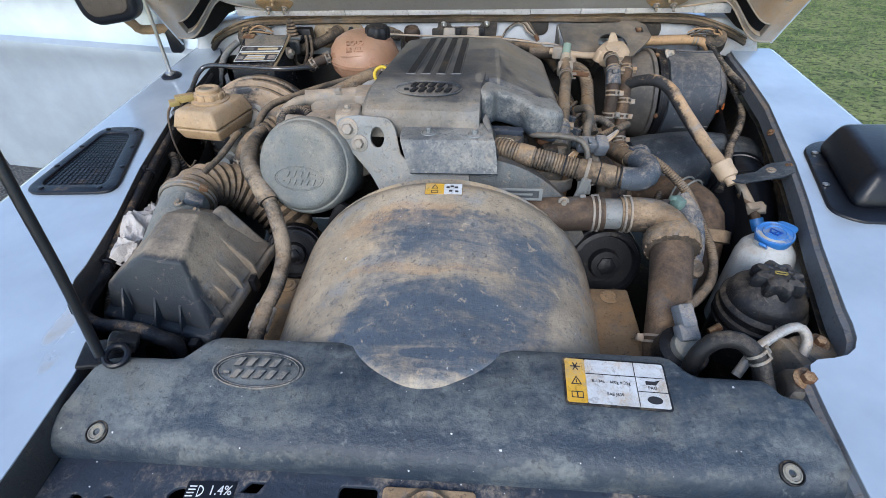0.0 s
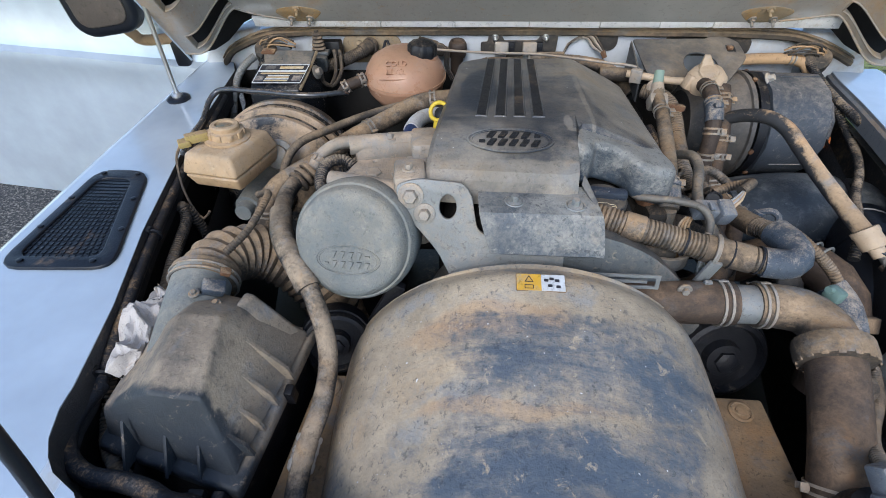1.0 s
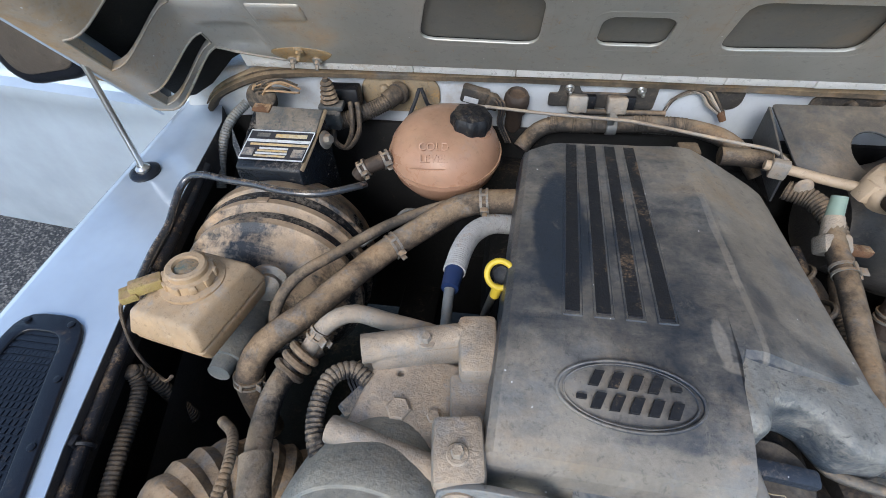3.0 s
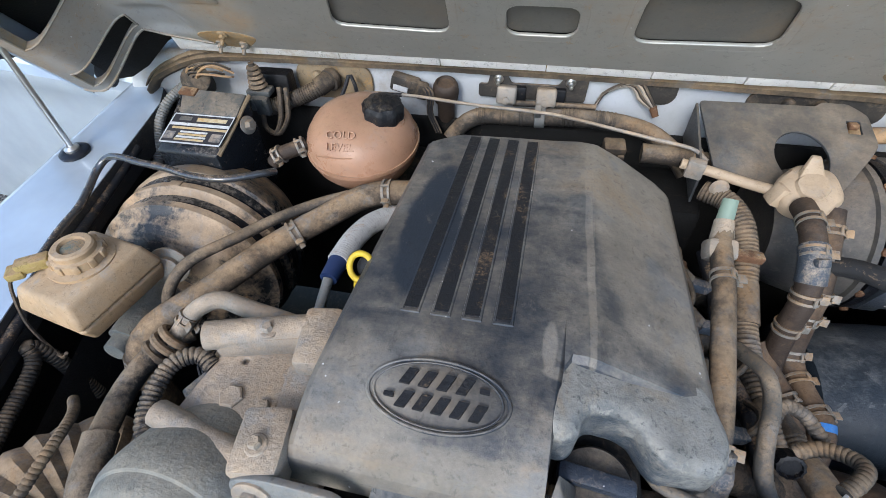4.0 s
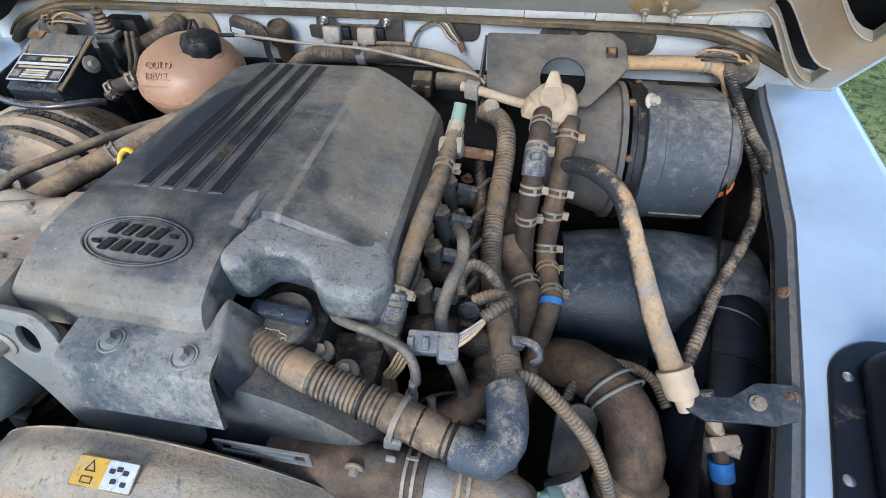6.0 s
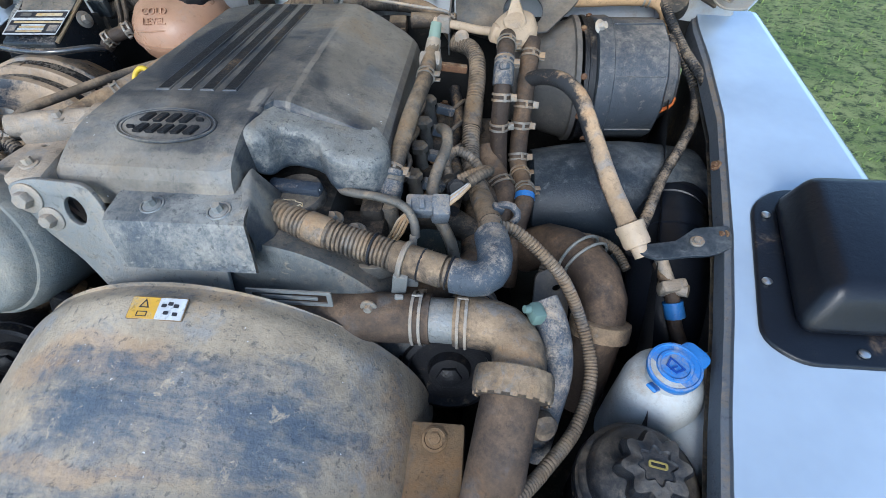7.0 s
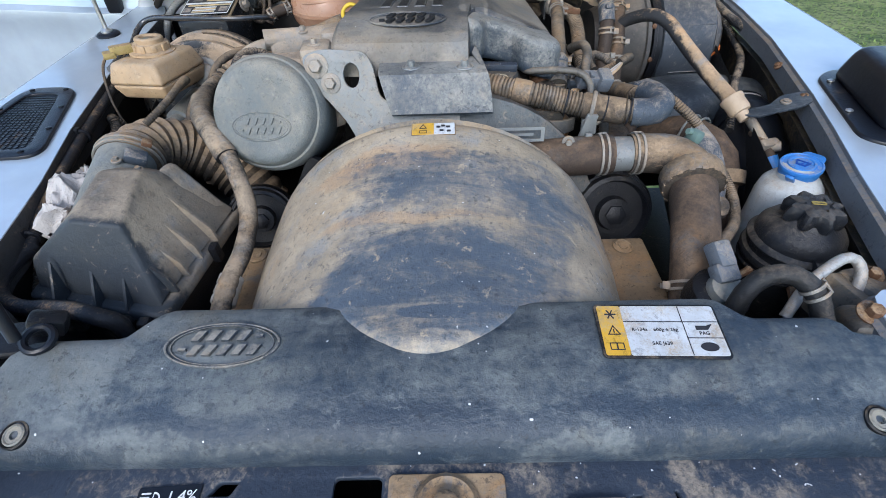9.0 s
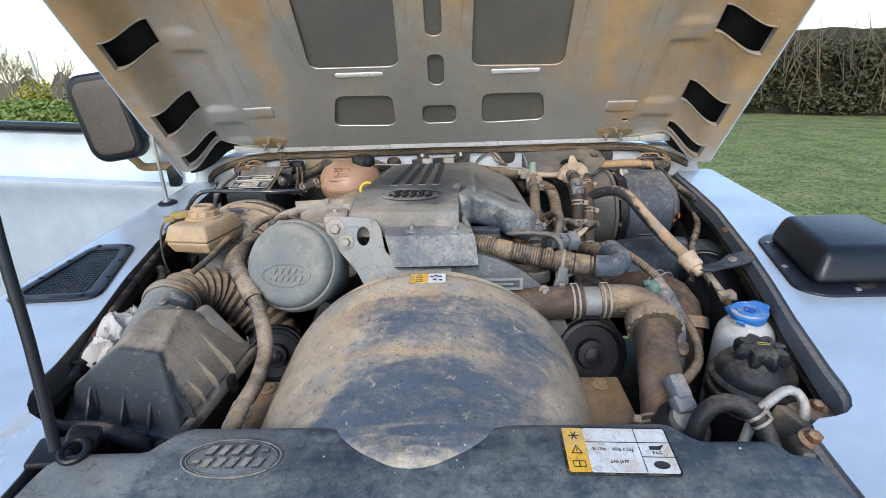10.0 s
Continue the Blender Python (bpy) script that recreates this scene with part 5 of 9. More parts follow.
# fan cowl dome
cowl = thing("fan_cowl", "big domed plastic fan cowl smeared with tan dust", "fan cowl", (-0.008, 0.55, 0.93))
TOP = [(0.33, 1.0870), (0.37, 1.0900), (0.40, 1.0935), (0.465, 1.104), (0.505, 1.1125), (0.54, 1.1185), (0.60, 1.1365), (0.64, 1.1465), (0.662, 1.1515), (0.674, 1.150), (0.682, 1.142)]
bm = B()
CR, CX, CZ = 0.250, -0.010, 0.902
def smooth_top(y):
    return sum(lerp_table(TOP, y + d) for d in (-0.010, -0.006, -0.003, 0, 0.003, 0.006, 0.010)) / 7
def cowl_pt(u, v):
    a = radians(-96 + 192 * v)
    sx = math.sin(a)
    x = CX + CR * math.copysign(abs(sx) ** 0.96, sx)
    # a lens-shaped tongue runs forward over the radiator cover
    yf = min(0.406, 0.354 + 0.070 * ((x - CX) / 0.122) ** 2)
    y = yf + (0.682 - yf) * u
    x = CX + (x - CX) * (1 - 0.06 * max(0, 0.56 - y) / 0.2)
    bow = 0.55 * (1 - abs(sx) ** 2.2)
    h = smooth_top(y + 0.012 * (1 - bow)) - CZ
    c = math.cos(a)
    z = CZ + h * c if c > 0 else CZ + CR * c
    if abs(x - CX) < 0.135:
        z -= 0.012 * max(0.0, 1 - (y - yf) / 0.014) ** 2
    return (x, y, z + 0.0012 * noise.noise(Vector((x * 9, y * 9, 0))))
vs = grid_sheet(bm, cowl_pt, 90, 96)
part("dome", bm, DOME, cowl)
bm = B()
lathe(bm, [(CR - 0.002, 0), (CR - 0.02, 0.006), (CR - 0.06, 0.008)], at((CX, 0.681, CZ), (0, 1, 0)), 64)
part("rear_lip", bm, DOME, cowl)
for x0, x1 in ((-0.300, -0.215), (0.205, 0.285)):
    bm = B()
    hexa(bm, [(x0, 0.40, 0.945), (x1, 0.40, 0.945), (x1, 0.625, 0.965), (x0 + (0.012 if x0 < 0 else 0), 0.625, 0.965)], [(x0 + 0.0, 0.40, 0.972), (x1, 0.40, 0.972), (x1, 0.63, 0.986), (x0 + (0.02 if x0 < 0 else 0), 0.63, 0.986)], 0.004)
    fl = part("side_flange", bm, BROWNPLATE, cowl, "tan dusted side flange")
    bm = B()
    p = (0.252 if x0 > 0 else -0.262, 0.610, 0.985)
    lathe(bm, [(0.014, 0), (0.014, 0.002), (0.0115, 0.0035), (0.0105, 0.002), (0.0065, 0.002), (0.006, 0.004), (0.002, 0.004)], at(p, (0, -0.1, 1)), 24)
    part("fixing", bm, BROWNPLATE, fl)
st_m = Matrix.Translation((-0.006, 0.6495, 1.1502)) @ pose(0, 0, 0, 14, 0, 0)
stick = thing("warning_sticker", "small yellow and white warning sticker", "sticker", (-0.006, 0.6495, 1.147))
bm = B()
plate(bm, [rrect(-0.0275, -0.0115, 0.0275, 0.0115, 0.002)], 0.0012, st_m @ Matrix.Translation((0, 0, -0.0004)))
part("backing", bm, BROWNPLATE, stick)
bm = B()
plate(bm, [rrect(-0.0265, -0.0105, 0.0005, 0.0105, 0.001)], 0.0008, st_m @ Matrix.Translation((0, 0, 0.0005)))
part("yellow_field", bm, LABELYELLOW, stick)
bm = B()
plate(bm, [rrect(0.0005, -0.0105, 0.0265, 0.0105, 0.001)], 0.0008, st_m @ Matrix.Translation((0, 0, 0.0005)))
part("white_field", bm, LABELWHITE, stick)
bm = B()
on = lambda x, y: st_m @ Matrix.Translation((x, y, 0.0011))
plate(bm, [[(x * 0.9, y * 0.9) for x, y in tri], [(x * 0.6, y * 0.6) for x, y in tri]], 0.0003, on(-0.013, 0.003))
plate(bm, [rrect(-0.005, -0.0025, 0.005, 0.0025, 0.0004), rrect(-0.0042, -0.0018, 0.0042, 0.0018, 0.0003)], 0.0003, on(-0.013, -0.006))
for x, y in ((0.006, 0.003), (0.012, 0.005), (0.010, -0.004), (0.019, -0.005), (0.018, 0.003)):
    plate(bm, [rrect(-0.0025, -0.0018, 0.0025, 0.0018, 0.001)], 0.0003, on(x, y))
part("print", bm, INK, stick)

# insides of the bay, their near-black standing in for deep shade
eb = thing("engine_block", "grimy dark engine block and timing case", "engine", (0, 0.95, 0.55))
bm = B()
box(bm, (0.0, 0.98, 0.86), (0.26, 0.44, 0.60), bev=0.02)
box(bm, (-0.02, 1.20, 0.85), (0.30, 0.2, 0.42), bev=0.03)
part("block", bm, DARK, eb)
bm = B()
box(bm, (0.0, 0.80, 1.05), (0.20, 0.08, 0.10), bev=0.015)
box(bm, (0.06, 1.00, 1.130), (0.25, 0.30, 0.06), bev=0.015)
part("cylinder_head", bm, DIMCAST, eb)
bm = B()
lathe(bm, [(0.0, 0.0), (0.185, 0.0), (0.198, 0.004), (0.200, 0.012), (0.200, 0.05), (0.19, 0.055), (0.0, 0.055)][1:-1], at((0.035, 0.752, 0.955), (0, -1, 0.14)), 56)
tim = part("timing_case", bm, CASEGREY, eb, "grey timing case with a small plate")
bm = B()
m = Matrix.Translation((0.098, 0.694, 1.118)) @ pose(0, 0, 0, 82, 0, 0)
plate(bm, [rrect(-0.045, -0.010, 0.045, 0.010, 0.001), rrect(-0.040, -0.006, 0.040, 0.006, 0.001)], 0.002, m)
plate(bm, [rrect(-0.03, -0.0018, 0.03, 0.0018, 0.0005)], 0.002, m)
part("data_plate", bm, STEELGREY, tim, "worn data plate with an unreadable line")
for x, z in ((0.178, 1.103), (0.20, 1.07)):
    bm = B()
    hexbolt(bm, (x, 0.699, z), (0, -1, 0.14), 0.005, 0.005)
    part("bolt", bm, DUSTSTEEL, tim)
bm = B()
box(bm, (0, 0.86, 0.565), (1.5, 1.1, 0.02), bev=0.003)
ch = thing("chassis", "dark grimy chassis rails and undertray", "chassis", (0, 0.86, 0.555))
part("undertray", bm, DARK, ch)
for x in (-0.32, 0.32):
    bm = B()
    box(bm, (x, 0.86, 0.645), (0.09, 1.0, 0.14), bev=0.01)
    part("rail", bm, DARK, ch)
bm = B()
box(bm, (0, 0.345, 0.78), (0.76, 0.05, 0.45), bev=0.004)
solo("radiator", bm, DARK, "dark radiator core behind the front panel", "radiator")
for h, lab in ((-1, "grimy dark inner wing panel with bolt holes"), (1, "grimy dark inner wing panel")):
    bm = B()
    grid_sheet(bm, lambda u, v: (h * (0.44 + 0.24 * u - 0.03 * v), 0.40 + 0.96 * u, 0.60 + (0.42 + 0.08 * u) * v), 8, 4)
    solo("inner_wing", bm, INNER, lab, "inner wing")

# ---- engine top ----
ec = thing("engine_cover", "dusty black engine cover with four ribs and an oval emblem", "engine cover", (0.02, 0.96, 1.16))
YF = [(-0.15, 0.764), (0.030, 0.760), (0.044, 0.764), (0.0475, 0.85), (0.052, 0.866), (0.19, 0.862)]
YB = [(-0.15, 1.158), (-0.122, 1.178), (-0.105, 1.188), (0.055, 1.194), (0.11, 1.186), (0.16, 1.166), (0.19, 1.14)]
def ec_z(x, y):
    z = 1.2405 - 0.010 * max(0, (y - 0.9) / 0.28)
    z -= 0.40 * max(0.0, x - 0.068 - 0.03 * (y - 0.85))
    if x < 0.06:
        d = max(0.0, 0.835 - y)
        z -= 0.31 * d * d / 0.07
    return z
bm = B()
NU, NV = 56, 64
def ec_pt(i, j):
    u = max(0, min(1, (i - 2) / (NU - 4)))
    x = -0.146 + 0.326 * u
    yf, yb = lerp_table(YF, x), lerp_table(YB, x)
    v = max(0, min(1, (j - 2) / (NV - 4)))
    y = yf + (yb - yf) * v
    xx = x + 0.055 * max(0.0, y - 0.765) * (1 - u)
    z = ec_z(x, y)
    e = min(u * 0.326, (1 - u) * 0.326, (y - yf), (yb - y))
    z -= 0.006 * max(0.0, 1 - e / 0.009) ** 2
    ox = (-1 if i < 2 else 1 if i > NU - 2 else 0)
    oy = (-1 if j < 2 else 1 if j > NV - 2 else 0)
    k = max(abs(min(i, 2) - 2) if i < 2 else (i - NU + 2 if i > NU - 2 else 0), abs(min(j, 2) - 2) if j < 2 else (j - NV + 2 if j > NV - 2 else 0))
    if k:
        xx += ox * 0.003 * k
        y += oy * 0.003 * k
        z -= (0.012, 0.055)[k - 1] if not (j < 2 and x < 0.05) else (0.008, 0.030)[k - 1]
    return (xx, y, z + 0.0006 * noise.noise(Vector((xx * 20, y * 20, 1))))
vs = [[bm.verts.new(ec_pt(i, j)) for j in range(NV + 1)] for i in range(NU + 1)]
for i in range(NU):
    for j in range(NV):
        bm.faces.new((vs[i][j], vs[i + 1][j], vs[i + 1][j + 1], vs[i][j + 1]))
part("shell", bm, ENGINE, ec, angle=13)
# the raised bar beside the filler, with a hollow for the cap
bm = B()
bar = [(0.066, 0.886), (0.164, 0.882), (0.175, 0.845), (0.167, 0.824), (0.132, 0.822), (0.125, 0.832), (0.118, 0.842), (0.102, 0.848), (0.078, 0.847), (0.066, 0.842), (0.058, 0.832), (0.053, 0.818), (0.047, 0.818), (0.056, 0.862)]
plate(bm, [rounded(bar, 0.008, 6)], 0.056, Matrix(((1, 0, 0, 0), (0, 1, 0, 0), (-0.30, 0.0, 1, 1.2243), (0, 0, 0, 1))), 0.012, 5)
part("front_bar", bm, TABPLASTIC, ec, "raised bar hollowed for the filler cap")
for k in range(4):
    x0, x1 = -0.0795 + 0.0265 * k, -0.0645 + 0.0240 * k
    bm = B()
    for a in range(12):
        ya, yb2 = 0.893 + 0.283 * a / 12, 0.893 + 0.283 * (a + 1) / 12
        xa, xb = x0 + (x1 - x0) * a / 12, x0 + (x1 - x0) * (a + 1) / 12
        w = 0.0064
        f = lambda x, y, d: (x, y, ec_z(x, y) + d)
        hexa(bm, [f(xa - w, ya, -0.003), f(xa + w, ya, -0.003), f(xb + w, yb2, -0.003), f(xb - w, yb2, -0.003)], [f(xa - w, ya, 0.0012), f(xa + w, ya, 0.0012), f(xb + w, yb2, 0.0012), f(xb - w, yb2, 0.0012)], 0)
    part("groove", bm, RIBBLACK, ec, "dark recessed stripe")
    bm = B()
    for s in (-1, 1):
        tube(bm, [(x0 + s * 0.0072, 0.888, ec_z(x0, 0.888)), ((x0 + x1) / 2 + s * 0.0072, 1.03, ec_z(x0, 1.03)), (x1 + s * 0.0072, 1.180, ec_z(x1, 1.180) - 0.001)], 0.0017, 6, step=0.02)
    rod(bm, (x0 - 0.008, 0.889, ec_z(x0, 0.889)), (x0 + 0.008, 0.889, ec_z(x0, 0.889)), 0.0018, seg=6)
    part("rib", bm, ENGINE, ec)
badge(ec, Matrix.Translation((-0.041, 0.818, 1.2395)) @ pose(0, 0, 0, 6, 0, -2), 0.108, 0.054, ENGINE, 0.0017, RIBBLACK)
bm = B()
prof = [(0.775, 1.199), (0.752, 1.1985), (0.728, 1.1975), (0.7185, 1.195), (0.7135, 1.188), (0.7035, 1.166), (0.6975, 1.150)]
prof = prof + [(y + 0.004, z - 0.004) for y, z in prof[::-1]]
wl = lambda j: (-0.079, -0.079, -0.078, -0.077, -0.075, -0.068, -0.062)[min(j, 13 - j)]
wr = lambda j: (0.058, 0.062, 0.064, 0.066, 0.068, 0.071, 0.072)[min(j, 13 - j)]
grid_sheet(bm, lambda u, v: (wl(round(v * 13)) + (wr(round(v * 13)) - wl(round(v * 13))) * u, *prof[round(v * 13)]), 10, 13)
bmesh.ops.holes_fill(bm, edges=bm.edges, sides=0)
tab = part("front_tab", bm, TABPLASTIC, ec)
bm = B()
hexa(bm, [(0.066, 0.72, 1.15), (0.076, 0.745, 1.15), (0.076, 0.80, 1.16), (0.066, 0.78, 1.16)], [(0.062, 0.725, 1.196), (0.064, 0.745, 1.198), (0.052, 0.79, 1.212), (0.046, 0.77, 1.206)], 0.003)
part("side_cheek", bm, ENGINE, ec)
for x, y in ((-0.035, 0.7395), (0.036, 0.7345)):
    bm = B()
    hexbolt(bm, (x, y, 1.197), (0, -0.1, 1), 0.0052, 0.008)
    torus(bm, at((x, y, 1.1978), (0, -0.05, 1)), 0.0108, 0.0016, 28, 6)
    part("bolt", bm, STEELGREY, ec, "dusty steel bolt with washer")

cap = thing("oil_filler_cap", "dusty black oil filler cap with a grip bar", "cap", (0.086, 0.800, 1.15))
m = at((0.086, 0.802, 1.150), (0, -0.1, 1))
bm = B()
lathe(bm, [(0.022, -0.03), (0.027, 0.0), (0.030, 0.002), (0.0315, 0.008), (0.0315, 0.016), (0.029, 0.0195), (0.012, 0.0205)], m, 40)
part("body", bm, PSR, cap)
bm = B()
box(bm, None, (0.060, 0.015, 0.013), m=m @ pose(0, 0.003, 0.024, 0, 0, -6), bev=0.004)
part("grip", bm, SLAM, cap, "dusty raised grip bar")
bm = B()
can = [(-0.011, -0.012), (-0.011, -0.017), (-0.006, -0.018), (-0.006, -0.021), (0.005, -0.022), (0.010, -0.019), (0.013, -0.022), (0.012, -0.017), (0.004, -0.015), (0.003, -0.013), (-0.006, -0.013), (-0.011, -0.012)]
for a, b in zip(can, can[1:]):
    rod(bm, m @ Vector((*a, 0.0203)), m @ Vector((*b, 0.0203)), 0.0005, seg=5)
part("symbol", bm, LABELTAN, cap, "faint yellow oil-can symbol")

# cam cover edge with bolts beside the filler
cc = thing("cam_cover", "tan dusted alloy cam cover edge with bolts", "cam cover", (0.12, 0.80, 1.11))
bm = B()
box(bm, (0.115, 0.785, 1.112), (0.135, 0.075, 0.035), bev=0.01)
lathe(bm, [(0.034, -0.02), (0.0375, -0.012), (0.0375, 0.004), (0.0355, 0.006), (0.033, 0.004)], at((0.086, 0.800, 1.146), (0, -0.1, 1)), 40)
part("filler_neck", bm, DIMCAST, cc, "dusty filler neck in a shaded tone")
bm = B()
box(bm, (0.165, 0.95, 1.12), (0.03, 0.3, 0.05), bev=0.01)
part("casting", bm, DIMCAST, cc)
for p in ((0.126, 0.783, 1.145), (0.155, 0.768, 1.143), (0.165, 0.90, 1.146)):
    bm = B()
    hexbolt(bm, p, (0, -0.1, 1), 0.007, 0.007)
    torus(bm, at(p, (0, -0.1, 1)), 0.0115, 0.0018, 24, 6)
    part("bolt", bm, DUSTSTEEL, cc)
    bm = B()
    rod(bm, (p[0], p[1], p[2] - 0.03), p, 0.012, 0.011, 20)
    part("boss", bm, DIMCAST, cc)
bm = B()
lathe(bm, [(0.014, 0), (0.016, 0.004), (0.0155, 0.016), (0.011, 0.02)], at((0.157, 0.838, 1.14)), 20)
part("plug", bm, RUST, cc, "rusty round plug")

# lifting eye plate
le = thing("lifting_eye", "dusty grey steel lifting eye plate with bolts", "bracket", (-0.11, 0.74, 1.10))
LM = Matrix.Translation((0, 0.738, 1.185)) @ pose(0, 0, 0, 72, 0, 0)
hole = [(-0.113 + 0.0115 * math.cos(a), -0.003 + 0.0165 * math.sin(a)) for a in [i * math.pi / 12 for i in range(24)]]
outl = rounded([(-0.178, 0.022), (-0.150, 0.030), (-0.095, 0.026), (-0.085, 0.010), (-0.077, -0.035), (-0.05, -0.042), (0.03, -0.045), (0.03, -0.11), (-0.10, -0.11), (-0.125, -0.06), (-0.165, -0.012)], 0.012)
bm = B()
plate(bm, [outl, hole], 0.006, LM, 0.001)
part("plate", bm, STEELGREY, le)
for x, y in ((-0.158, 0.010), (-0.141, -0.012)):
    bm = B()
    hexbolt(bm, LM @ Vector((x, y, 0.003)), LM.to_3x3() @ Vector((0, 0, 1)), 0.009 if y > 0 else 0.0075, 0.009)
    part("bolt", bm, CAST, le, "tan dusted flange bolt")

# round pump cap
pc = thing("vacuum_pump", "round dusty grey pump housing with an oval emblem", "pump", (-0.225, 0.73, 1.06))
PA = Vector((-0.05, -0.90, 0.43)).normalized()
m = at((-0.231, 0.694, 1.160), PA)
bm = B()
lathe(bm, [(0.066, -0.13), (0.072, -0.105), (0.0755, -0.070), (0.0770, -0.045), (0.0775, -0.034), (0.0772, -0.024), (0.0755, -0.015), (0.0725, -0.0095), (0.0700, -0.0085), (0.0690, -0.0060), (0.0675, -0.0005), (0.0640, 0.0055), (0.058, 0.0092), (0.045, 0.0108), (0.02, 0.0115), (0.002, 0.0115)], m, 72)
part("shell", bm, GREYCAP, pc)
mm = Matrix.Translation(Vector((-0.231, 0.694, 1.160)) + PA * 0.0108 + Vector((0, -0.008, -0.0165))) @ pose(0, 0, 0, 64.5, 0, -3)
badge(pc, mm, 0.078, 0.036, GREYCAP, 0.0014)
bm = B()
rod(bm, (-0.224, 0.77, 1.12), (-0.212, 0.86, 1.07), 0.062, 0.05, 32)
part("pump_body", bm, CAST, pc)

# alternator bracket casting
ab = thing("accessory_bracket", "sand-coloured dusty alloy accessory bracket", "bracket", (-0.2, 0.82, 1.1))
bm = B()
box(bm, (-0.205, 0.815, 1.14), (0.11, 0.13, 0.085), (0, 0, 12), bev=0.012)
part("body", bm, CAST, ab)
bm = B()
plate(bm, [rounded([(-0.262, 0.775), (-0.172, 0.757), (-0.155, 0.845), (-0.245, 0.862)], 0.012), [(-0.226 + 0.006 * math.cos(a), 0.838 + 0.006 * math.sin(a)) for a in [i * math.pi / 6 for i in range(12)]]], 0.014, Matrix.Translation((0, 0, 1.181)), 0.003, 3)
part("top_web", bm, CAST, ab)
bm = B()
tube(bm, [(-0.262, 0.846, 1.207), (-0.21, 0.862, 1.205), (-0.165, 0.874, 1.204)], 0.0135, 12)
box(bm, (-0.207, 0.859, 1.195), (0.10, 0.022, 0.03), (0, 0, 14), bev=0.006)
part("rear_bar", bm, CAST, ab)
bm = B()
tube(bm, [(-0.272, 0.777, 1.193), (-0.21, 0.762, 1.193), (-0.16, 0.750, 1.192)], 0.0115, 12)
box(bm, (-0.212, 0.764, 1.182), (0.10, 0.020, 0.03), (0, 0, -12), bev=0.006)
part("front_bar", bm, CAST, ab)
bm = B()
box(bm, (-0.158, 0.860, 1.198), (0.036, 0.060, 0.040), (0, 0, 8), bev=0.006)
box(bm, (-0.160, 0.815, 1.188), (0.036, 0.05, 0.022), (0, 0, 8), bev=0.005)
part("rear_lug", bm, CAST, ab)
bm = B()
box(bm, (-0.165, 0.765, 1.202), (0.040, 0.052, 0.036), (0, 0, 8), bev=0.006)
part("front_lug", bm, CAST, ab)
for p, r in (((-0.221, 0.803, 1.183), 0.011), ((-0.165, 0.76, 1.219), 0.005), ((-0.205, 0.858, 1.212), 0.005), ((-0.19, 0.80, 1.183), 0.006)):
    bm = B()
    hexbolt(bm, p, (0, 0, 1), r, 0.007)
    part("bolt", bm, CAST, ab)

# idler pulleys and belts deep in the bay
for c, r, ax, lab in (((-0.262, 0.655, 1.015), 0.045, (0.25, -0.9, 0.35), "dark belt idler pulley"), ((0.262, 0.690, 0.985), 0.060, (0.05, -0.95, 0.35), "black slotted alternator pulley")):
    pu = thing("pulley", lab, "pulley", (c[0], c[1] + 0.03, c[2] - 0.05))
    m = at(c, ax)
    bm = B()
    lathe(bm, [(r * 0.9, -0.05), (r, -0.04), (r, -0.008), (r * 0.96, 0.0), (r * 0.86, 0.002), (r * 0.80, -0.008), (r * 0.45, -0.008), (r * 0.40, 0.004), (r * 0.2, 0.006)], m, 40)
    part("wheel", bm, BLACK, pu)
    bm = B()
    lathe(bm, [(r * 0.26, 0.0), (r * 0.26, 0.010), (r * 0.16, 0.013)], m, 6)
    part("bolt", bm, BLACK, pu)
    bm = B()
    lathe(bm, [(r * 1.0, -0.034), (r * 1.06, -0.034), (r * 1.06, -0.010), (r * 1.0, -0.010)], m, 40)
    part("belt", bm, BLACK, pu, "black rubber belt")
bm = B()
box(bm, (-0.215, 0.70, 1.02), (0.02, 0.012, 0.16), (0, 28, 0), bev=0.002)
solo("drive_belt", bm, BLACK, "black rubber drive belt beside the cowl", "belt")
alt = thing("alternator", "dark finned alternator below the intake pipe", "alternator", (0.25, 0.75, 0.9))
bm = B()
rod(bm, (0.262, 0.735, 0.965), (0.25, 0.85, 0.93), 0.07, 0.065, 32)
part("body", bm, BLACK, alt)
for k in range(5):
    bm = B()
    torus(bm, at((0.262 - 0.002 * k, 0.74 + 0.016 * k, 0.963 - 0.005 * k), (-0.1, 0.9, -0.3)), 0.070, 0.003, 28, 6)
    part("fin", bm, DUSTSTEEL, alt)

# ---- near side: air box, brakes, coolant ----
air = thing("air_filter_box", "dusty black ribbed air filter box", "air filter", (-0.39, 0.55, 0.86))
bm = B()
hexa(bm, [(-0.47, 0.46, 0.86), (-0.31, 0.45, 0.86), (-0.30, 0.66, 0.86), (-0.48, 0.665, 0.86)], [(-0.470, 0.496, 1.028), (-0.318, 0.462, 1.015), (-0.300, 0.655, 1.020), (-0.488, 0.672, 1.034)], 0.01)
part("lower_case", bm, BLACK, air)
bm = B()
hexa(bm, [(-0.480, 0.488, 1.022), (-0.306, 0.452, 1.010), (-0.288, 0.668, 1.016), (-0.495, 0.68, 1.030)], [(-0.478, 0.490, 1.036), (-0.306, 0.454, 1.030), (-0.290, 0.668, 1.034), (-0.493, 0.678, 1.044)], 0.005, 3)
part("rim", bm, AIRBOX, air)
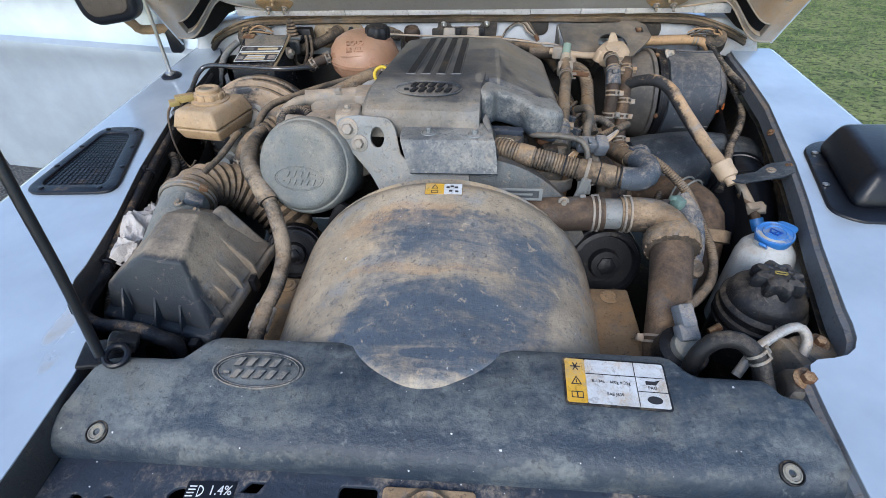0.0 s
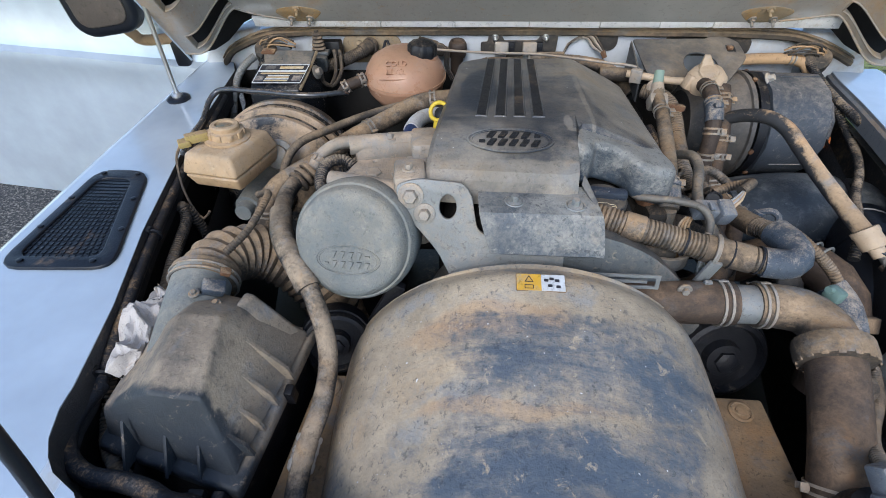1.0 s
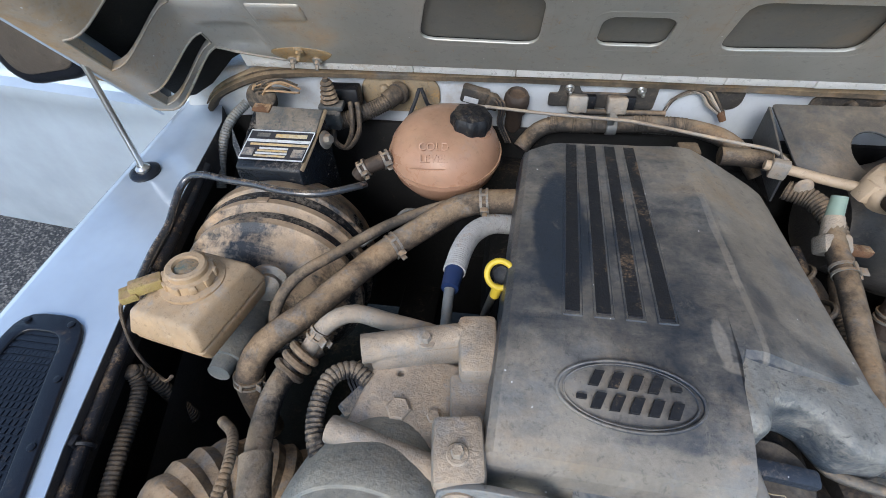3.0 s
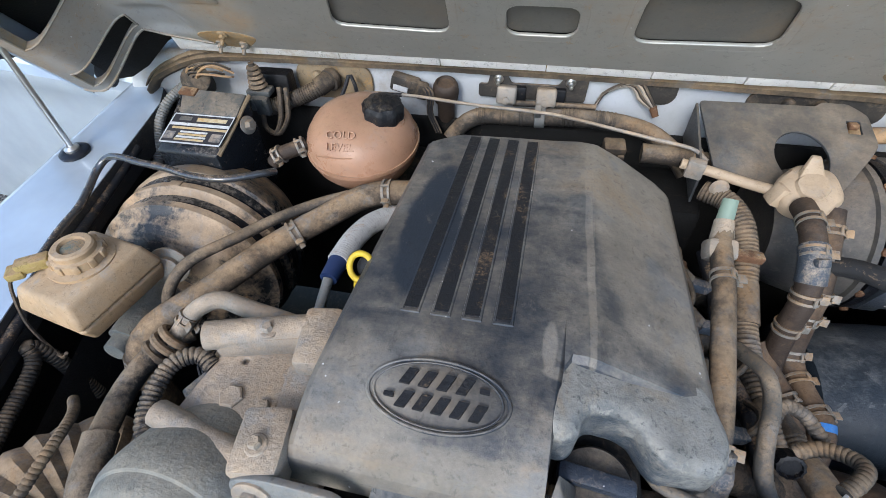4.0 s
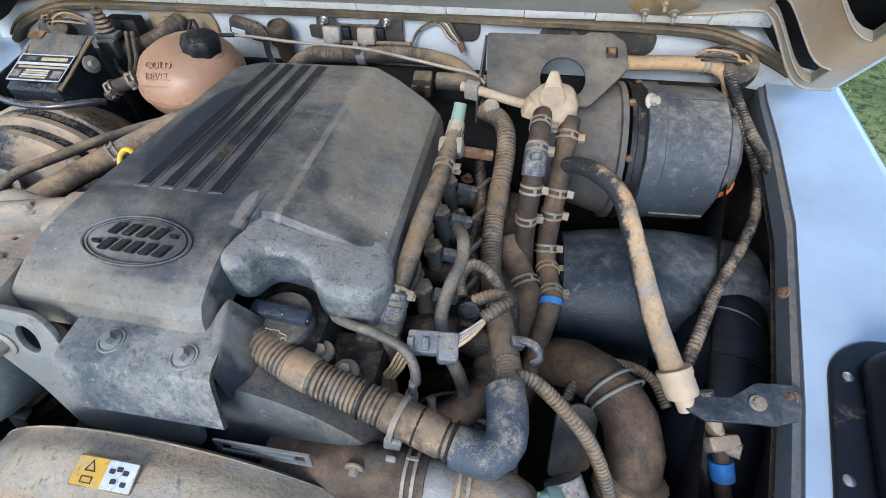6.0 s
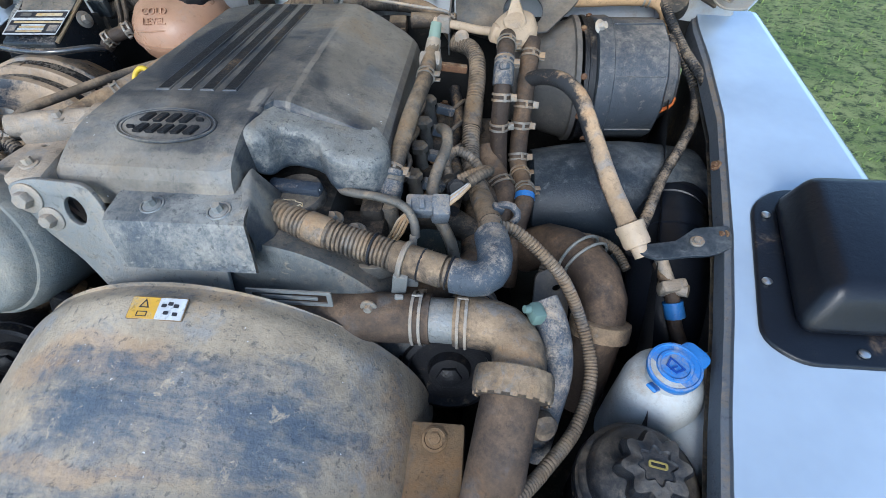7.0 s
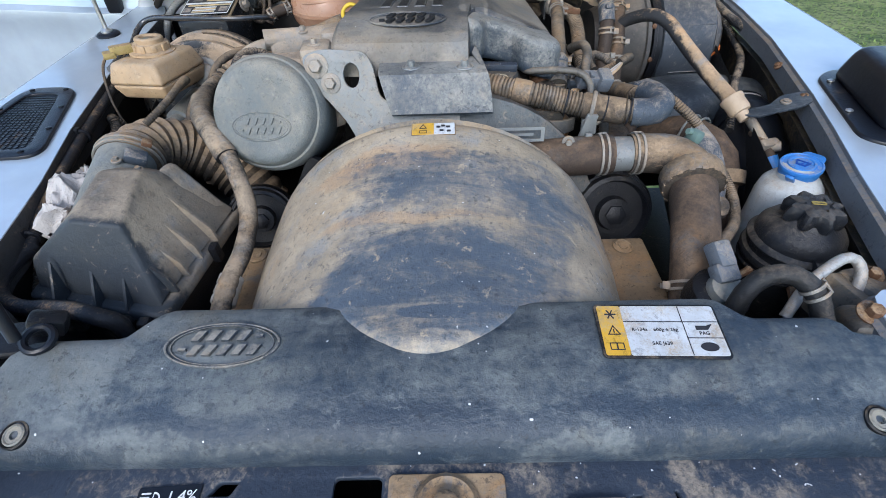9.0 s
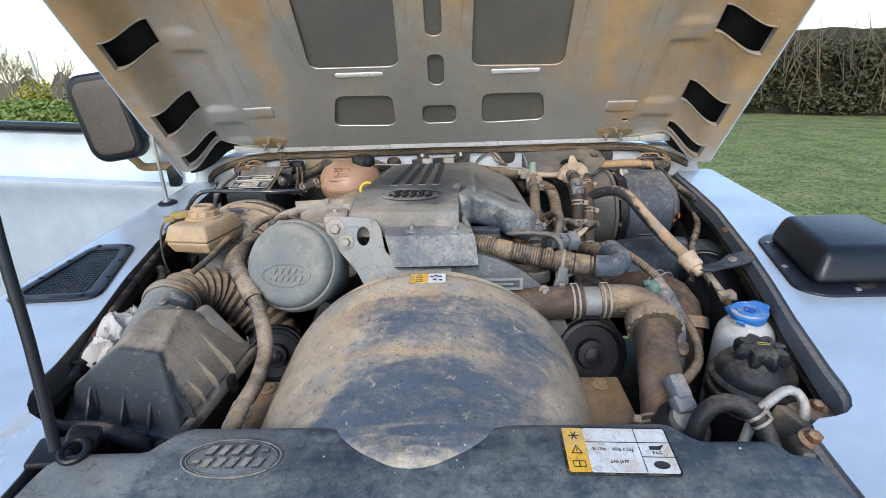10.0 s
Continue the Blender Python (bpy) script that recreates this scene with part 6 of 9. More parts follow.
# the lid: a sloping shoulder, a flat crown and a long slope to the rim
bm = B()
rows = [
    [(-0.472, 0.500, 1.030), (-0.380, 0.480, 1.026), (-0.333, 0.470, 1.024), (-0.315, 0.464, 1.026)],
    [(-0.468, 0.512, 1.070), (-0.381, 0.494, 1.134), (-0.333, 0.497, 1.122), (-0.314, 0.476, 1.034)],
    [(-0.467, 0.600, 1.080), (-0.397, 0.585, 1.141), (-0.352, 0.590, 1.138), (-0.301, 0.600, 1.036)],
    [(-0.480, 0.672, 1.050), (-0.405, 0.652, 1.112), (-0.352, 0.655, 1.095), (-0.296, 0.655, 1.038)],
    [(-0.484, 0.676, 1.030), (-0.405, 0.672, 1.028), (-0.352, 0.668, 1.026), (-0.296, 0.662, 1.024)],
]
vs = [[bm.verts.new(p) for p in row] for row in rows]
for a, b in zip(vs, vs[1:]):
    for i in range(3):
        bm.faces.new((a[i], a[i + 1], b[i + 1], b[i]))
bmesh.ops.subdivide_edges(bm, edges=bm.edges[:], cuts=1)
bmesh.ops.bevel(bm, geom=[e for e in bm.edges if len(e.link_faces) == 2 and e.calc_face_angle(0) > 0.25], offset=0.0045, segments=3, profile=0.5, affect="EDGES")
lid = part("lid", bm, AIRBOX, air)
bm = B()
hexa(bm, [(-0.378, 0.580, 1.085), (-0.316, 0.600, 1.034), (-0.296, 0.655, 1.034), (-0.372, 0.664, 1.085)], [(-0.356, 0.630, 1.119), (-0.345, 0.630, 1.118), (-0.342, 0.645, 1.116), (-0.354, 0.648, 1.117)], 0.005, 3)
part("lid_hump", bm, AIRBOX, air)
for x, y, z in ((-0.327, 0.492, 1.070), (-0.326, 0.520, 1.074), (-0.323, 0.552, 1.078), (-0.317, 0.588, 1.075)):
    bm = B()
    plate(bm, [[(x - 0.016, z + 0.026), (x + 0.020, 1.052), (x + 0.024, 1.032), (x - 0.014, 1.032)]], 0.004, Matrix.Translation((0, y, 0)) @ pose(0, 0, 0, 90, 0, 0) @ Matrix.Diagonal((1, 1, 1, 1)))
    part("rib", bm, AIRBOX, air)
for x in (-0.430, -0.385, -0.350):
    bm = B()
    plate(bm, [[(0.462, 1.030), (0.493, 1.080), (0.490, 1.030)]], 0.003, Matrix(((0, 0, 1, x), (1, 0, 0, 0), (0, 1, 0, 0), (0, 0, 0, 1))))
    part("rib", bm, AIRBOX, air)
for p, s in (((-0.40, 0.452, 1.030), (0.012, 0.010, 0.030)), ((-0.345, 0.448, 1.020), (0.016, 0.012, 0.034)), ((-0.325, 0.450, 1.016), (0.012, 0.012, 0.03)), ((-0.292, 0.57, 1.026), (0.010, 0.014, 0.026))):
    bm = B()
    box(bm, p, s, (8, 0, 0), bev=0.002)
    part("clip", bm, BLACK, air)
# outlet neck with the flow sensor
bm = B()
NK = Vector((-0.12, 0.78, 0.20)).normalized()
m = at((-0.414, 0.604, 1.090), NK)
lathe(bm, [(0.018, -0.085), (0.030, -0.070), (0.035, -0.035), (0.0355, 0.0), (0.0355, 0.068), (0.0380, 0.070), (0.0380, 0.076), (0.0355, 0.078)], m, 36)
part("neck", bm, GREYCAP, air)
bm = B()
box(bm, None, (0.026, 0.018, 0.014), m=Matrix.Translation((-0.388, 0.641, 1.128)) @ pose(0, 0, 0, 20, 30, 25), bev=0.003)
sensor = part("sensor", bm, BLUEGREY, air, "blue-grey flow sensor plug")
bm = B()
box(bm, None, (0.012, 0.010, 0.008), m=Matrix.Translation((-0.376, 0.656, 1.140)) @ pose(0, 0, 0, 20, 30, 25), bev=0.002)
part("locking_tab", bm, RUST, sensor)
for p in ((-0.403, 0.626, 1.131), (-0.380, 0.624, 1.118)):
    bm = B()
    hexbolt(bm, p, (0.1, -0.2, 1), 0.0036, 0.004)
    part("screw", bm, DUSTSTEEL, air)

ih = thing("intake_hose", "fat dusty corrugated rubber intake hose", "hose", (-0.36, 0.75, 0.95))
bm = B()
tube(bm, [(-0.424, 0.680, 1.104), (-0.420, 0.725, 1.102), (-0.393, 0.765, 1.080), (-0.345, 0.775, 1.04), (-0.305, 0.765, 0.99), (-0.29, 0.76, 0.93)], (0.0385, 0.044), 32, rib=0.0150, depth=0.11)
part("corrugated_hose", bm, TANHOSE, ih)
bm = B()
lathe(bm, [(0.037, -0.012), (0.0405, -0.012), (0.0415, 0.006), (0.037, 0.006)], at((-0.4245, 0.680, 1.106), NK), 36)
part("cuff", bm, TANHOSE, ih)
bm = B()
torus(bm, at((-0.4225, 0.670, 1.104), NK), 0.0408, 0.002, 36, 6)
torus(bm, at((-0.4240, 0.678, 1.106), NK), 0.0412, 0.002, 36, 6)
part("wire_clamp", bm, DUSTSTEEL, ih)

# crumpled cloth between box and wing
bm = B()
def rag_pt(u, v):
    a = 2 * math.pi * v
    c = Vector((-0.474, 0.545, 1.078)).lerp(Vector((-0.486, 0.662, 1.090)), u) + Vector((0.004 * math.sin(u * 9), 0, 0.004 * math.sin(u * 14)))
    d = Vector((u * 7, math.cos(a) * 1.6, math.sin(a) * 1.6))
    fold = 0.45 - abs(noise.noise(d * 0.9)) * 1.5 - 0.28 * abs(noise.noise(d * 2.1 + Vector((4, 1, 7))))
    r = 0.012 + 0.016 * math.sin(math.pi * min(1, 0.08 + 0.9 * u)) + 0.014 * fold
    if u in (0, 1):
        r *= 0.3
    return c + Vector((math.cos(a) * r * 0.8, 0.3 * r * math.sin(a * 2 + 9 * u), math.sin(a) * r * 1.15))
grid_sheet(bm, rag_pt, 70, 44)
solo("cloth", bm, RAG, "crumpled white cloth wedged beside the air box", "cloth")

# brake servo, master cylinder and reservoir
sv = thing("brake_servo", "large round ridged brake servo under tan dust", "brake servo", (-0.475, 1.07, 0.9))
SA = Vector((0.10, -1, 0.12)).normalized()
m = at((-0.480, 1.082, 1.024), SA)
bm = B()
lathe(bm, [(0.06, -0.15), (0.10, -0.13), (0.128, -0.09), (0.139, -0.055), (0.1425, -0.050), (0.1425, -0.031), (0.137, -0.027), (0.135, -0.010), (0.1395, -0.006), (0.1395, 0.005), (0.131, 0.010), (0.127, 0.020), (0.1275, 0.026), (0.1335, 0.032), (0.1325, 0.043), (0.122, 0.048), (0.117, 0.056), (0.107, 0.070), (0.085, 0.082), (0.062, 0.088), (0.046, 0.090), (0.043, 0.103), (0.004, 0.103)], m, 72)
part("drum", bm, BOOSTER, sv)
for prof in ([(0.134, -0.0270), (0.1385, -0.0262), (0.1375, -0.0112), (0.133, -0.0105)], [(0.1255, 0.0130), (0.1300, 0.0135), (0.1290, 0.0255), (0.1255, 0.0262)]):
    bm = B()
    lathe(bm, prof, m, 72)
    part("groove_band", bm, RELAYBOX, sv, "glossy black band set in the groove")
bm = B()
box(bm, None, (0.018, 0.012, 0.004), m=m @ pose(0.0, 0.139, -0.002, 90, 0, 0), bev=0.001)
part("tab", bm, BOOSTER, sv)
mc = thing("master_cylinder", "dusty brake master cylinder below the reservoir", "master cylinder", (-0.475, 0.92, 1.02))
bm = B()
rod(bm, (-0.468, 0.99, 1.060), (-0.470, 0.892, 1.058), 0.026, 0.022, 20)
rod(bm, (-0.470, 0.892, 1.058), (-0.470, 0.872, 1.060), 0.016, 0.014, 16)
part("barrel", bm, GREYCAP, mc)
bm = B()
lathe(bm, [(0.026, 0), (0.026, 0.004), (0.016, 0.006), (0.015, 0.012), (0.010, 0.014)], at((-0.432, 0.975, 1.118), (0.3, -0.8, 0.3)), 20)
part("nut", bm, DUSTSTEEL, mc)
rs = thing("brake_fluid_reservoir", "yellowed plastic brake fluid reservoir with a round cap", "reservoir", (-0.485, 0.91, 1.07))
bm = B()
hexa(bm, [(-0.534, 0.872, 1.106), (-0.452, 0.858, 1.106), (-0.430, 0.958, 1.108), (-0.510, 0.974, 1.108)], [(-0.546, 0.866, 1.130), (-0.450, 0.848, 1.130), (-0.422, 0.960, 1.134), (-0.518, 0.978, 1.134)], 0.005, 3)
part("tank", bm, RESERVOIR, rs)
bm = B()
hexa(bm, [(-0.548, 0.864, 1.131), (-0.448, 0.846, 1.131), (-0.420, 0.962, 1.135), (-0.520, 0.980, 1.135)], [(-0.538, 0.874, 1.164), (-0.456, 0.858, 1.164), (-0.432, 0.955, 1.168), (-0.514, 0.970, 1.168)], 0.006, 3)
part("lid", bm, RESERVOIR, rs)
bm = B()
m = at((-0.486, 0.922, 1.166), (0.05, 0, 1))
lathe(bm, [(0.036, 0), (0.036, 0.004), (0.028, 0.006), (0.027, 0.016), (0.0225, 0.0175), (0.0225, 0.0235), (0.0205, 0.0255), (0.0145, 0.0255), (0.013, 0.021), (0.002, 0.021)], m, 40, 0)
cap2 = part("cap", bm, RESERVOIR, rs)
bm = B()
lathe(bm, [(0.0128, 0.019), (0.0128, 0.0222), (0.011, 0.0228), (0.002, 0.0228)], m, 28)
part("centre_disc", bm, grimy("faded_teal_plastic", (0.09, 0.15, 0.14), dust=0.5, scale=30.0), cap2, "faded teal disc")
for k in range(10):
    bm = B()
    a = 2 * math.pi * k / 10
    box(bm, None, (0.005, 0.008, 0.011), m=m @ pose(0.027 * math.cos(a), 0.027 * math.sin(a), 0.011, 0, 0, math.degrees(a)), bev=0.0015)
    part("grip_lug", bm, RESERVOIR, cap2)
bm = B()
box(bm, (-0.524, 0.900, 1.178), (0.034, 0.016, 0.014), (0, 0, 35), bev=0.002)
box(bm, (-0.540, 0.888, 1.173), (0.018, 0.02, 0.010), (0, 0, 35), bev=0.002)
part("level_plug", bm, grimy("yellowed_plug", (0.36, 0.27, 0.10), dust=0.5, scale=20.0), rs, "yellowed level sensor plug")
bm = B()
tube(bm, [(-0.545, 0.885, 1.172), (-0.556, 0.878, 1.15), (-0.553, 0.862, 1.11), (-0.545, 0.855, 1.07), (-0.53, 0.85, 1.055), (-0.515, 0.85, 1.07)], 0.0022, 6, step=0.008)
part("wire", bm, TANHOSE, rs)

# relay box with worn label
rb = thing("relay_box", "glossy black relay box with a worn striped label", "relay box", (-0.49, 1.21, 1.06))
bm = B()
hexa(bm, [(-0.556, 1.168, 1.06), (-0.442, 1.155, 1.06), (-0.425, 1.252, 1.06), (-0.552, 1.272, 1.06)], [(-0.550, 1.161, 1.171), (-0.444, 1.154, 1.175), (-0.430, 1.252, 1.220), (-0.550, 1.264, 1.216)], 0.004, 2)
part("case", bm, RELAYBOX, rb)
bm = B()
hexa(bm, [(-0.528, 1.215, 1.202), (-0.432, 1.213, 1.2035), (-0.431, 1.252, 1.2195), (-0.546, 1.262, 1.2165)], [(-0.528, 1.214, 1.2055), (-0.432, 1.212, 1.207), (-0.431, 1.251, 1.223), (-0.546, 1.261, 1.220)], 0.001)
part("lid_panel", bm, CASEGREY, rb, "dusty grey lid panel")
RM = Matrix(((0.1035, 0.010, 0, -0.487), (-0.0025, 0.0465, -0.42, 1.1880), (0.002, 0.0225, 0.9, 1.1950), (0, 0, 0, 1)))
bm = B()
plate(bm, [rrect(-0.5, -0.5, 0.5, 0.5, 0.02)], 0.001, RM)
lb = part("label", bm, INK, rb, "worn label with unreadable lines")
for x, y, w, h, mt in ((0.0, 0.475, 0.98, 0.035, LABELWHITE), (0.0, -0.475, 0.98, 0.045, LABELWHITE), (-0.487, 0.0, 0.014, 0.92, LABELWHITE), (0.487, 0.0, 0.014, 0.92, LABELWHITE), (-0.27, 0.33, 0.20, 0.13, CASEGREY), (0.16, 0.32, 0.48, 0.12, LABELTAN), (0.0, 0.14, 0.95, 0.09, LABELWHITE), (0.04, 0.015, 0.90, 0.07, LABELTAN), (-0.02, -0.11, 0.44, 0.055, LABELWHITE), (-0.03, -0.19, 0.46, 0.06, LABELTAN), (-0.03, -0.275, 0.48, 0.055, LABELWHITE), (-0.04, -0.36, 0.48, 0.06, LABELTAN), (-0.39, -0.24, 0.17, 0.24, BLUEGREY), (0.37, -0.24, 0.18, 0.26, BLUEGREY)):
    bm = B()
    plate(bm, [rrect(x - w / 2, y - h / 2, x + w / 2, y + h / 2, 0.006)], 0.0006, Matrix.Translation((0, -0.0004, 0.0008)) @ RM)
    part("printed_bar", bm, mt, lb)
bm = B()
tube(bm, [(-0.4285, 1.255, 1.219), (-0.431, 1.222, 1.206), (-0.436, 1.19, 1.190), (-0.442, 1.158, 1.174)], 0.0032, 6, step=0.008)
part("edge_strip", bm, CUPTAN, rb, "torn tan edge strip")
bm = B()
box(bm, (-0.531, 1.253, 1.2195), (0.030, 0.016, 0.005), (18, 0, -6), bev=0.002)
part("rusty_corner", bm, RUST, rb)
bm = B()
hexbolt(bm, (-0.425, 1.222, 1.188), (1, -0.2, 0.3), 0.008, 0.010)
part("side_bolt", bm, DUSTSTEEL, rb)

# coolant expansion tank
et = thing("expansion_tank", "pinkish-brown plastic coolant tank with a black cap", "coolant tank", (-0.238, 1.215, 1.10))
bm = B()
m = at((-0.240, 1.216, 1.168), (0.02, -0.12, 1))
prof = [(0.02, -0.058), (0.045, -0.054), (0.064, -0.042), (0.077, -0.022), (0.0815, -0.003), (0.0835, -0.003), (0.0835, 0.003), (0.0815, 0.003), (0.077, 0.020), (0.065, 0.037), (0.048, 0.047), (0.030, 0.051), (0.004, 0.052)]
lathe(bm, prof, m, 48)
part("tank", bm, TANK, et)
bm = B()
lathe(bm, [(0.046, -0.03), (0.043, -0.012), (0.036, -0.004), (0.031, -0.001), (0.0295, 0.006), (0.027, 0.010), (0.022, 0.011)], at((-0.203, 1.214, 1.199), (0.06, -0.05, 1)), 32)
part("filler_neck", bm, TANK, et)
bm = B()
lathe(bm, [(0.0265, 0.0), (0.028, 0.006), (0.028, 0.020), (0.0245, 0.025), (0.017, 0.027), (0.015, 0.0285), (0.002, 0.0285)], at((-0.203, 1.214, 1.208), (0.06, -0.05, 1)), 48, 8, 0.05)
part("cap", bm, BLACK, et, "lobed black screw cap")
bm = B()
TM = Matrix.Translation((-0.247, 1.1595, 1.1985)) @ pose(0, 0, 0, 47, 0, 4)
lettering(bm, "COLD", 0.0150, TM @ Matrix.Translation((0, 0.008, 0.0058)), 0.0018)
lettering(bm, "LEVEL", 0.0150, TM @ Matrix.Translation((0, -0.0085, 0.0074)), 0.0018)
part("lettering", bm, TANK, et, "raised moulded level lettering")
bm = B()
for y in (-0.021,):
    tube(bm, [TM @ Vector((-0.032, y, 0.003)), TM @ Vector((0.0, y - 0.002, 0.006)), TM @ Vector((0.026, y + 0.004, 0.002)), TM @ Vector((0.032, 0.012, -0.006))], 0.0012, 6)
part("level_line", bm, TANK, et)
bm = B()
tube(bm, [(-0.315, 1.185, 1.172), (-0.335, 1.172, 1.168), (-0.352, 1.166, 1.162), (-0.362, 1.164, 1.15)], 0.011, 12)
part("spout", bm, BROWNHOSE, et)
clamp_part(et, (-0.322, 1.180, 1.171), (-1, -0.6, -0.2), 0.0125)
clamp_part(et, (-0.352, 1.166, 1.162), (-1, -0.4, -0.5), 0.0125)


def hose(name, label, pts, r, material, rib=0.0, clamps=(), category="hose", seg=12, depth=0.16, wob=0.03):
    """A hose or pipe as a thing; clamps: places along it, as shares of its length."""
    lo = min(pts, key=lambda p: p[2])
    t = thing(name, label, category, lo)
    bm = B()
    tube(bm, pts, r, seg, rib=rib, depth=depth, wobble=0.0 if rib else wob)
    part("pipe" if "pipe" in name else "cable" if "cable" in name or "wire" in name else "rubber_hose" if not rib else "conduit", bm, material, t)
    q = spline(pts, 0.005)
    rr = r[0] if isinstance(r, tuple) else r
    for s in clamps:
        i = max(1, min(len(q) - 2, int(s * (len(q) - 1))))
        clamp_part(t, q[i], q[i + 1] - q[i - 1], rr + 0.0005)
    return t


h = hose("coolant_hose", "tan dusted rubber coolant hose with spring clips", [(-0.125, 1.118, 1.178), (-0.195, 1.113, 1.17), (-0.25, 1.078, 1.153), (-0.307, 1.025, 1.138), (-0.367, 0.95, 1.122), (-0.412, 0.908, 1.105), (-0.43, 0.882, 1.075), (-0.432, 0.872, 1.02), (-0.43, 0.868, 0.96)], 0.0165, TANHOSE, clamps=(0.10, 0.34, 0.80))
hose("breather_hose", "thin grey rubber hose running beside the coolant hose", [(-0.14, 1.14, 1.172), (-0.22, 1.115, 1.166), (-0.29, 1.075, 1.160), (-0.345, 1.02, 1.156), (-0.388, 0.975, 1.150), (-0.408, 0.945, 1.125), (-0.412, 0.93, 1.09)], 0.0072, LOOM)
hose("vacuum_hose", "thin shiny black vacuum hose curving over the brake servo", [(-0.567, 0.931, 1.145), (-0.580, 0.995, 1.150), (-0.586, 1.039, 1.152), (-0.594, 1.074, 1.158), (-0.596, 1.100, 1.168), (-0.584, 1.116, 1.180), (-0.555, 1.113, 1.186), (-0.52, 1.106, 1.186), (-0.48, 1.101, 1.186), (-0.43, 1.09, 1.186), (-0.385, 1.093, 1.184), (-0.345, 1.117, 1.180), (-0.335, 1.135, 1.172)], 0.0052, SHINYPIPE)
ach = hose("air_con_hose", "thick dusty black air-conditioning hose with a sleeve", [(-0.335, 0.885, 1.150), (-0.357, 0.850, 1.150), (-0.358, 0.80, 1.150), (-0.342, 0.74, 1.148), (-0.313, 0.69, 1.135), (-0.279, 0.65, 1.110), (-0.256, 0.605, 1.066), (-0.252, 0.555, 1.043), (-0.258, 0.51, 1.030), (-0.262, 0.47, 1.010), (-0.264, 0.44, 0.98)], (0.0118, 0.0112), ACHOSE, seg=18)
bm = B()
tube(bm, [(-0.352, 0.768, 1.150), (-0.335, 0.722, 1.144), (-0.305, 0.681, 1.131), (-0.286, 0.658, 1.116)], 0.0148, 18, wobble=0.06)
part("sleeve", bm, ACHOSE, ach, "worn thick protective sleeve")
fr = thing("hose_ferrule", "bright crimped aluminium hose ferrule", "ferrule", (-0.26, 0.49, 1.01))
bm = B()
FA = Vector((-0.262, 0.476, 1.014)) - Vector((-0.2565, 0.514, 1.031))
fm = at((-0.2565, 0.514, 1.031), FA)
lathe(bm, [(0.0120, 0.0), (0.0142, 0.001), (0.0146, 0.005), (0.0134, 0.008), (0.0134, 0.014), (0.0146, 0.017), (0.0134, 0.020), (0.0134, 0.026), (0.0146, 0.029), (0.0142, 0.036), (0.0100, 0.040), (0.0090, 0.052)], fm, 28)
part("ferrule", bm, CASTBRIGHT, fr)
for a in (40, 130, 220, 310):
    for hgt in (0.011, 0.023):
        bm = B()
        box(bm, None, (0.002, 0.006, 0.005), m=fm @ pose(0.0136 * math.cos(radians(a)), 0.0136 * math.sin(radians(a)), hgt, 0, 0, a), bev=0.0006)
        part("crimp_window", bm, DUSTSTEEL, fr)
hose("refrigerant_pipe", "pale alloy pipe bending to the hose joint", [(-0.165, 0.888, 1.168), (-0.20, 0.892, 1.183), (-0.25, 0.897, 1.19), (-0.29, 0.905, 1.187), (-0.318, 0.895, 1.175), (-0.335, 0.875, 1.155), (-0.342, 0.862, 1.150)], 0.0095, CAST, clamps=(0.85,))
cn = thing("pipe_union", "ringed pipe union with dusty collars", "union", (-0.34, 0.865, 1.12))
for k in range(3):
    bm = B()
    d = Vector((-0.018, -0.025, -0.012)).normalized()
    torus(bm, at(Vector((-0.338, 0.872, 1.154)) + d * 0.011 * k, d), 0.014, 0.0045, 24, 8)
    part("collar", bm, TANHOSE, cn)
hose("sensor_harness", "short ribbed wiring conduit by the pump cap", [(-0.262, 0.832, 1.178), (-0.278, 0.838, 1.184), (-0.294, 0.826, 1.187), (-0.298, 0.80, 1.184), (-0.293, 0.775, 1.178), (-0.278, 0.752, 1.172)], 0.0082, BLACKHOSE, rib=0.0042)
hose("sensor_wire", "ribbed sensor wire arching over the intake hose", [(-0.375, 0.668, 1.160), (-0.352, 0.69, 1.178), (-0.345, 0.735, 1.19), (-0.358, 0.77, 1.18), (-0.382, 0.788, 1.165)], 0.0048, SHADEDHOSE, rib=0.0036)
cp = thing("small_connector", "blue-grey electrical plug with wires", "connector", (-0.305, 0.815, 1.15))
bm = B()
box(bm, (-0.262, 0.818, 1.172), (0.020, 0.032, 0.016), (20, 10, -40), bev=0.003)
part("plug", bm, BLUEGREY, cp)
for k in range(3):
    bm = B()
    tube(bm, [(-0.268 + 0.004 * k, 0.825, 1.176), (-0.278 + 0.004 * k, 0.84, 1.180), (-0.272 + 0.005 * k, 0.86, 1.172)], 0.0016, 5, step=0.008)
    part("wire", bm, CABLE, cp)

# dipstick and braided pipe
ds = thing("dipstick", "yellow ring-pull oil dipstick", "dipstick", (-0.145, 0.94, 1.15))
bm = B()
m = at((-0.151, 0.944, 1.216), (-0.25, -0.75, 0.62))
torus(bm, m, 0.0135, 0.0032, 30, 10)
part("ring", bm, YELLOW, ds)
bm = B()
rod(bm, (-0.1525, 0.9375, 1.204), (-0.155, 0.936, 1.192), 0.0058, 0.0048, 12)
part("stem", bm, YELLOW, ds)
bm = B()
lathe(bm, [(0.004, -0.016), (0.009, -0.013), (0.0115, -0.006), (0.0115, 0.0), (0.009, 0.005), (0.003, 0.007)], at((-0.148, 0.951, 1.209), (-0.25, -0.75, 0.62)), 24)
part("grip", bm, BLACK, ds, "black rubber grip behind the ring")
bm = B()
rod(bm, (-0.150, 0.955, 1.200), (-0.165, 0.965, 1.12), 0.0045, 0.0045, 10)
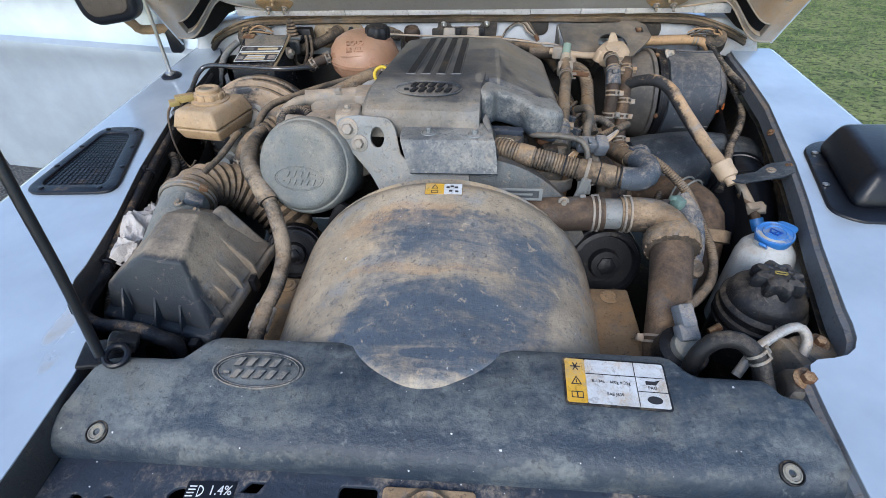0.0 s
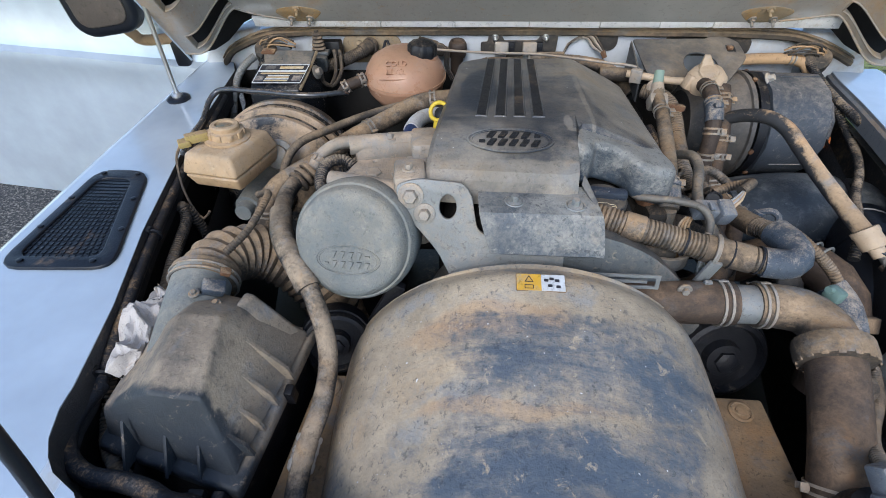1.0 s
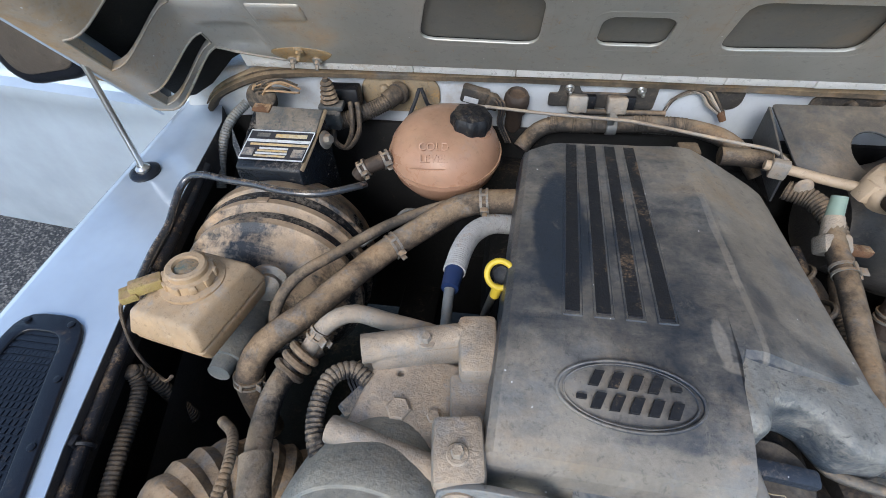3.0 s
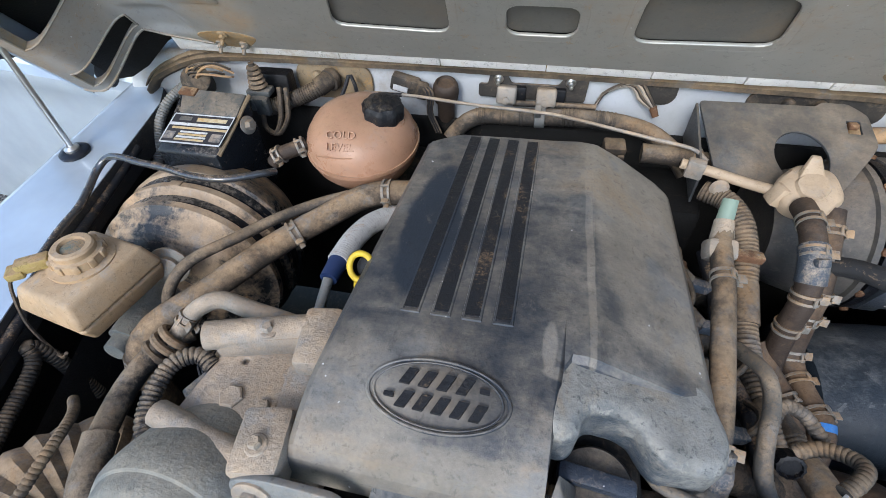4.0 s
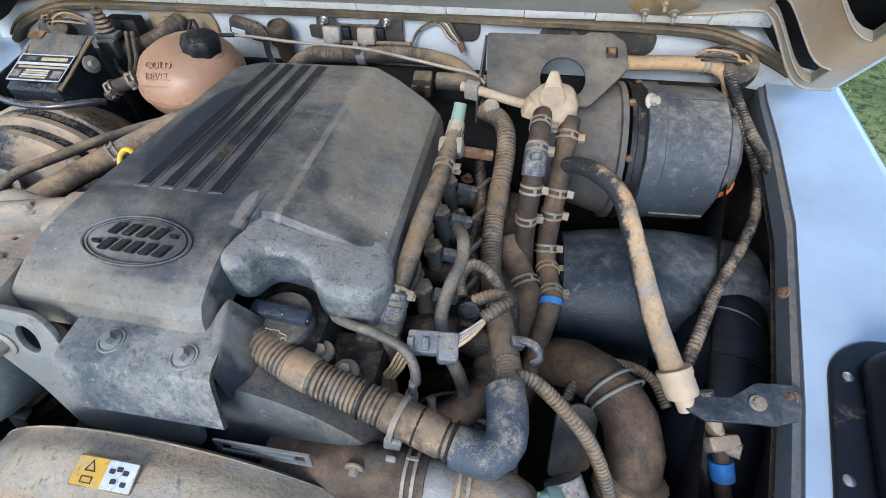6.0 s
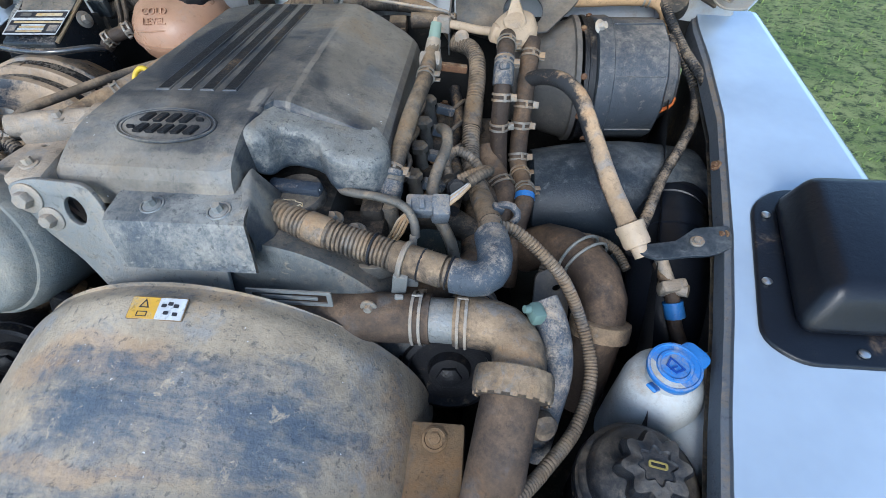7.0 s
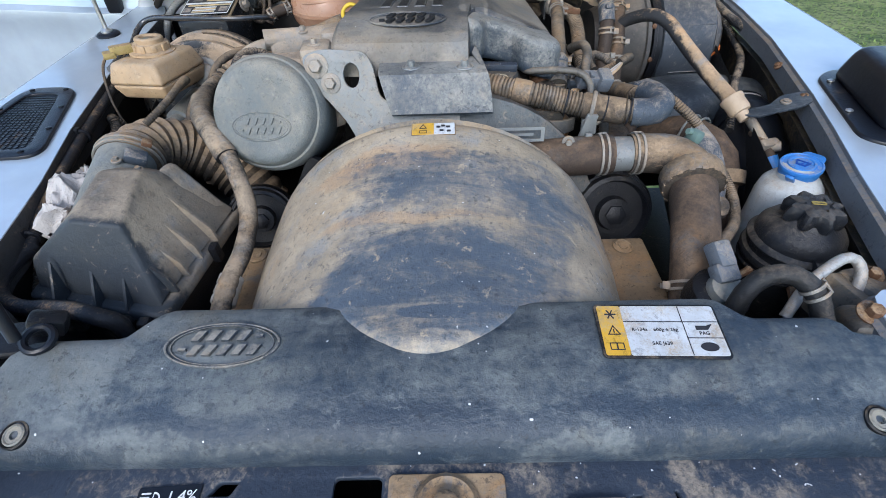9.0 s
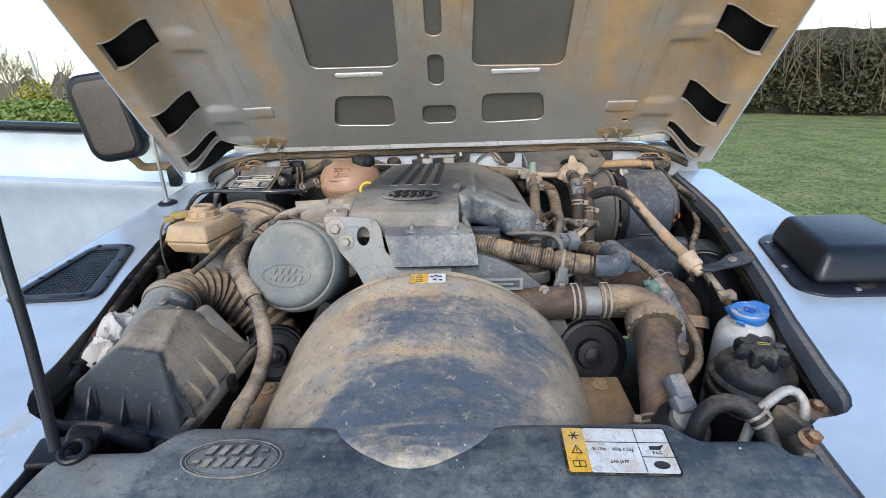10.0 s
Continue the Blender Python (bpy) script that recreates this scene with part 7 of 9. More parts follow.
part("tube", bm, DIMPIPE, ds)
bp = thing("braided_pipe", "white braided pipe with a blue end collar", "pipe", (-0.18, 1.0, 1.12))
bm = B()
tube(bm, [(-0.120, 1.105, 1.150), (-0.150, 1.090, 1.162), (-0.172, 1.062, 1.170), (-0.183, 1.025, 1.176), (-0.188, 0.985, 1.178)], 0.0135, 18, rib=0.0032, depth=0.035)
part("braid", bm, BRAID, bp)
bm = B()
rod(bm, (-0.188, 0.985, 1.178), (-0.190, 0.958, 1.178), 0.0115, 0.010, 16)
part("collar", bm, plain("dark_blue_plastic", (0.015, 0.035, 0.11), 0.5), bp, "dark blue collar")
bm = B()
tube(bm, [(-0.190, 0.958, 1.178), (-0.190, 0.935, 1.17), (-0.188, 0.90, 1.16)], 0.006, 10)
part("pipe", bm, STEELGREY, bp)

# prop, stay and loom along the wing
prop = thing("bonnet_prop", "black bonnet prop rod hooked beside the air box", "prop", (-0.37, 0.36, 1.08))
bm = B()
tube(bm, [(-0.362, 0.365, 1.10), (-0.372, 0.388, 1.20), (-0.392, 0.425, 1.37), (-0.43, 0.52, 1.70), (-0.475, 0.66, 2.05)], 0.0052, 12, step=0.03)
part("rod", bm, BLACKCLEAN, prop)
bm = B()
torus(bm, at((-0.354, 0.374, 1.090), (0.2, -0.4, 1)), 0.0115, 0.0036, 24, 8)
part("hook", bm, BLACKCLEAN, prop)
bm = B()
box(bm, (-0.378, 0.384, 1.080), (0.05, 0.04, 0.008), (0, 12, 20), bev=0.003)
box(bm, (-0.36, 0.395, 1.088), (0.03, 0.02, 0.02), (0, 25, 20), bev=0.005)
part("pivot_plate", bm, BLACK, prop)
stay = thing("stay_rod", "thin bright steel rod in a rubber grommet", "rod", (-0.703, 1.157, 1.15))
bm = B()
rod(bm, (-0.703, 1.157, 1.15), (-0.697, 1.152, 1.42), 0.0042, seg=10)
part("rod", bm, STEEL, stay)
bm = B()
lathe(bm, [(0.023, 0.0), (0.023, 0.004), (0.019, 0.007), (0.012, 0.0075)], at((-0.703, 1.157, 1.151), (0, -0.09, 1)), 32)
part("grommet", bm, BLACKCLEAN, stay, "black rubber grommet")
bm = B()
lathe(bm, [(0.011, 0.007), (0.011, 0.011), (0.006, 0.015)], at((-0.703, 1.157, 1.151), (0, -0.09, 1)), 24)
part("collar", bm, STEEL, stay)
hose("wing_harness_cable", "black wiring loom clipped along the wing edge", [(-0.494, 0.535, 1.062), (-0.500, 0.58, 1.078), (-0.513, 0.64, 1.09), (-0.55, 0.77, 1.10), (-0.585, 0.93, 1.115), (-0.612, 1.08, 1.125), (-0.628, 1.2, 1.14)], 0.0075, CABLE)
hose("wing_loom_conduit", "dusty ribbed conduit inside the wing", [(-0.49, 0.62, 1.03), (-0.525, 0.74, 1.06), (-0.548, 0.84, 1.075), (-0.56, 0.86, 1.09), (-0.548, 0.865, 1.06), (-0.53, 0.86, 0.98)], 0.009, LOOM, rib=0.0042)
hose("fender_conduit", "ribbed grey conduit dropping beside the air box", [(-0.502, 0.56, 1.05), (-0.500, 0.53, 1.02), (-0.485, 0.50, 1.01), (-0.455, 0.475, 1.01), (-0.42, 0.462, 1.01)], 0.0075, LOOM, rib=0.0046)
hose("coolant_feed_hose", "black rubber hose looping behind the prop hook", [(-0.495, 0.545, 1.062), (-0.499, 0.515, 1.060), (-0.494, 0.485, 1.058), (-0.476, 0.462, 1.056), (-0.445, 0.448, 1.055), (-0.41, 0.445, 1.056), (-0.375, 0.437, 1.060), (-0.35, 0.428, 1.06), (-0.338, 0.435, 1.04), (-0.34, 0.43, 1.0)], 0.0095, CABLE)
for k, p in enumerate(((-0.496, 0.55, 1.070), (-0.55, 0.77, 1.10), (-0.592, 0.98, 1.118))):
    c = thing("cable_clip", "small black cable clip on the wing edge", "clip", p)
    bm = B()
    torus(bm, at(p, (-0.3, 1, 0.1)), 0.009, 0.003, 16, 6)
    box(bm, (p[0] - 0.006, p[1], p[2] + 0.008), (0.012, 0.012, 0.012), bev=0.002)
    part("clip_body", bm, BLACK, c)

# ---- off side: looms, hoses, heater ----
el = hose("engine_harness", "thick ribbed and taped engine harness conduit", [(0.045, 0.785, 1.158), (0.075, 0.775, 1.157), (0.12, 0.758, 1.152), (0.18, 0.745, 1.142), (0.24, 0.729, 1.134), (0.285, 0.718, 1.135)], 0.0165, LOOM, rib=0.0046, depth=0.14, seg=16)
for s0, s1 in (((0.107, 0.763, 1.1535), (0.130, 0.7565, 1.150)), ((0.203, 0.740, 1.138), (0.255, 0.7255, 1.1335))):
    bm = B()
    rod(bm, s0, s1, 0.0178, 0.0176, 16)
    part("tape", bm, TANHOSE, el, "dusty cloth tape wrap")
for p in ((0.180, 0.745, 1.142), (0.232, 0.732, 1.135), (0.262, 0.724, 1.134)):
    bm = B()
    torus(bm, at(p, (0.95, -0.25, -0.1)), 0.0172, 0.0014, 24, 6)
    part("cable_tie", bm, CABLE, el)
elb = thing("harness_elbow", "blue-grey plastic harness elbow", "elbow", (0.30, 0.73, 1.10))
bm = B()
tube(bm, [(0.272, 0.721, 1.134), (0.298, 0.716, 1.136), (0.312, 0.727, 1.140), (0.313, 0.750, 1.142), (0.309, 0.775, 1.140)], 0.0185, 14, step=0.009)
part("elbow", bm, BLUEGREY, elb)
eh = hose("loom_branch", "tan taped harness branch climbing beside the engine", [(0.309, 0.772, 1.138), (0.304, 0.81, 1.122), (0.297, 0.85, 1.112), (0.286, 0.90, 1.10), (0.276, 0.95, 1.09), (0.272, 1.0, 1.098), (0.272, 1.05, 1.115), (0.276, 1.10, 1.14), (0.275, 1.145, 1.158), (0.262, 1.18, 1.165), (0.235, 1.20, 1.165)], 0.0138, LOOM, rib=0.0046, depth=0.14, seg=14)
for a, b in (((0.303, 0.812, 1.121), (0.291, 0.875, 1.106)), ((0.272, 1.03, 1.108), (0.274, 1.075, 1.127)), ((0.287, 0.90, 1.10), (0.277, 0.94, 1.091))):
    bm = B()
    rod(bm, a, b, 0.0149, 0.0146, 14)
    part("tape", bm, SHADEDHOSE, eh, "dusty cloth tape wrap")
hose("fuel_pipe", "tan fuel pipe with a pale green test cap", [(0.219, 1.068, 1.205), (0.215, 1.04, 1.196), (0.212, 1.00, 1.190), (0.203, 0.94, 1.180), (0.196, 0.885, 1.166), (0.189, 0.845, 1.150), (0.186, 0.83, 1.12)], 0.0108, SHADEDHOSE, clamps=(0.22, 0.84))
tv = thing("test_valve", "dusty fuel test valve with a pale green cap", "valve", (0.22, 1.07, 1.16))
bm = B()
rod(bm, (0.217, 1.055, 1.196), (0.219, 1.076, 1.212), 0.0125, 0.010, 12)
box(bm, (0.216, 1.050, 1.193), (0.03, 0.022, 0.026), (35, 0, 0), bev=0.005)
part("body", bm, CAST, tv)
bm = B()
rod(bm, (0.219, 1.076, 1.212), (0.2215, 1.090, 1.230), 0.0088, 0.0078, 12)
part("cap", bm, GREENGREY, tv, "pale green cap")
bm = B()
rod(bm, (0.189, 0.848, 1.152), (0.186, 0.822, 1.130), 0.0155, 0.0145, 14)
rod(bm, (0.186, 0.822, 1.130), (0.186, 0.82, 1.09), 0.012, 0.012, 12)
part("lower_union", bm, DIMPIPE, tv)
bm = B()
lathe(bm, [(0.0120, 0.0), (0.0150, 0.002), (0.0150, 0.008), (0.0132, 0.010), (0.0132, 0.013), (0.0155, 0.015), (0.0165, 0.024), (0.0150, 0.032), (0.0090, 0.035)], at((0.1895, 0.852, 1.158), (-0.003, -0.022, -0.020)), 24)
part("end_cap", bm, BLUEGREY, tv, "dusty blue-grey end cap")
bm = B()
box(bm, (0.242, 1.058, 1.182), (0.05, 0.012, 0.010), (0, 8, 4), bev=0.002)
part("bracket", bm, RUST, tv)
hose("return_pipe", "bent grey steel return pipe", [(0.232, 0.965, 1.15), (0.243, 0.932, 1.165), (0.245, 0.905, 1.16), (0.236, 0.872, 1.15), (0.232, 0.845, 1.138), (0.24, 0.82, 1.125), (0.256, 0.806, 1.095), (0.266, 0.80, 1.04)], 0.0075, DIMPIPE)
hose("glow_feed_pipe", "thin grey pipe crossing in front of the engine cover", [(0.13, 0.835, 1.158), (0.137, 0.813, 1.155), (0.155, 0.803, 1.158), (0.185, 0.795, 1.160), (0.212, 0.785, 1.158), (0.224, 0.775, 1.146), (0.226, 0.768, 1.128)], 0.0050, DIMPIPE)
pg = thing("injector_plug", "grey injector harness plug with pale wires", "connector", (0.24, 0.81, 1.12))
bm = B()
box(bm, (0.230, 0.806, 1.150), (0.046, 0.022, 0.020), (20, 6, 8), bev=0.003)
box(bm, (0.246, 0.803, 1.150), (0.020, 0.028, 0.025), (20, 6, 8), bev=0.004)
for k in (-1, 0, 1):
    box(bm, (0.226 + 0.014 * k, 0.798 + 0.002 * k, 1.161 - 0.001 * k), (0.006, 0.012, 0.005), (20, 6, 8), bev=0.001)
part("housing", bm, PALEPLUG, pg)
for k in range(4):
    bm = B()
    tube(bm, [(0.252, 0.812 - 0.004 * k, 1.156), (0.268, 0.822 - 0.003 * k, 1.163), (0.282, 0.836, 1.166)], 0.0022, 6, step=0.008)
    part("wire", bm, RESERVOIR if k % 2 else BRAID, pg)
bm = B()
tube(bm, [(0.275, 0.832, 1.165), (0.288, 0.842, 1.168), (0.298, 0.855, 1.165), (0.294, 0.868, 1.155), (0.28, 0.875, 1.145), (0.262, 0.87, 1.138)], 0.0068, 12, rib=0.0042)
part("conduit", bm, LOOM, pg)
# injectors and small pipes beside the cover
for k in range(4):
    y = 0.885 + 0.062 * k
    ij = thing("injector", "dusty injector with a clamp and a plug", "injector", (0.205, y, 1.10), group="row of injectors")
    bm = B()
    rod(bm, (0.208, y, 1.07), (0.203, y, 1.128), 0.011, 0.009, 12)
    lathe(bm, [(0.013, 0), (0.013, 0.008), (0.009, 0.011)], at((0.203, y, 1.126)), 6)
    part("body", bm, DIMPIPE, ij)
    bm = B()
    box(bm, (0.228, y + 0.006, 1.112), (0.030, 0.014, 0.014), (0, 20, 12), bev=0.003)
    part("plug", bm, BLUEGREY, ij)
    bm = B()
    tube(bm, [(0.24, y + 0.008, 1.11), (0.252, y + 0.018, 1.118), (0.258, y + 0.035, 1.112), (0.255, y + 0.05, 1.10)], 0.0035, 8)
    part("lead", bm, LOOM, ij)
    bm = B()
    box(bm, (0.190, y + 0.03, 1.112), (0.016, 0.020, 0.008), (0, 0, 14), bev=0.002)
    hexbolt(bm, (0.190, y + 0.03, 1.115), (0, 0, 1), 0.0055, 0.006)
    part("clamp", bm, DUSTSTEEL if k % 2 else RUST, ij)
hose("leak_off_pipe", "thin dusty return pipe looping over the injectors", [(0.192, 0.87, 1.132), (0.198, 0.90, 1.142), (0.188, 0.93, 1.140), (0.200, 0.965, 1.144), (0.189, 0.995, 1.140), (0.202, 1.03, 1.146), (0.195, 1.07, 1.15), (0.20, 1.11, 1.14)], 0.0035, SHADEDHOSE)
hose("rail_harness", "black taped wiring beside the injectors", [(0.255, 0.86, 1.095), (0.258, 0.93, 1.090), (0.245, 1.0, 1.088), (0.25, 1.07, 1.10), (0.24, 1.13, 1.12)], 0.009, CABLE)
# intake runners and small fittings low between the engine and the hoses
im = thing("intake_manifold", "intake manifold with four cast runners in a dark shaded tone", "manifold", (0.25, 0.97, 1.0))
bm = B()
box(bm, (0.292, 0.985, 1.035), (0.05, 0.34, 0.05), (0, 0, 0), bev=0.018, seg=4)
part("plenum", bm, DIMCAST, im)
for k in range(4):
    y = 0.862 + 0.078 * k
    bm = B()
    tube(bm, [(0.185, y, 1.070), (0.215, y + 0.002, 1.082), (0.250, y + 0.006, 1.072), (0.282, y + 0.008, 1.045)], 0.0185, 14, step=0.01, wobble=0.05)
    rn = part("runner", bm, DIMCAST, im)
    bm = B()
    hexbolt(bm, (0.222, y + 0.034, 1.088), (0.2, 0, 1), 0.0055, 0.007)
    part("bolt", bm, RUST if k % 2 else DUSTSTEEL, rn)
pb = thing("pump_clamp", "dark curved steel clamp round a rust-stained filter head", "clamp", (0.17, 0.765, 1.07))
bm = B()
lathe(bm, [(0.024, -0.03), (0.026, -0.01), (0.026, 0.006), (0.020, 0.012), (0.004, 0.013)], at((0.172, 0.775, 1.095), (0, -0.2, 1)), 28)
part("filter_head", bm, grimy("rust_stained_head", (0.16, 0.09, 0.045), dust=0.4, rough=0.6, scale=26.0), pb, "rust-stained round head")
bm = B()
n = 22
arc = [(0.172 + 0.033 * math.cos(radians(100 + 220 * k / n)), 0.775 + 0.033 * math.sin(radians(100 + 220 * k / n))) for k in range(n + 1)]
arc += [(0.172 + 0.029 * math.cos(radians(320 - 220 * k / n)), 0.775 + 0.029 * math.sin(radians(320 - 220 * k / n))) for k in range(n + 1)]
plate(bm, [arc], 0.020, Matrix.Translation((0, 0, 1.104)), 0.001)
part("band", bm, BRACKET, pb)
for k in range(4):
    bm = B()
    tube(bm, [(0.180 + 0.004 * k, 0.785, 1.108), (0.190 + 0.004 * k, 0.79, 1.122), (0.196 + 0.004 * k, 0.802, 1.130), (0.205 + 0.003 * k, 0.81, 1.135)], 0.0017, 6, step=0.006)
    part("wire", bm, TAPE if k % 2 else RESERVOIR, pb)
sh = thing("pipe_hook", "bent tan steel hook under the thin pipe", "hook", (0.22, 0.755, 1.10))
bm = B()
tube(bm, [(0.219, 0.770, 1.140), (0.218, 0.762, 1.118), (0.222, 0.752, 1.108), (0.233, 0.750, 1.108), (0.238, 0.757, 1.114), (0.236, 0.765, 1.122)], 0.0042, 10)
part("hook", bm, CAST, sh)
bm = B()
lathe(bm, [(0.0075, -0.004), (0.0075, 0.004), (0.006, 0.005)], at((0.217, 0.764, 1.120), (1, 0, 0.2)), 12)
part("nut", bm, CAST, sh)
dp_ = thing("breather_plug", "black gauze-ended breather plug on a ribbed conduit", "plug", (0.262, 0.865, 1.13))
bm = B()
lathe(bm, [(0.010, -0.010), (0.0115, -0.007), (0.0115, 0.004), (0.0090, 0.005), (0.0085, 0.002), (0.003, 0.002)], at((0.260, 0.862, 1.132), (-0.1, -0.8, 0.5)), 24, 12, 0.05)
part("body", bm, BLACK, dp_)
bm = B()
tube(bm, [(0.250, 0.872, 1.142), (0.246, 0.890, 1.150), (0.256, 0.905, 1.156), (0.275, 0.902, 1.150), (0.290, 0.885, 1.140)], 0.0066, 12, rib=0.0042)
part("conduit", bm, LOOM, dp_)
hc = thing("harness_clip", "blue-grey plastic hook clip on the harness trunk", "clip", (0.318, 0.83, 1.10))
bm = B()
tube(bm, [(0.312, 0.835, 1.130), (0.322, 0.830, 1.136), (0.331, 0.826, 1.134), (0.334, 0.820, 1.126), (0.328, 0.816, 1.120)], 0.0045, 8)
box(bm, (0.311, 0.832, 1.128), (0.014, 0.012, 0.010), (0, 20, 10), bev=0.002)
part("clip_body", bm, BLUEGREY, hc)
tb = thing("turbo_bracket", "grey steel bracket with an oval hole beside the turbo hose", "bracket", (0.39, 0.80, 1.0))
bm = B()
plate(bm, [rounded([(-0.030, -0.05), (0.022, -0.05), (0.028, 0.02), (0.006, 0.035), (-0.022, 0.030)], 0.008), [(0.008 + 0.008 * math.cos(a), 0.008 + 0.005 * math.sin(a)) for a in [i * math.pi / 8 for i in range(16)]]], 0.004, Matrix.Translation((0.388, 0.800, 1.010)) @ pose(0, 0, 0, 55, 10, 20), 0.001)
part("plate", bm, BRACKET, tb)

# brackets and clips over the harness
br = thing("harness_bracket", "bent grey steel harness bracket with a clip", "bracket", (0.21, 0.73, 1.08))
bm = B()
box(bm, (0.215, 0.741, 1.120), (0.022, 0.006, 0.05), (-15, 0, 0), bev=0.002)
box(bm, (0.207, 0.722, 1.105), (0.016, 0.006, 0.06), (10, 10, 0), bev=0.002)
box(bm, (0.207, 0.716, 1.085), (0.010, 0.006, 0.05), (15, 5, 0), bev=0.002)
part("arm", bm, STEELGREY, br)
bm = B()
torus(bm, at((0.214, 0.735, 1.137), (0.95, -0.25, -0.1)), 0.0195, 0.003, 20, 6)
part("clip", bm, CAST, br)

# charge pipe run
cp = thing("charge_pipe", "brown rubber charge hose with steel joints and clamps", "hose", (0.27, 0.65, 0.94))
bm = B()
tube(bm, [(0.09, 0.705, 1.07), (0.15, 0.705, 1.074), (0.205, 0.704, 1.078), (0.243, 0.703, 1.080)], 0.0275, 24, wobble=0.02)
part("rubber_hose", bm, BROWNHOSE, cp)
bm = B()
rod(bm, (0.222, 0.703, 1.079), (0.286, 0.701, 1.081), 0.0245, 0.0245, 24)
part("steel_joint", bm, STEELGREY, cp, "bare grey steel joint")
bm = B()
tube(bm, [(0.268, 0.702, 1.080), (0.297, 0.700, 1.081), (0.323, 0.690, 1.082), (0.336, 0.665, 1.080), (0.333, 0.638, 1.076)], 0.0275, 24, step=0.01, wobble=0.02)
part("elbow", bm, TANHOSE, cp)
bm = B()
m = at((0.330, 0.634, 1.075), (-0.1, -0.9, -0.30))
lathe(bm, [(0.028, -0.016), (0.0375, -0.014), (0.039, -0.008), (0.039, 0.008), (0.0375, 0.012), (0.028, 0.014)], m, 48, 24, 0.018)
fl = part("collar", bm, TANHOSE, cp, "toothed tan collar")
for k in range(16):
    a = 2 * math.pi * k / 16
    bm = B()
    box(bm, None, (0.0024, 0.007, 0.009), m=m @ pose(0.0372 * math.cos(a), 0.0372 * math.sin(a), 0.010, 0, 0, math.degrees(a)), bev=0.001)
    part("tooth", bm, TANHOSE, fl)
bm = B()
tube(bm, [(0.329, 0.628, 1.073), (0.322, 0.595, 1.058), (0.314, 0.555, 1.035), (0.307, 0.52, 1.008), (0.303, 0.49, 0.97), (0.302, 0.46, 0.92)], 0.0285, 24, wobble=0.03)
part("lower_hose", bm, BROWNHOSE, cp)
for p, ax, r in (((0.229, 0.7035, 1.0793), (1, -0.02, 0.04), 0.0285), ((0.277, 0.7018, 1.0805), (1, -0.03, 0.02), 0.0285), ((0.3055, 0.512, 0.999), (0.1, 0.75, 0.65), 0.0295)):
    clamp_part(cp, p, ax, r, material=CAST)
bp2 = thing("coolant_pipe", "blue-grey coolant pipe behind the charge elbow", "pipe", (0.36, 0.65, 0.95))
bm = B()
tube(bm, [(0.36, 0.72, 1.10), (0.372, 0.695, 1.085), (0.377, 0.665, 1.055), (0.368, 0.635, 1.02), (0.36, 0.61, 0.97)], 0.017, 20, step=0.01)
part("pipe", bm, BLUEGREY, bp2)
bm = B()
box(bm, (0.352, 0.700, 1.105), (0.015, 0.020, 0.018), (0, 10, 20), bev=0.004)
rod(bm, (0.345, 0.700, 1.112), (0.339, 0.698, 1.114), 0.0045, 0.004, 10)
part("temperature_sensor", bm, plain("pale_green_plug", (0.12, 0.19, 0.17), 0.6), bp2, "pale green sensor plug")
bm = B()
lathe(bm, [(0.012, 0), (0.014, 0.003), (0.014, 0.014), (0.010, 0.018)], at((0.357, 0.614, 1.045), (0.3, -0.8, 0.5)), 20)
part("bleed_plug", bm, SHADEDHOSE, bp2)
pu2 = thing("map_sensor", "blue-grey sensor plug clamped on the charge hose", "sensor", (0.312, 0.49, 1.03))
bm = B()
box(bm, (0.3135, 0.493, 1.062), (0.020, 0.030, 0.022), (35, 0, 12), bev=0.004)
box(bm, (0.315, 0.477, 1.050), (0.026, 0.022, 0.018), (35, 0, 12), bev=0.004)
part("plug", bm, PALEPLUG, pu2)
bm = B()
lathe(bm, [(0.019, 0), (0.020, 0.004), (0.018, 0.012), (0.012, 0.015)], at((0.316, 0.468, 1.030), (0.1, -0.4, 1)), 24)
part("seat", bm, GREYCAP, pu2)
bm = B()
lathe(bm, [(0.030, -0.03), (0.032, -0.02), (0.031, 0.0), (0.025, 0.004), (0.010, 0.006)], at((0.316, 0.47, 1.028), (0.1, -0.3, 1)), 28)
part("throat", bm, BLACK, pu2)
hose("sensor_conduit", "thin ribbed conduit arching to the sensor plug", [(0.309, 0.495, 1.068), (0.33, 0.535, 1.045), (0.361, 0.572, 1.024), (0.4, 0.622, 1.018), (0.421, 0.68, 1.024), (0.412, 0.725, 1.05), (0.388, 0.757, 1.09), (0.357, 0.777, 1.117), (0.33, 0.79, 1.133), (0.312, 0.792, 1.137)], 0.0075, LOOM, rib=0.0036)
tp = thing("turbo_pipe", "brown rubber turbo hose with a tan collar", "hose", (0.43, 0.75, 0.85))
bm = B()
tube(bm, [(0.36, 0.905, 0.975), (0.39, 0.88, 1.02), (0.425, 0.845, 1.035), (0.447, 0.805, 1.03), (0.447, 0.765, 1.01), (0.437, 0.735, 0.97), (0.43, 0.715, 0.90)], 0.0305, 24, wobble=0.02)
part("rubber_hose", bm, BROWNHOSE, tp)
bm = B()
lathe(bm, [(0.031, -0.012), (0.037, -0.010), (0.037, 0.010), (0.031, 0.012)], at((0.4455, 0.757, 1.003), (-0.1, -0.6, -0.8)), 40, 20, 0.015)
part("collar", bm, TANHOSE, tp, "toothed tan collar")
bm = B()
torus(bm, at((0.432, 0.838, 1.036), (0.5, -0.8, -0.1)), 0.033, 0.002, 32, 6)
torus(bm, at((0.424, 0.847, 1.036), (0.55, -0.8, 0.0)), 0.033, 0.002, 32, 6)
part("wire_clamp", bm, GREYCAP, tp)
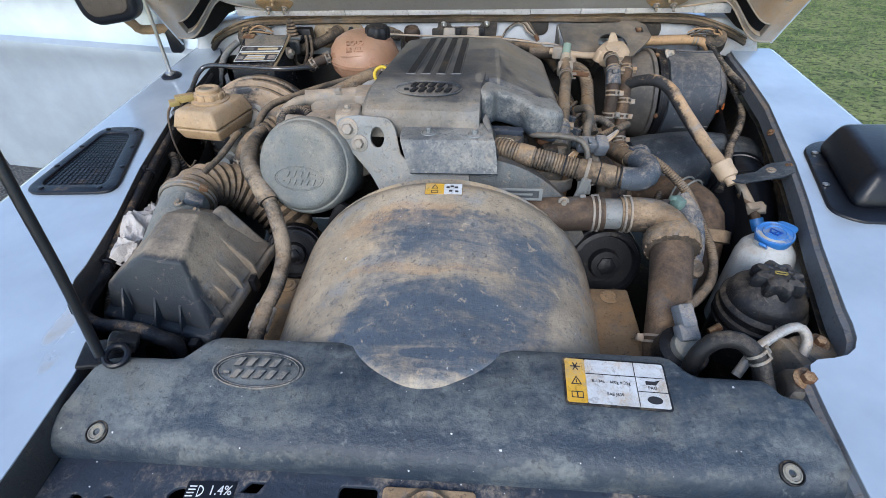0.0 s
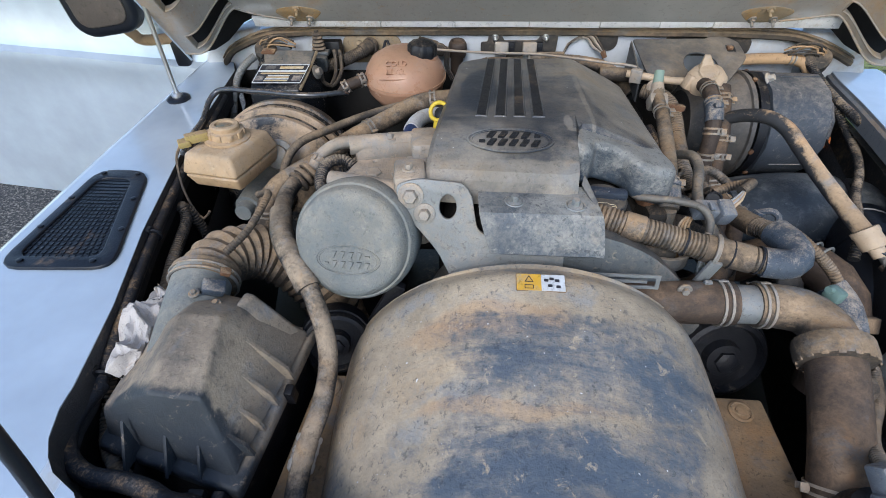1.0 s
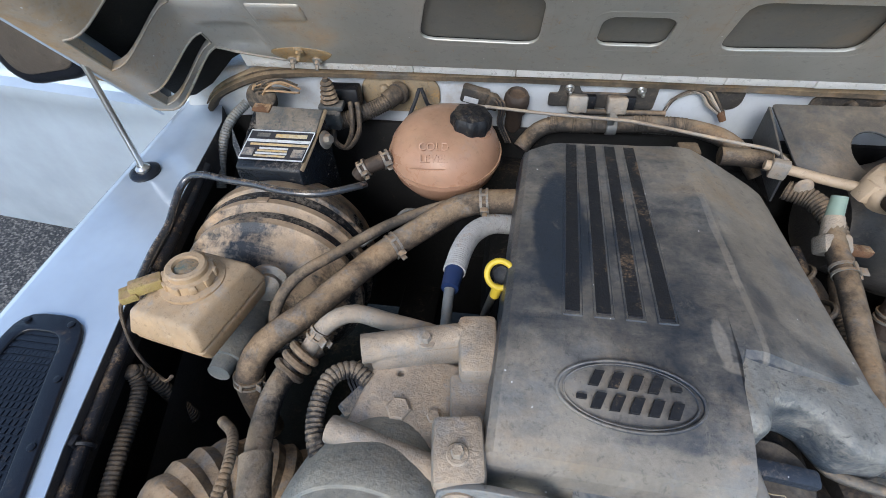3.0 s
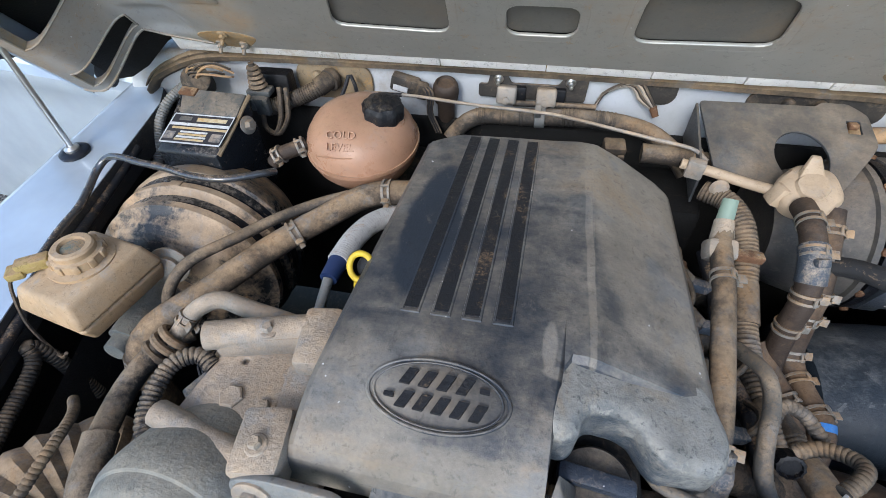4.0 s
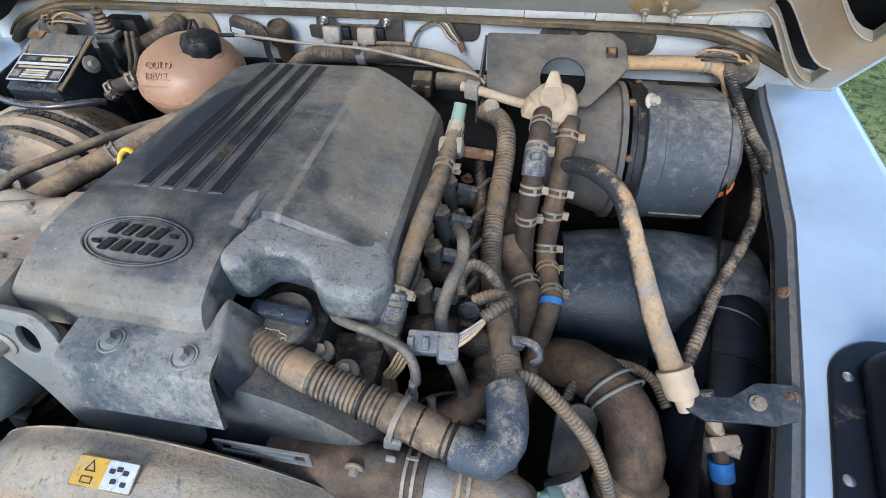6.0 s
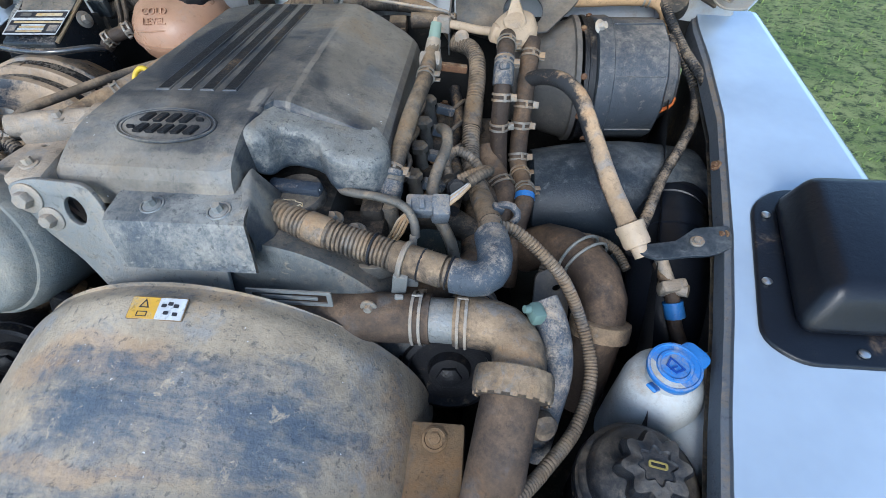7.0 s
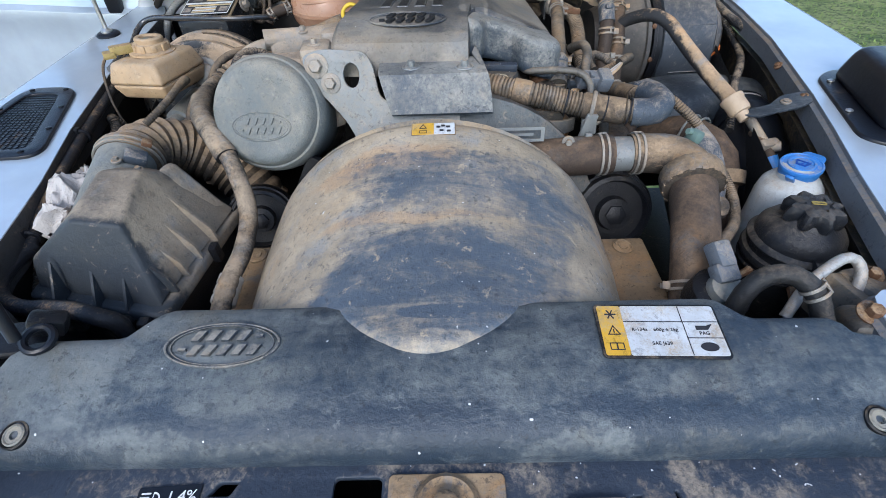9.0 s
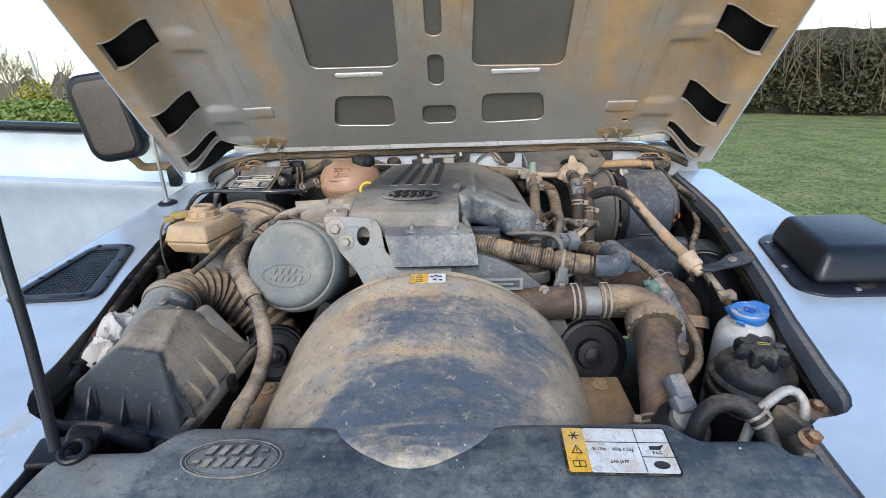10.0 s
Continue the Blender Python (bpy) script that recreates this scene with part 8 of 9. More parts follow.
hose("heater_feed_pipe", "thin ribbed pipe across to the turbo hose", [(0.385, 0.80, 0.99), (0.378, 0.83, 1.02), (0.40, 0.865, 1.045), (0.44, 0.875, 1.042), (0.475, 0.868, 1.030), (0.49, 0.84, 1.02)], 0.0065, LOOM, rib=0.0036)

# washer bottle and power steering reservoir
wb = thing("washer_bottle", "white screenwash bottle with a bright blue cap", "bottle", (0.53, 0.66, 0.85))
bm = B()
lathe(bm, [(0.022, 0.03), (0.0235, 0.012), (0.032, 0.007), (0.0385, -0.002), (0.0420, -0.018), (0.0435, -0.05), (0.045, -0.08), (0.048, -0.16)], at((0.5015, 0.6665, 1.040), (-0.06, -0.05, 1)), 40)
hexa(bm, [(0.485, 0.56, 0.86), (0.60, 0.56, 0.86), (0.625, 0.735, 0.86), (0.49, 0.735, 0.86)], [(0.505, 0.590, 1.010), (0.570, 0.590, 1.018), (0.598, 0.715, 1.040), (0.515, 0.715, 1.030)], 0.022, 5)
part("body", bm, WASHER, wb)
bm = B()
m = at((0.501, 0.666, 1.066), (-0.12, -0.1, 1))
lathe(bm, [(0.0235, -0.010), (0.0245, -0.008), (0.0245, 0.0), (0.0262, 0.001), (0.0262, 0.004), (0.0255, 0.0055), (0.0235, 0.0060), (0.0225, 0.0048), (0.0175, 0.0048), (0.0165, 0.0070), (0.0140, 0.0072), (0.0130, 0.0056), (0.002, 0.0060)], m, 44)
capb = part("cap", bm, BLUECAP, wb, "bright blue flip cap")
bm = B()
box(bm, None, (0.011, 0.020, 0.004), m=m @ pose(0.0, -0.028, -0.004, -48), bev=0.0015)
part("lift_tab", bm, BLUECAP, capb)
bm = B()
plate(bm, [rrect(-0.013, -0.018, 0.013, 0.007, 0.007)], 0.005, m @ pose(0.004, 0.026, 0.0020), 0.002)
part("hinge_strap", bm, BLUECAP, capb)
bm = B()
fan = [(-0.009, 0.004), (0.009, 0.004), (0.006, -0.006), (-0.006, -0.006)]
plate(bm, [fan, [(x * 0.72, y * 0.72) for x, y in fan]], 0.0015, m @ pose(0, 0, 0.0066, 0, 0, 0))
plate(bm, [rrect(-0.0008, -0.006, 0.0008, 0.002, 0.0004)], 0.0015, m @ pose(0.001, -0.001, 0.0066, 0, 0, -15))
part("symbol", bm, plain("dark_blue_symbol", (0.005, 0.06, 0.30), 0.5), capb, "moulded screen-wash symbol")
hose("washer_tube_cable", "thin hose with a blue collar behind the washer bottle", [(0.515, 0.825, 1.045), (0.522, 0.80, 1.035), (0.530, 0.785, 1.02), (0.535, 0.76, 0.995), (0.55, 0.73, 0.97)], 0.009, BROWNHOSE)
vt = thing("vent_fitting", "tan cross-shaped plastic hose fitting", "fitting", (0.527, 0.79, 1.0))
bm = B()
rod(bm, (0.507, 0.835, 1.062), (0.525, 0.79, 1.03), 0.008, 0.008, 12)
box(bm, (0.525, 0.793, 1.033), (0.034, 0.016, 0.022), (20, 0, 15), bev=0.004)
rod(bm, (0.512, 0.80, 1.025), (0.542, 0.785, 1.036), 0.008, 0.008, 12)
part("body", bm, CAST, vt)
bm = B()
rod(bm, (0.528, 0.782, 1.018), (0.533, 0.768, 1.003), 0.0125, 0.0125, 16)
part("blue_collar", bm, BLUECAP, vt, "blue collar")
ps = thing("power_steering_reservoir", "round black fluid reservoir with a star-shaped cap", "reservoir", (0.4535, 0.567, 0.87))
bm = B()
m = at((0.4535, 0.567, 1.002), (0.0, -0.06, 1))
lathe(bm, [(0.044, -0.13), (0.051, -0.10), (0.0525, -0.03), (0.0525, -0.014), (0.0565, -0.012), (0.0575, -0.007), (0.0560, -0.003), (0.0515, -0.001), (0.0515, 0.008), (0.0555, 0.0095), (0.0560, 0.013), (0.0535, 0.0165), (0.0500, 0.019), (0.0485, 0.030), (0.041, 0.040), (0.030, 0.046), (0.025, 0.052), (0.004, 0.052)], m, 56)
part("body", bm, PSR, ps)
bm = B()
lathe(bm, [(0.026, 0.045), (0.0290, 0.048), (0.0295, 0.060), (0.0260, 0.067), (0.015, 0.070), (0.013, 0.068), (0.003, 0.068)], m, 72, 8, 0.15)
pcap = part("cap", bm, PSR, ps)
bm = B()
plate(bm, [rrect(-0.008, -0.003, 0.008, 0.003, 0.002), rrect(-0.006, -0.0016, 0.006, 0.0016, 0.001)], 0.001, m @ pose(0, 0, 0.0705, 0, 0, -10))
part("symbol", bm, DULLYELLOW, pcap, "small worn symbol on the cap")
for a in (200, 250):
    bm = B()
    rod(bm, m @ Vector((0.058 * math.cos(radians(a)), 0.058 * math.sin(radians(a)), -0.02)), m @ Vector((0.076 * math.cos(radians(a)), 0.076 * math.sin(radians(a)), -0.024)), 0.006, 0.004, 8)
    part("clip_screw", bm, RUST, ps)
bm = B()
torus(bm, at(m @ Vector((0, 0, -0.022)), (0, -0.06, 1)), 0.0535, 0.003, 48, 6)
part("strap", bm, BLACK, ps)

# front corner: loop hose, steel pipe, mounting bracket
hose("loop_hose", "black rubber hose making a tight loop", [(0.300, 0.425, 0.97), (0.299, 0.430, 1.02), (0.303, 0.437, 1.058), (0.318, 0.440, 1.082), (0.340, 0.434, 1.089), (0.357, 0.420, 1.078), (0.363, 0.407, 1.060), (0.366, 0.392, 1.045)], 0.0100, RUBBER, clamps=(0.78,), seg=16)
hose("steel_pipe", "bright bent steel pipe with a flanged end", [(0.352, 0.42, 1.03), (0.372, 0.437, 1.056), (0.395, 0.450, 1.068), (0.416, 0.459, 1.074), (0.430, 0.460, 1.071), (0.436, 0.452, 1.060), (0.432, 0.442, 1.045)], 0.0056, CASTBRIGHT, seg=14)
mb = thing("radiator_mount", "grimy metal radiator mounting bracket with bolts", "bracket", (0.42, 0.41, 1.0))
bm = B()
hexa(bm, [(0.378, 0.385, 1.035), (0.43, 0.375, 1.035), (0.45, 0.42, 1.035), (0.40, 0.44, 1.03)], [(0.382, 0.388, 1.066), (0.425, 0.380, 1.072), (0.44, 0.42, 1.062), (0.405, 0.435, 1.048)], 0.006)
box(bm, (0.455, 0.465, 1.035), (0.055, 0.045, 0.035), (0, 10, 20), bev=0.008)
box(bm, (0.42, 0.445, 1.03), (0.02, 0.06, 0.05), (0, 15, 10), bev=0.004)
part("arm", bm, DIMPIPE, mb)
for p, r in (((0.402, 0.402, 1.068), 0.0075), ((0.458, 0.470, 1.052), 0.0065)):
    bm = B()
    hexbolt(bm, p, (-0.1, -0.3, 1), r, 0.008)
    part("bolt", bm, RUST if r < 0.01 else DUSTSTEEL, mb)

# heater hoses and valve
hv = thing("heater_valve", "tan plastic heater valve with a lever", "valve", (0.335, 1.16, 1.15))
bm = B()
m = at((0.336, 1.165, 1.196), (-0.15, -0.45, 1))
lathe(bm, [(0.026, -0.016), (0.033, -0.012), (0.034, 0.004), (0.030, 0.010), (0.018, 0.014), (0.016, 0.018), (0.003, 0.018)], m, 32, 6, 0.03)
box(bm, (0.308, 1.163, 1.190), (0.02, 0.02, 0.026), (0, 20, 10), bev=0.004)
part("body", bm, VALVETAN, hv)
bm = B()
hexa(bm, [(0.318, 1.165, 1.205), (0.352, 1.160, 1.205), (0.354, 1.172, 1.205), (0.320, 1.178, 1.205)], [(0.328, 1.182, 1.234), (0.338, 1.181, 1.234), (0.339, 1.187, 1.234), (0.329, 1.188, 1.234)], 0.002)
part("lever", bm, VALVETAN, hv)
bm = B()
tube(bm, [(0.312, 1.168, 1.190), (0.28, 1.188, 1.185), (0.24, 1.205, 1.186), (0.205, 1.215, 1.188)], 0.0068, 12)
part("control_arm", bm, VALVETAN, hv, "pale tan control rod")
bm = B()
box(bm, (0.222, 1.208, 1.186), (0.022, 0.014, 0.026), (0, 0, -18), bev=0.003)
lathe(bm, [(0.010, 0), (0.012, 0.004), (0.008, 0.008)], at((0.252, 1.192, 1.172), (0, -1, 0.2)), 20)
part("cable_clamp", bm, CAST, hv)
h1 = hose("heater_hose", "brown heater hose with spring clamps and a grey joint", [(0.320, 1.140, 1.200), (0.318, 1.108, 1.202), (0.315, 1.062, 1.186), (0.314, 1.038, 1.150), (0.313, 1.030, 1.115), (0.316, 1.015, 1.06), (0.325, 0.99, 1.0)], 0.0128, BROWNHOSE, clamps=(0.10, 0.24, 0.42, 0.56), seg=16)
bm = B()
tube(bm, [(0.3165, 1.080, 1.193), (0.315, 1.062, 1.186), (0.3145, 1.048, 1.170)], 0.0148, 16)
box(bm, (0.315, 1.056, 1.194), (0.015, 0.015, 0.010), (-40, 0, 10), bev=0.003)
part("joint", bm, BLUEGREY, h1, "blue-grey plastic joint")
h2 = hose("heater_hose", "brown heater hose with a blue marked joint", [(0.358, 1.148, 1.192), (0.354, 1.112, 1.166), (0.350, 1.075, 1.132), (0.347, 1.055, 1.088), (0.347, 1.033, 1.050), (0.352, 0.99, 1.045), (0.356, 0.950, 1.048), (0.348, 0.92, 1.028), (0.340, 0.89, 1.0), (0.335, 0.86, 0.95)], 0.0138, BROWNHOSE, clamps=(0.08, 0.26, 0.34, 0.47, 0.55, 0.66), seg=16)
bm = B()
rod(bm, (0.3555, 0.953, 1.0485), (0.3550, 0.945, 1.0455), 0.0148, 0.0148, 20)
part("blue_band", bm, BLUECAP, h2, "bright blue band")
hose("bypass_hose", "short brown hose beside the loom", [(0.29, 1.03, 1.07), (0.31, 0.99, 1.05), (0.325, 0.955, 1.04), (0.32, 0.92, 1.0)], 0.021, BROWNHOSE, clamps=(0.5,))
hose("lower_coolant_hose", "brown coolant hose low between the looms", [(0.31, 0.86, 1.03), (0.27, 0.80, 1.045), (0.235, 0.765, 1.05), (0.20, 0.75, 1.04)], 0.019, BROWNHOSE)
vh = hose("vent_hose", "thick worn vent hose with tan wear", [(0.345, 1.1, 1.148), (0.371, 1.08, 1.168), (0.396, 1.045, 1.181), (0.418, 1.018, 1.173), (0.43, 0.985, 1.156), (0.441, 0.942, 1.138), (0.453, 0.893, 1.12), (0.47, 0.848, 1.1), (0.478, 0.834, 1.092)], (0.0112, 0.0122), TOUGHHOSE, seg=20)
bm = B()
lathe(bm, [(0.0150, -0.004), (0.0178, -0.003), (0.0178, 0.004), (0.0165, 0.006), (0.0165, 0.022), (0.0150, 0.026), (0.0100, 0.027), (0.0092, 0.040)], at((0.4735, 0.8425, 1.0975), (0.0140, -0.0265, -0.0195)), 24)
part("cuff", bm, VALVETAN, vh, "pale tan rubber cuff")
bk = thing("black_bracket", "black steel hose bracket bolted to the wing", "bracket", (0.53, 0.83, 1.06))
bm = B()
plate(bm, [rounded([(0.482, 0.812), (0.500, 0.800), (0.535, 0.800), (0.556, 0.798), (0.580, 0.806), (0.582, 0.836), (0.548, 0.838), (0.524, 0.822), (0.490, 0.822)], 0.004)], 0.004, Matrix(((1, 0, 0, 0), (0, 1, 0, 0), (0.24, 0.1, 1, 0.886), (0, 0, 0, 1))), 0.001)
part("plate", bm, DUCT, bk)
bm = B()
hexbolt(bm, (0.545, 0.818, 1.1005), (-0.2, -0.1, 1), 0.0045, 0.003)
part("bolt", bm, DUSTSTEEL, bk)
for p in ((0.599, 0.938, 1.120), (0.572, 0.812, 1.112)):
    sb = thing("flange_screw", "tan dusted screw in the wing flange", "screw", p)
    bm = B()
    hexbolt(bm, p, (-0.8, 0, 0.6), 0.0042, 0.005)
    part("head", bm, RUST, sb)

# black heater duct and inner wing mouldings
du = thing("heater_duct", "smooth black moulded heater duct scuffed with dust", "duct", (0.49, 1.05, 0.85))
bm = B()
def duct_pt(u, v):
    a = 2 * math.pi * v
    c = Vector((0.36, 1.045, 0.962)).lerp(Vector((0.645, 1.06, 0.965)), u)
    rx = 0.095 + 0.012 * math.sin(math.pi * u)
    rz = 0.085 + 0.020 * math.sin(math.pi * u * 0.9 + 0.2)
    k = 0.72 if u in (0.0, 1.0) else 1.0
    return c + Vector((0, math.cos(a) * rx * k - 0.02 * math.sin(a), math.sin(a) * rz * k))
vs = grid_sheet(bm, duct_pt, 24, 32)
bm.faces.new(vs[0][:-1])
bm.faces.new(vs[-1][:-1])
bmesh.ops.remove_doubles(bm, verts=bm.verts, dist=0.0001)
part("moulding", bm, DUCT, du)
bm = B()
tube(bm, [(0.385, 0.958, 0.985), (0.45, 0.948, 0.995), (0.54, 0.955, 1.003), (0.62, 0.965, 0.998)], 0.003, 6)
part("seam", bm, BLACK, du)
mo = thing("inner_wing_moulding", "black glossy air duct elbow inside the wing", "duct", (0.58, 0.92, 0.88))
elbow = [(0.60, 1.00, 0.995), (0.578, 0.962, 1.008), (0.566, 0.915, 1.008), (0.558, 0.865, 0.990), (0.552, 0.815, 0.955), (0.548, 0.78, 0.90)]
bm = B()
tube(bm, elbow, (0.050, 0.058), 28, step=0.02)
part("body", bm, BLACKCLEAN, mo)
for k, r in ((1, 0.053), (2, 0.055)):
    bm = B()
    d = Vector(elbow[k + 1]) - Vector(elbow[k - 1])
    lathe(bm, [(r - 0.004, -0.012), (r, -0.010), (r, 0.010), (r - 0.004, 0.012)], at(elbow[k], d), 32)
    part("band", bm, BLACKCLEAN, mo)
bw = thing("heater_blower", "round dusty grey-black heater blower housing with rusty screws", "blower", (0.5, 1.24, 0.95))
m = at((0.395, 1.243, 1.080), (1, 0.02, 0.01))
bm = B()
lathe(bm, [(0.070, -0.06), (0.085, -0.02), (0.100, 0.03), (0.103, 0.038), (0.108, 0.040), (0.108, 0.048)], m, 48)
part("inlet_shroud", bm, BLOWERIN, bw)
bm = B()
lathe(bm, [(0.108, 0.053), (0.108, 0.060), (0.104, 0.062), (0.104, 0.072)], m, 48)
part("joint_ring", bm, BLACK, bw)
bm = B()
lathe(bm, [(0.104, 0.074), (0.109, 0.076), (0.109, 0.100), (0.105, 0.102), (0.104, 0.185), (0.098, 0.190), (0.07, 0.192), (0.068, 0.215), (0.060, 0.222), (0.01, 0.224)], m, 12)
part("drum", bm, BLOWER, bw)
for a in (60, 105, 150, 185, 220):
    bm = B()
    lathe(bm, [(0.0055, 0), (0.005, 0.004), (0.002, 0.0055)], m @ pose(0.106 * math.cos(radians(a)), 0.106 * math.sin(radians(a)), 0.052 + 0.022 * (a % 20 == 0), 0, 0, a) @ pose(0, 0, 0, 0, 90, 0), 10)
    part("screw", bm, RUST, bw, "small rusty screw")
for a in (95, 150, 205, 250):
    bm = B()
    box(bm, None, (0.003, 0.0022, 0.078), m=m @ pose(0.1035 * math.cos(radians(a)), 0.1035 * math.sin(radians(a)), 0.144, 0, 0, a), bev=0.0008)
    part("seam", bm, BLOWER, bw)
bm = B()
hexbolt(bm, (0.473, 1.222, 1.184), (0.6, -0.6, 0.6), 0.007, 0.010)
part("mount_bolt", bm, CASTBRIGHT, bw, "bright mounting bolt")
bm = B()
for k in range(3):
    tube(bm, [(0.60, 1.225, 1.09), (0.615, 1.20 - 0.004 * k, 1.085), (0.612, 1.175, 1.075), (0.59, 1.165 + 0.004 * k, 1.065)], 0.002, 6, step=0.01)
part("wire", bm, plain("orange_wire", (0.45, 0.12, 0.03), 0.5), bw)
hose("wing_side_harness", "ribbed wiring conduit down the inner wing", [(0.600, 1.325, 1.185), (0.614, 1.275, 1.158), (0.625, 1.235, 1.142), (0.637, 1.20, 1.130), (0.655, 1.15, 1.112), (0.672, 1.12, 1.09)], 0.0085, BLACKHOSE, rib=0.0046)
hose("wing_drop_cable", "black ribbed cable drooping past the blower", [(0.606, 1.27, 1.150), (0.622, 1.235, 1.135), (0.642, 1.21, 1.105), (0.648, 1.185, 1.088), (0.630, 1.12, 1.080), (0.592, 1.045, 1.078), (0.556, 0.985, 1.070), (0.527, 0.925, 1.068), (0.508, 0.885, 1.062), (0.492, 0.85, 1.04)], 0.0078, BLACKHOSE, rib=0.0046)

# ---- along the bulkhead ----
fp = thing("bulkhead_bracket", "worn black steel bracket plate with a large hole", "bracket", (0.36, 1.31, 1.15))
FM = Matrix(((1, 0, 0, 0), (0, 1, 0, 0), (0, 0.33, 1, 0.7877), (0, 0, 0, 1)))
bm = B()
hl = [(0.352 + 0.033 * math.cos(a), 1.236 + 0.040 * math.sin(a)) for a in [i * math.pi / 14 for i in range(28)]]
plate(bm, [rounded([(0.234, 1.315), (0.38, 1.318), (0.388, 1.325), (0.420, 1.325), (0.440, 1.308), (0.444, 1.262), (0.430, 1.241), (0.390, 1.190), (0.30, 1.182), (0.246, 1.205)], 0.006), hl, rrect(0.412, 1.277, 0.430, 1.299, 0.002)], 0.0035, FM, 0.0008)
part("plate", bm, BRACKET, fp)
bm = B()
hexa(bm, [(0.230, 1.20, 1.135), (0.2335, 1.20, 1.135), (0.2335, 1.315, 1.165), (0.230, 1.315, 1.165)], [(0.230, 1.205, 1.184), (0.2335, 1.205, 1.184), (0.2335, 1.315, 1.220), (0.230, 1.315, 1.220)], 0.001)
part("cheek", bm, BRACKET, fp)
bm = B()
box(bm, (0.421, 1.292, 1.214), (0.012, 0.010, 0.008), bev=0.002)
part("clip", bm, RUST, fp)
hose("wiper_conduit", "orange-tan taped wiring conduit on the bulkhead", [(0.43, 1.325, 1.190), (0.465, 1.333, 1.187), (0.52, 1.338, 1.188), (0.575, 1.338, 1.187), (0.600, 1.33, 1.178), (0.612, 1.315, 1.155), (0.62, 1.30, 1.13)], 0.0115, TAPE, clamps=(0.6,))
for c, s, lab in (((0.618, 1.332, 1.184), 1, "dusty multi-wire plug in the bulkhead corner"), ((-0.572, 1.330, 1.194), -1, "dusty multi-wire plug beside the relay box")):
    pl = thing("bulkhead_plug", lab, "connector", (c[0], c[1], c[2] - 0.03))
    bm = B()
    lathe(bm, [(0.022, -0.025), (0.024, -0.01), (0.022, 0.0), (0.024, 0.004), (0.024, 0.016), (0.018, 0.020), (0.004, 0.020)], at(c, (-0.3 * s, -0.6, 0.6)), 20)
    part("shell", bm, LOOM, pl)
    for k in range(7):
        bm = B()
        a = k * 0.9
        p = Vector(c) + Vector((0.010 * math.cos(a), -0.008, 0.012 + 0.008 * math.sin(a)))
        tube(bm, [p, p + Vector((-0.012 * s, -0.006, 0.016)), p + Vector((-0.034 * s - 0.004 * k * s, 0.004, 0.022 - 0.002 * k)), p + Vector((-0.06 * s, 0.015, 0.005))], 0.002, 6, step=0.008)
        part("wire", bm, LOOM if k % 3 else TAPE, pl)
hose("corner_conduit", "ribbed grey conduit dropping from the corner plug", [(-0.600, 1.325, 1.188), (-0.618, 1.300, 1.174), (-0.628, 1.275, 1.155), (-0.634, 1.25, 1.125), (-0.636, 1.22, 1.08)], 0.0085, STEELGREY, rib=0.0042)
bh = thing("bulkhead_hose", "dusty hose with ribbed lengths along the bulkhead", "hose", (0.06, 1.328, 1.15))
line = [(-0.125, 1.305, 1.140), (-0.110, 1.318, 1.157), (-0.092, 1.325, 1.169), (-0.066, 1.327, 1.176), (-0.011, 1.328, 1.177), (0.06, 1.328, 1.182), (0.115, 1.327, 1.182), (0.148, 1.322, 1.180), (0.182, 1.311, 1.174), (0.212, 1.295, 1.158), (0.235, 1.275, 1.135)]
bm = B()
tube(bm, line, 0.0132, 18, wobble=0.03)
part("rubber_hose", bm, LOOM, bh)
fine = spline(line, 0.003)
for x0, x1 in ((-0.085, -0.068), (-0.050, -0.038), (-0.020, -0.010), (0.042, 0.074), (0.096, 0.130)):
    bm = B()
    tube(bm, [p for p in fine if x0 <= p[0] <= x1], 0.0140, 18, rib=0.0052, depth=0.12)
    part("ribbed_length", bm, LOOM, bh)
bm = B()
lathe(bm, [(0.0145, -0.008), (0.016, -0.007), (0.016, 0.007), (0.0145, 0.008)], at((0.014, 1.328, 1.1785), (1, 0, 0.05)), 20)
box(bm, (0.010, 1.314, 1.196), (0.010, 0.012, 0.018), (20, 0, 0), bev=0.002)
part("pipe_clip", bm, STEELGREY, bh, "grey plastic pipe clip")
hose("bulkhead_pipe", "brown hose tucked below the bracket plate", [(0.158, 1.252, 1.180), (0.19, 1.250, 1.181), (0.235, 1.248, 1.178), (0.27, 1.246, 1.172), (0.31, 1.245, 1.16)], 0.0135, SHADEDHOSE, clamps=(0.45,))
hose("bonnet_release_cable", "thin pale control cable crossing the bay", [(-0.26, 1.305, 1.212), (-0.185, 1.308, 1.210), (-0.084, 1.300, 1.207), (0.018, 1.290, 1.208), (0.07, 1.279, 1.207), (0.116, 1.265, 1.206), (0.17, 1.252, 1.203), (0.216, 1.240, 1.201), (0.235, 1.225, 1.194)], 0.0026, CAST, category="cable")
rl = thing("relay_bracket", "dusty steel bracket carrying two grey relays", "relay", (0, 1.360, 1.15))
FLAT = lambda y: Matrix(((1, 0, 0, 0), (0, 0, -1, y), (0, 1, 0, 0), (0, 0, 0, 1)))
bm = B()
plate(bm, [rounded([(-0.086, 1.192), (0.078, 1.192), (0.080, 1.229), (0.046, 1.230), (0.037, 1.216), (-0.036, 1.215), (-0.044, 1.230), (-0.068, 1.230), (-0.072, 1.212), (-0.086, 1.212)], 0.004)], 0.004, FLAT(1.360), 0.001)
part("plate", bm, LOOM, rl)
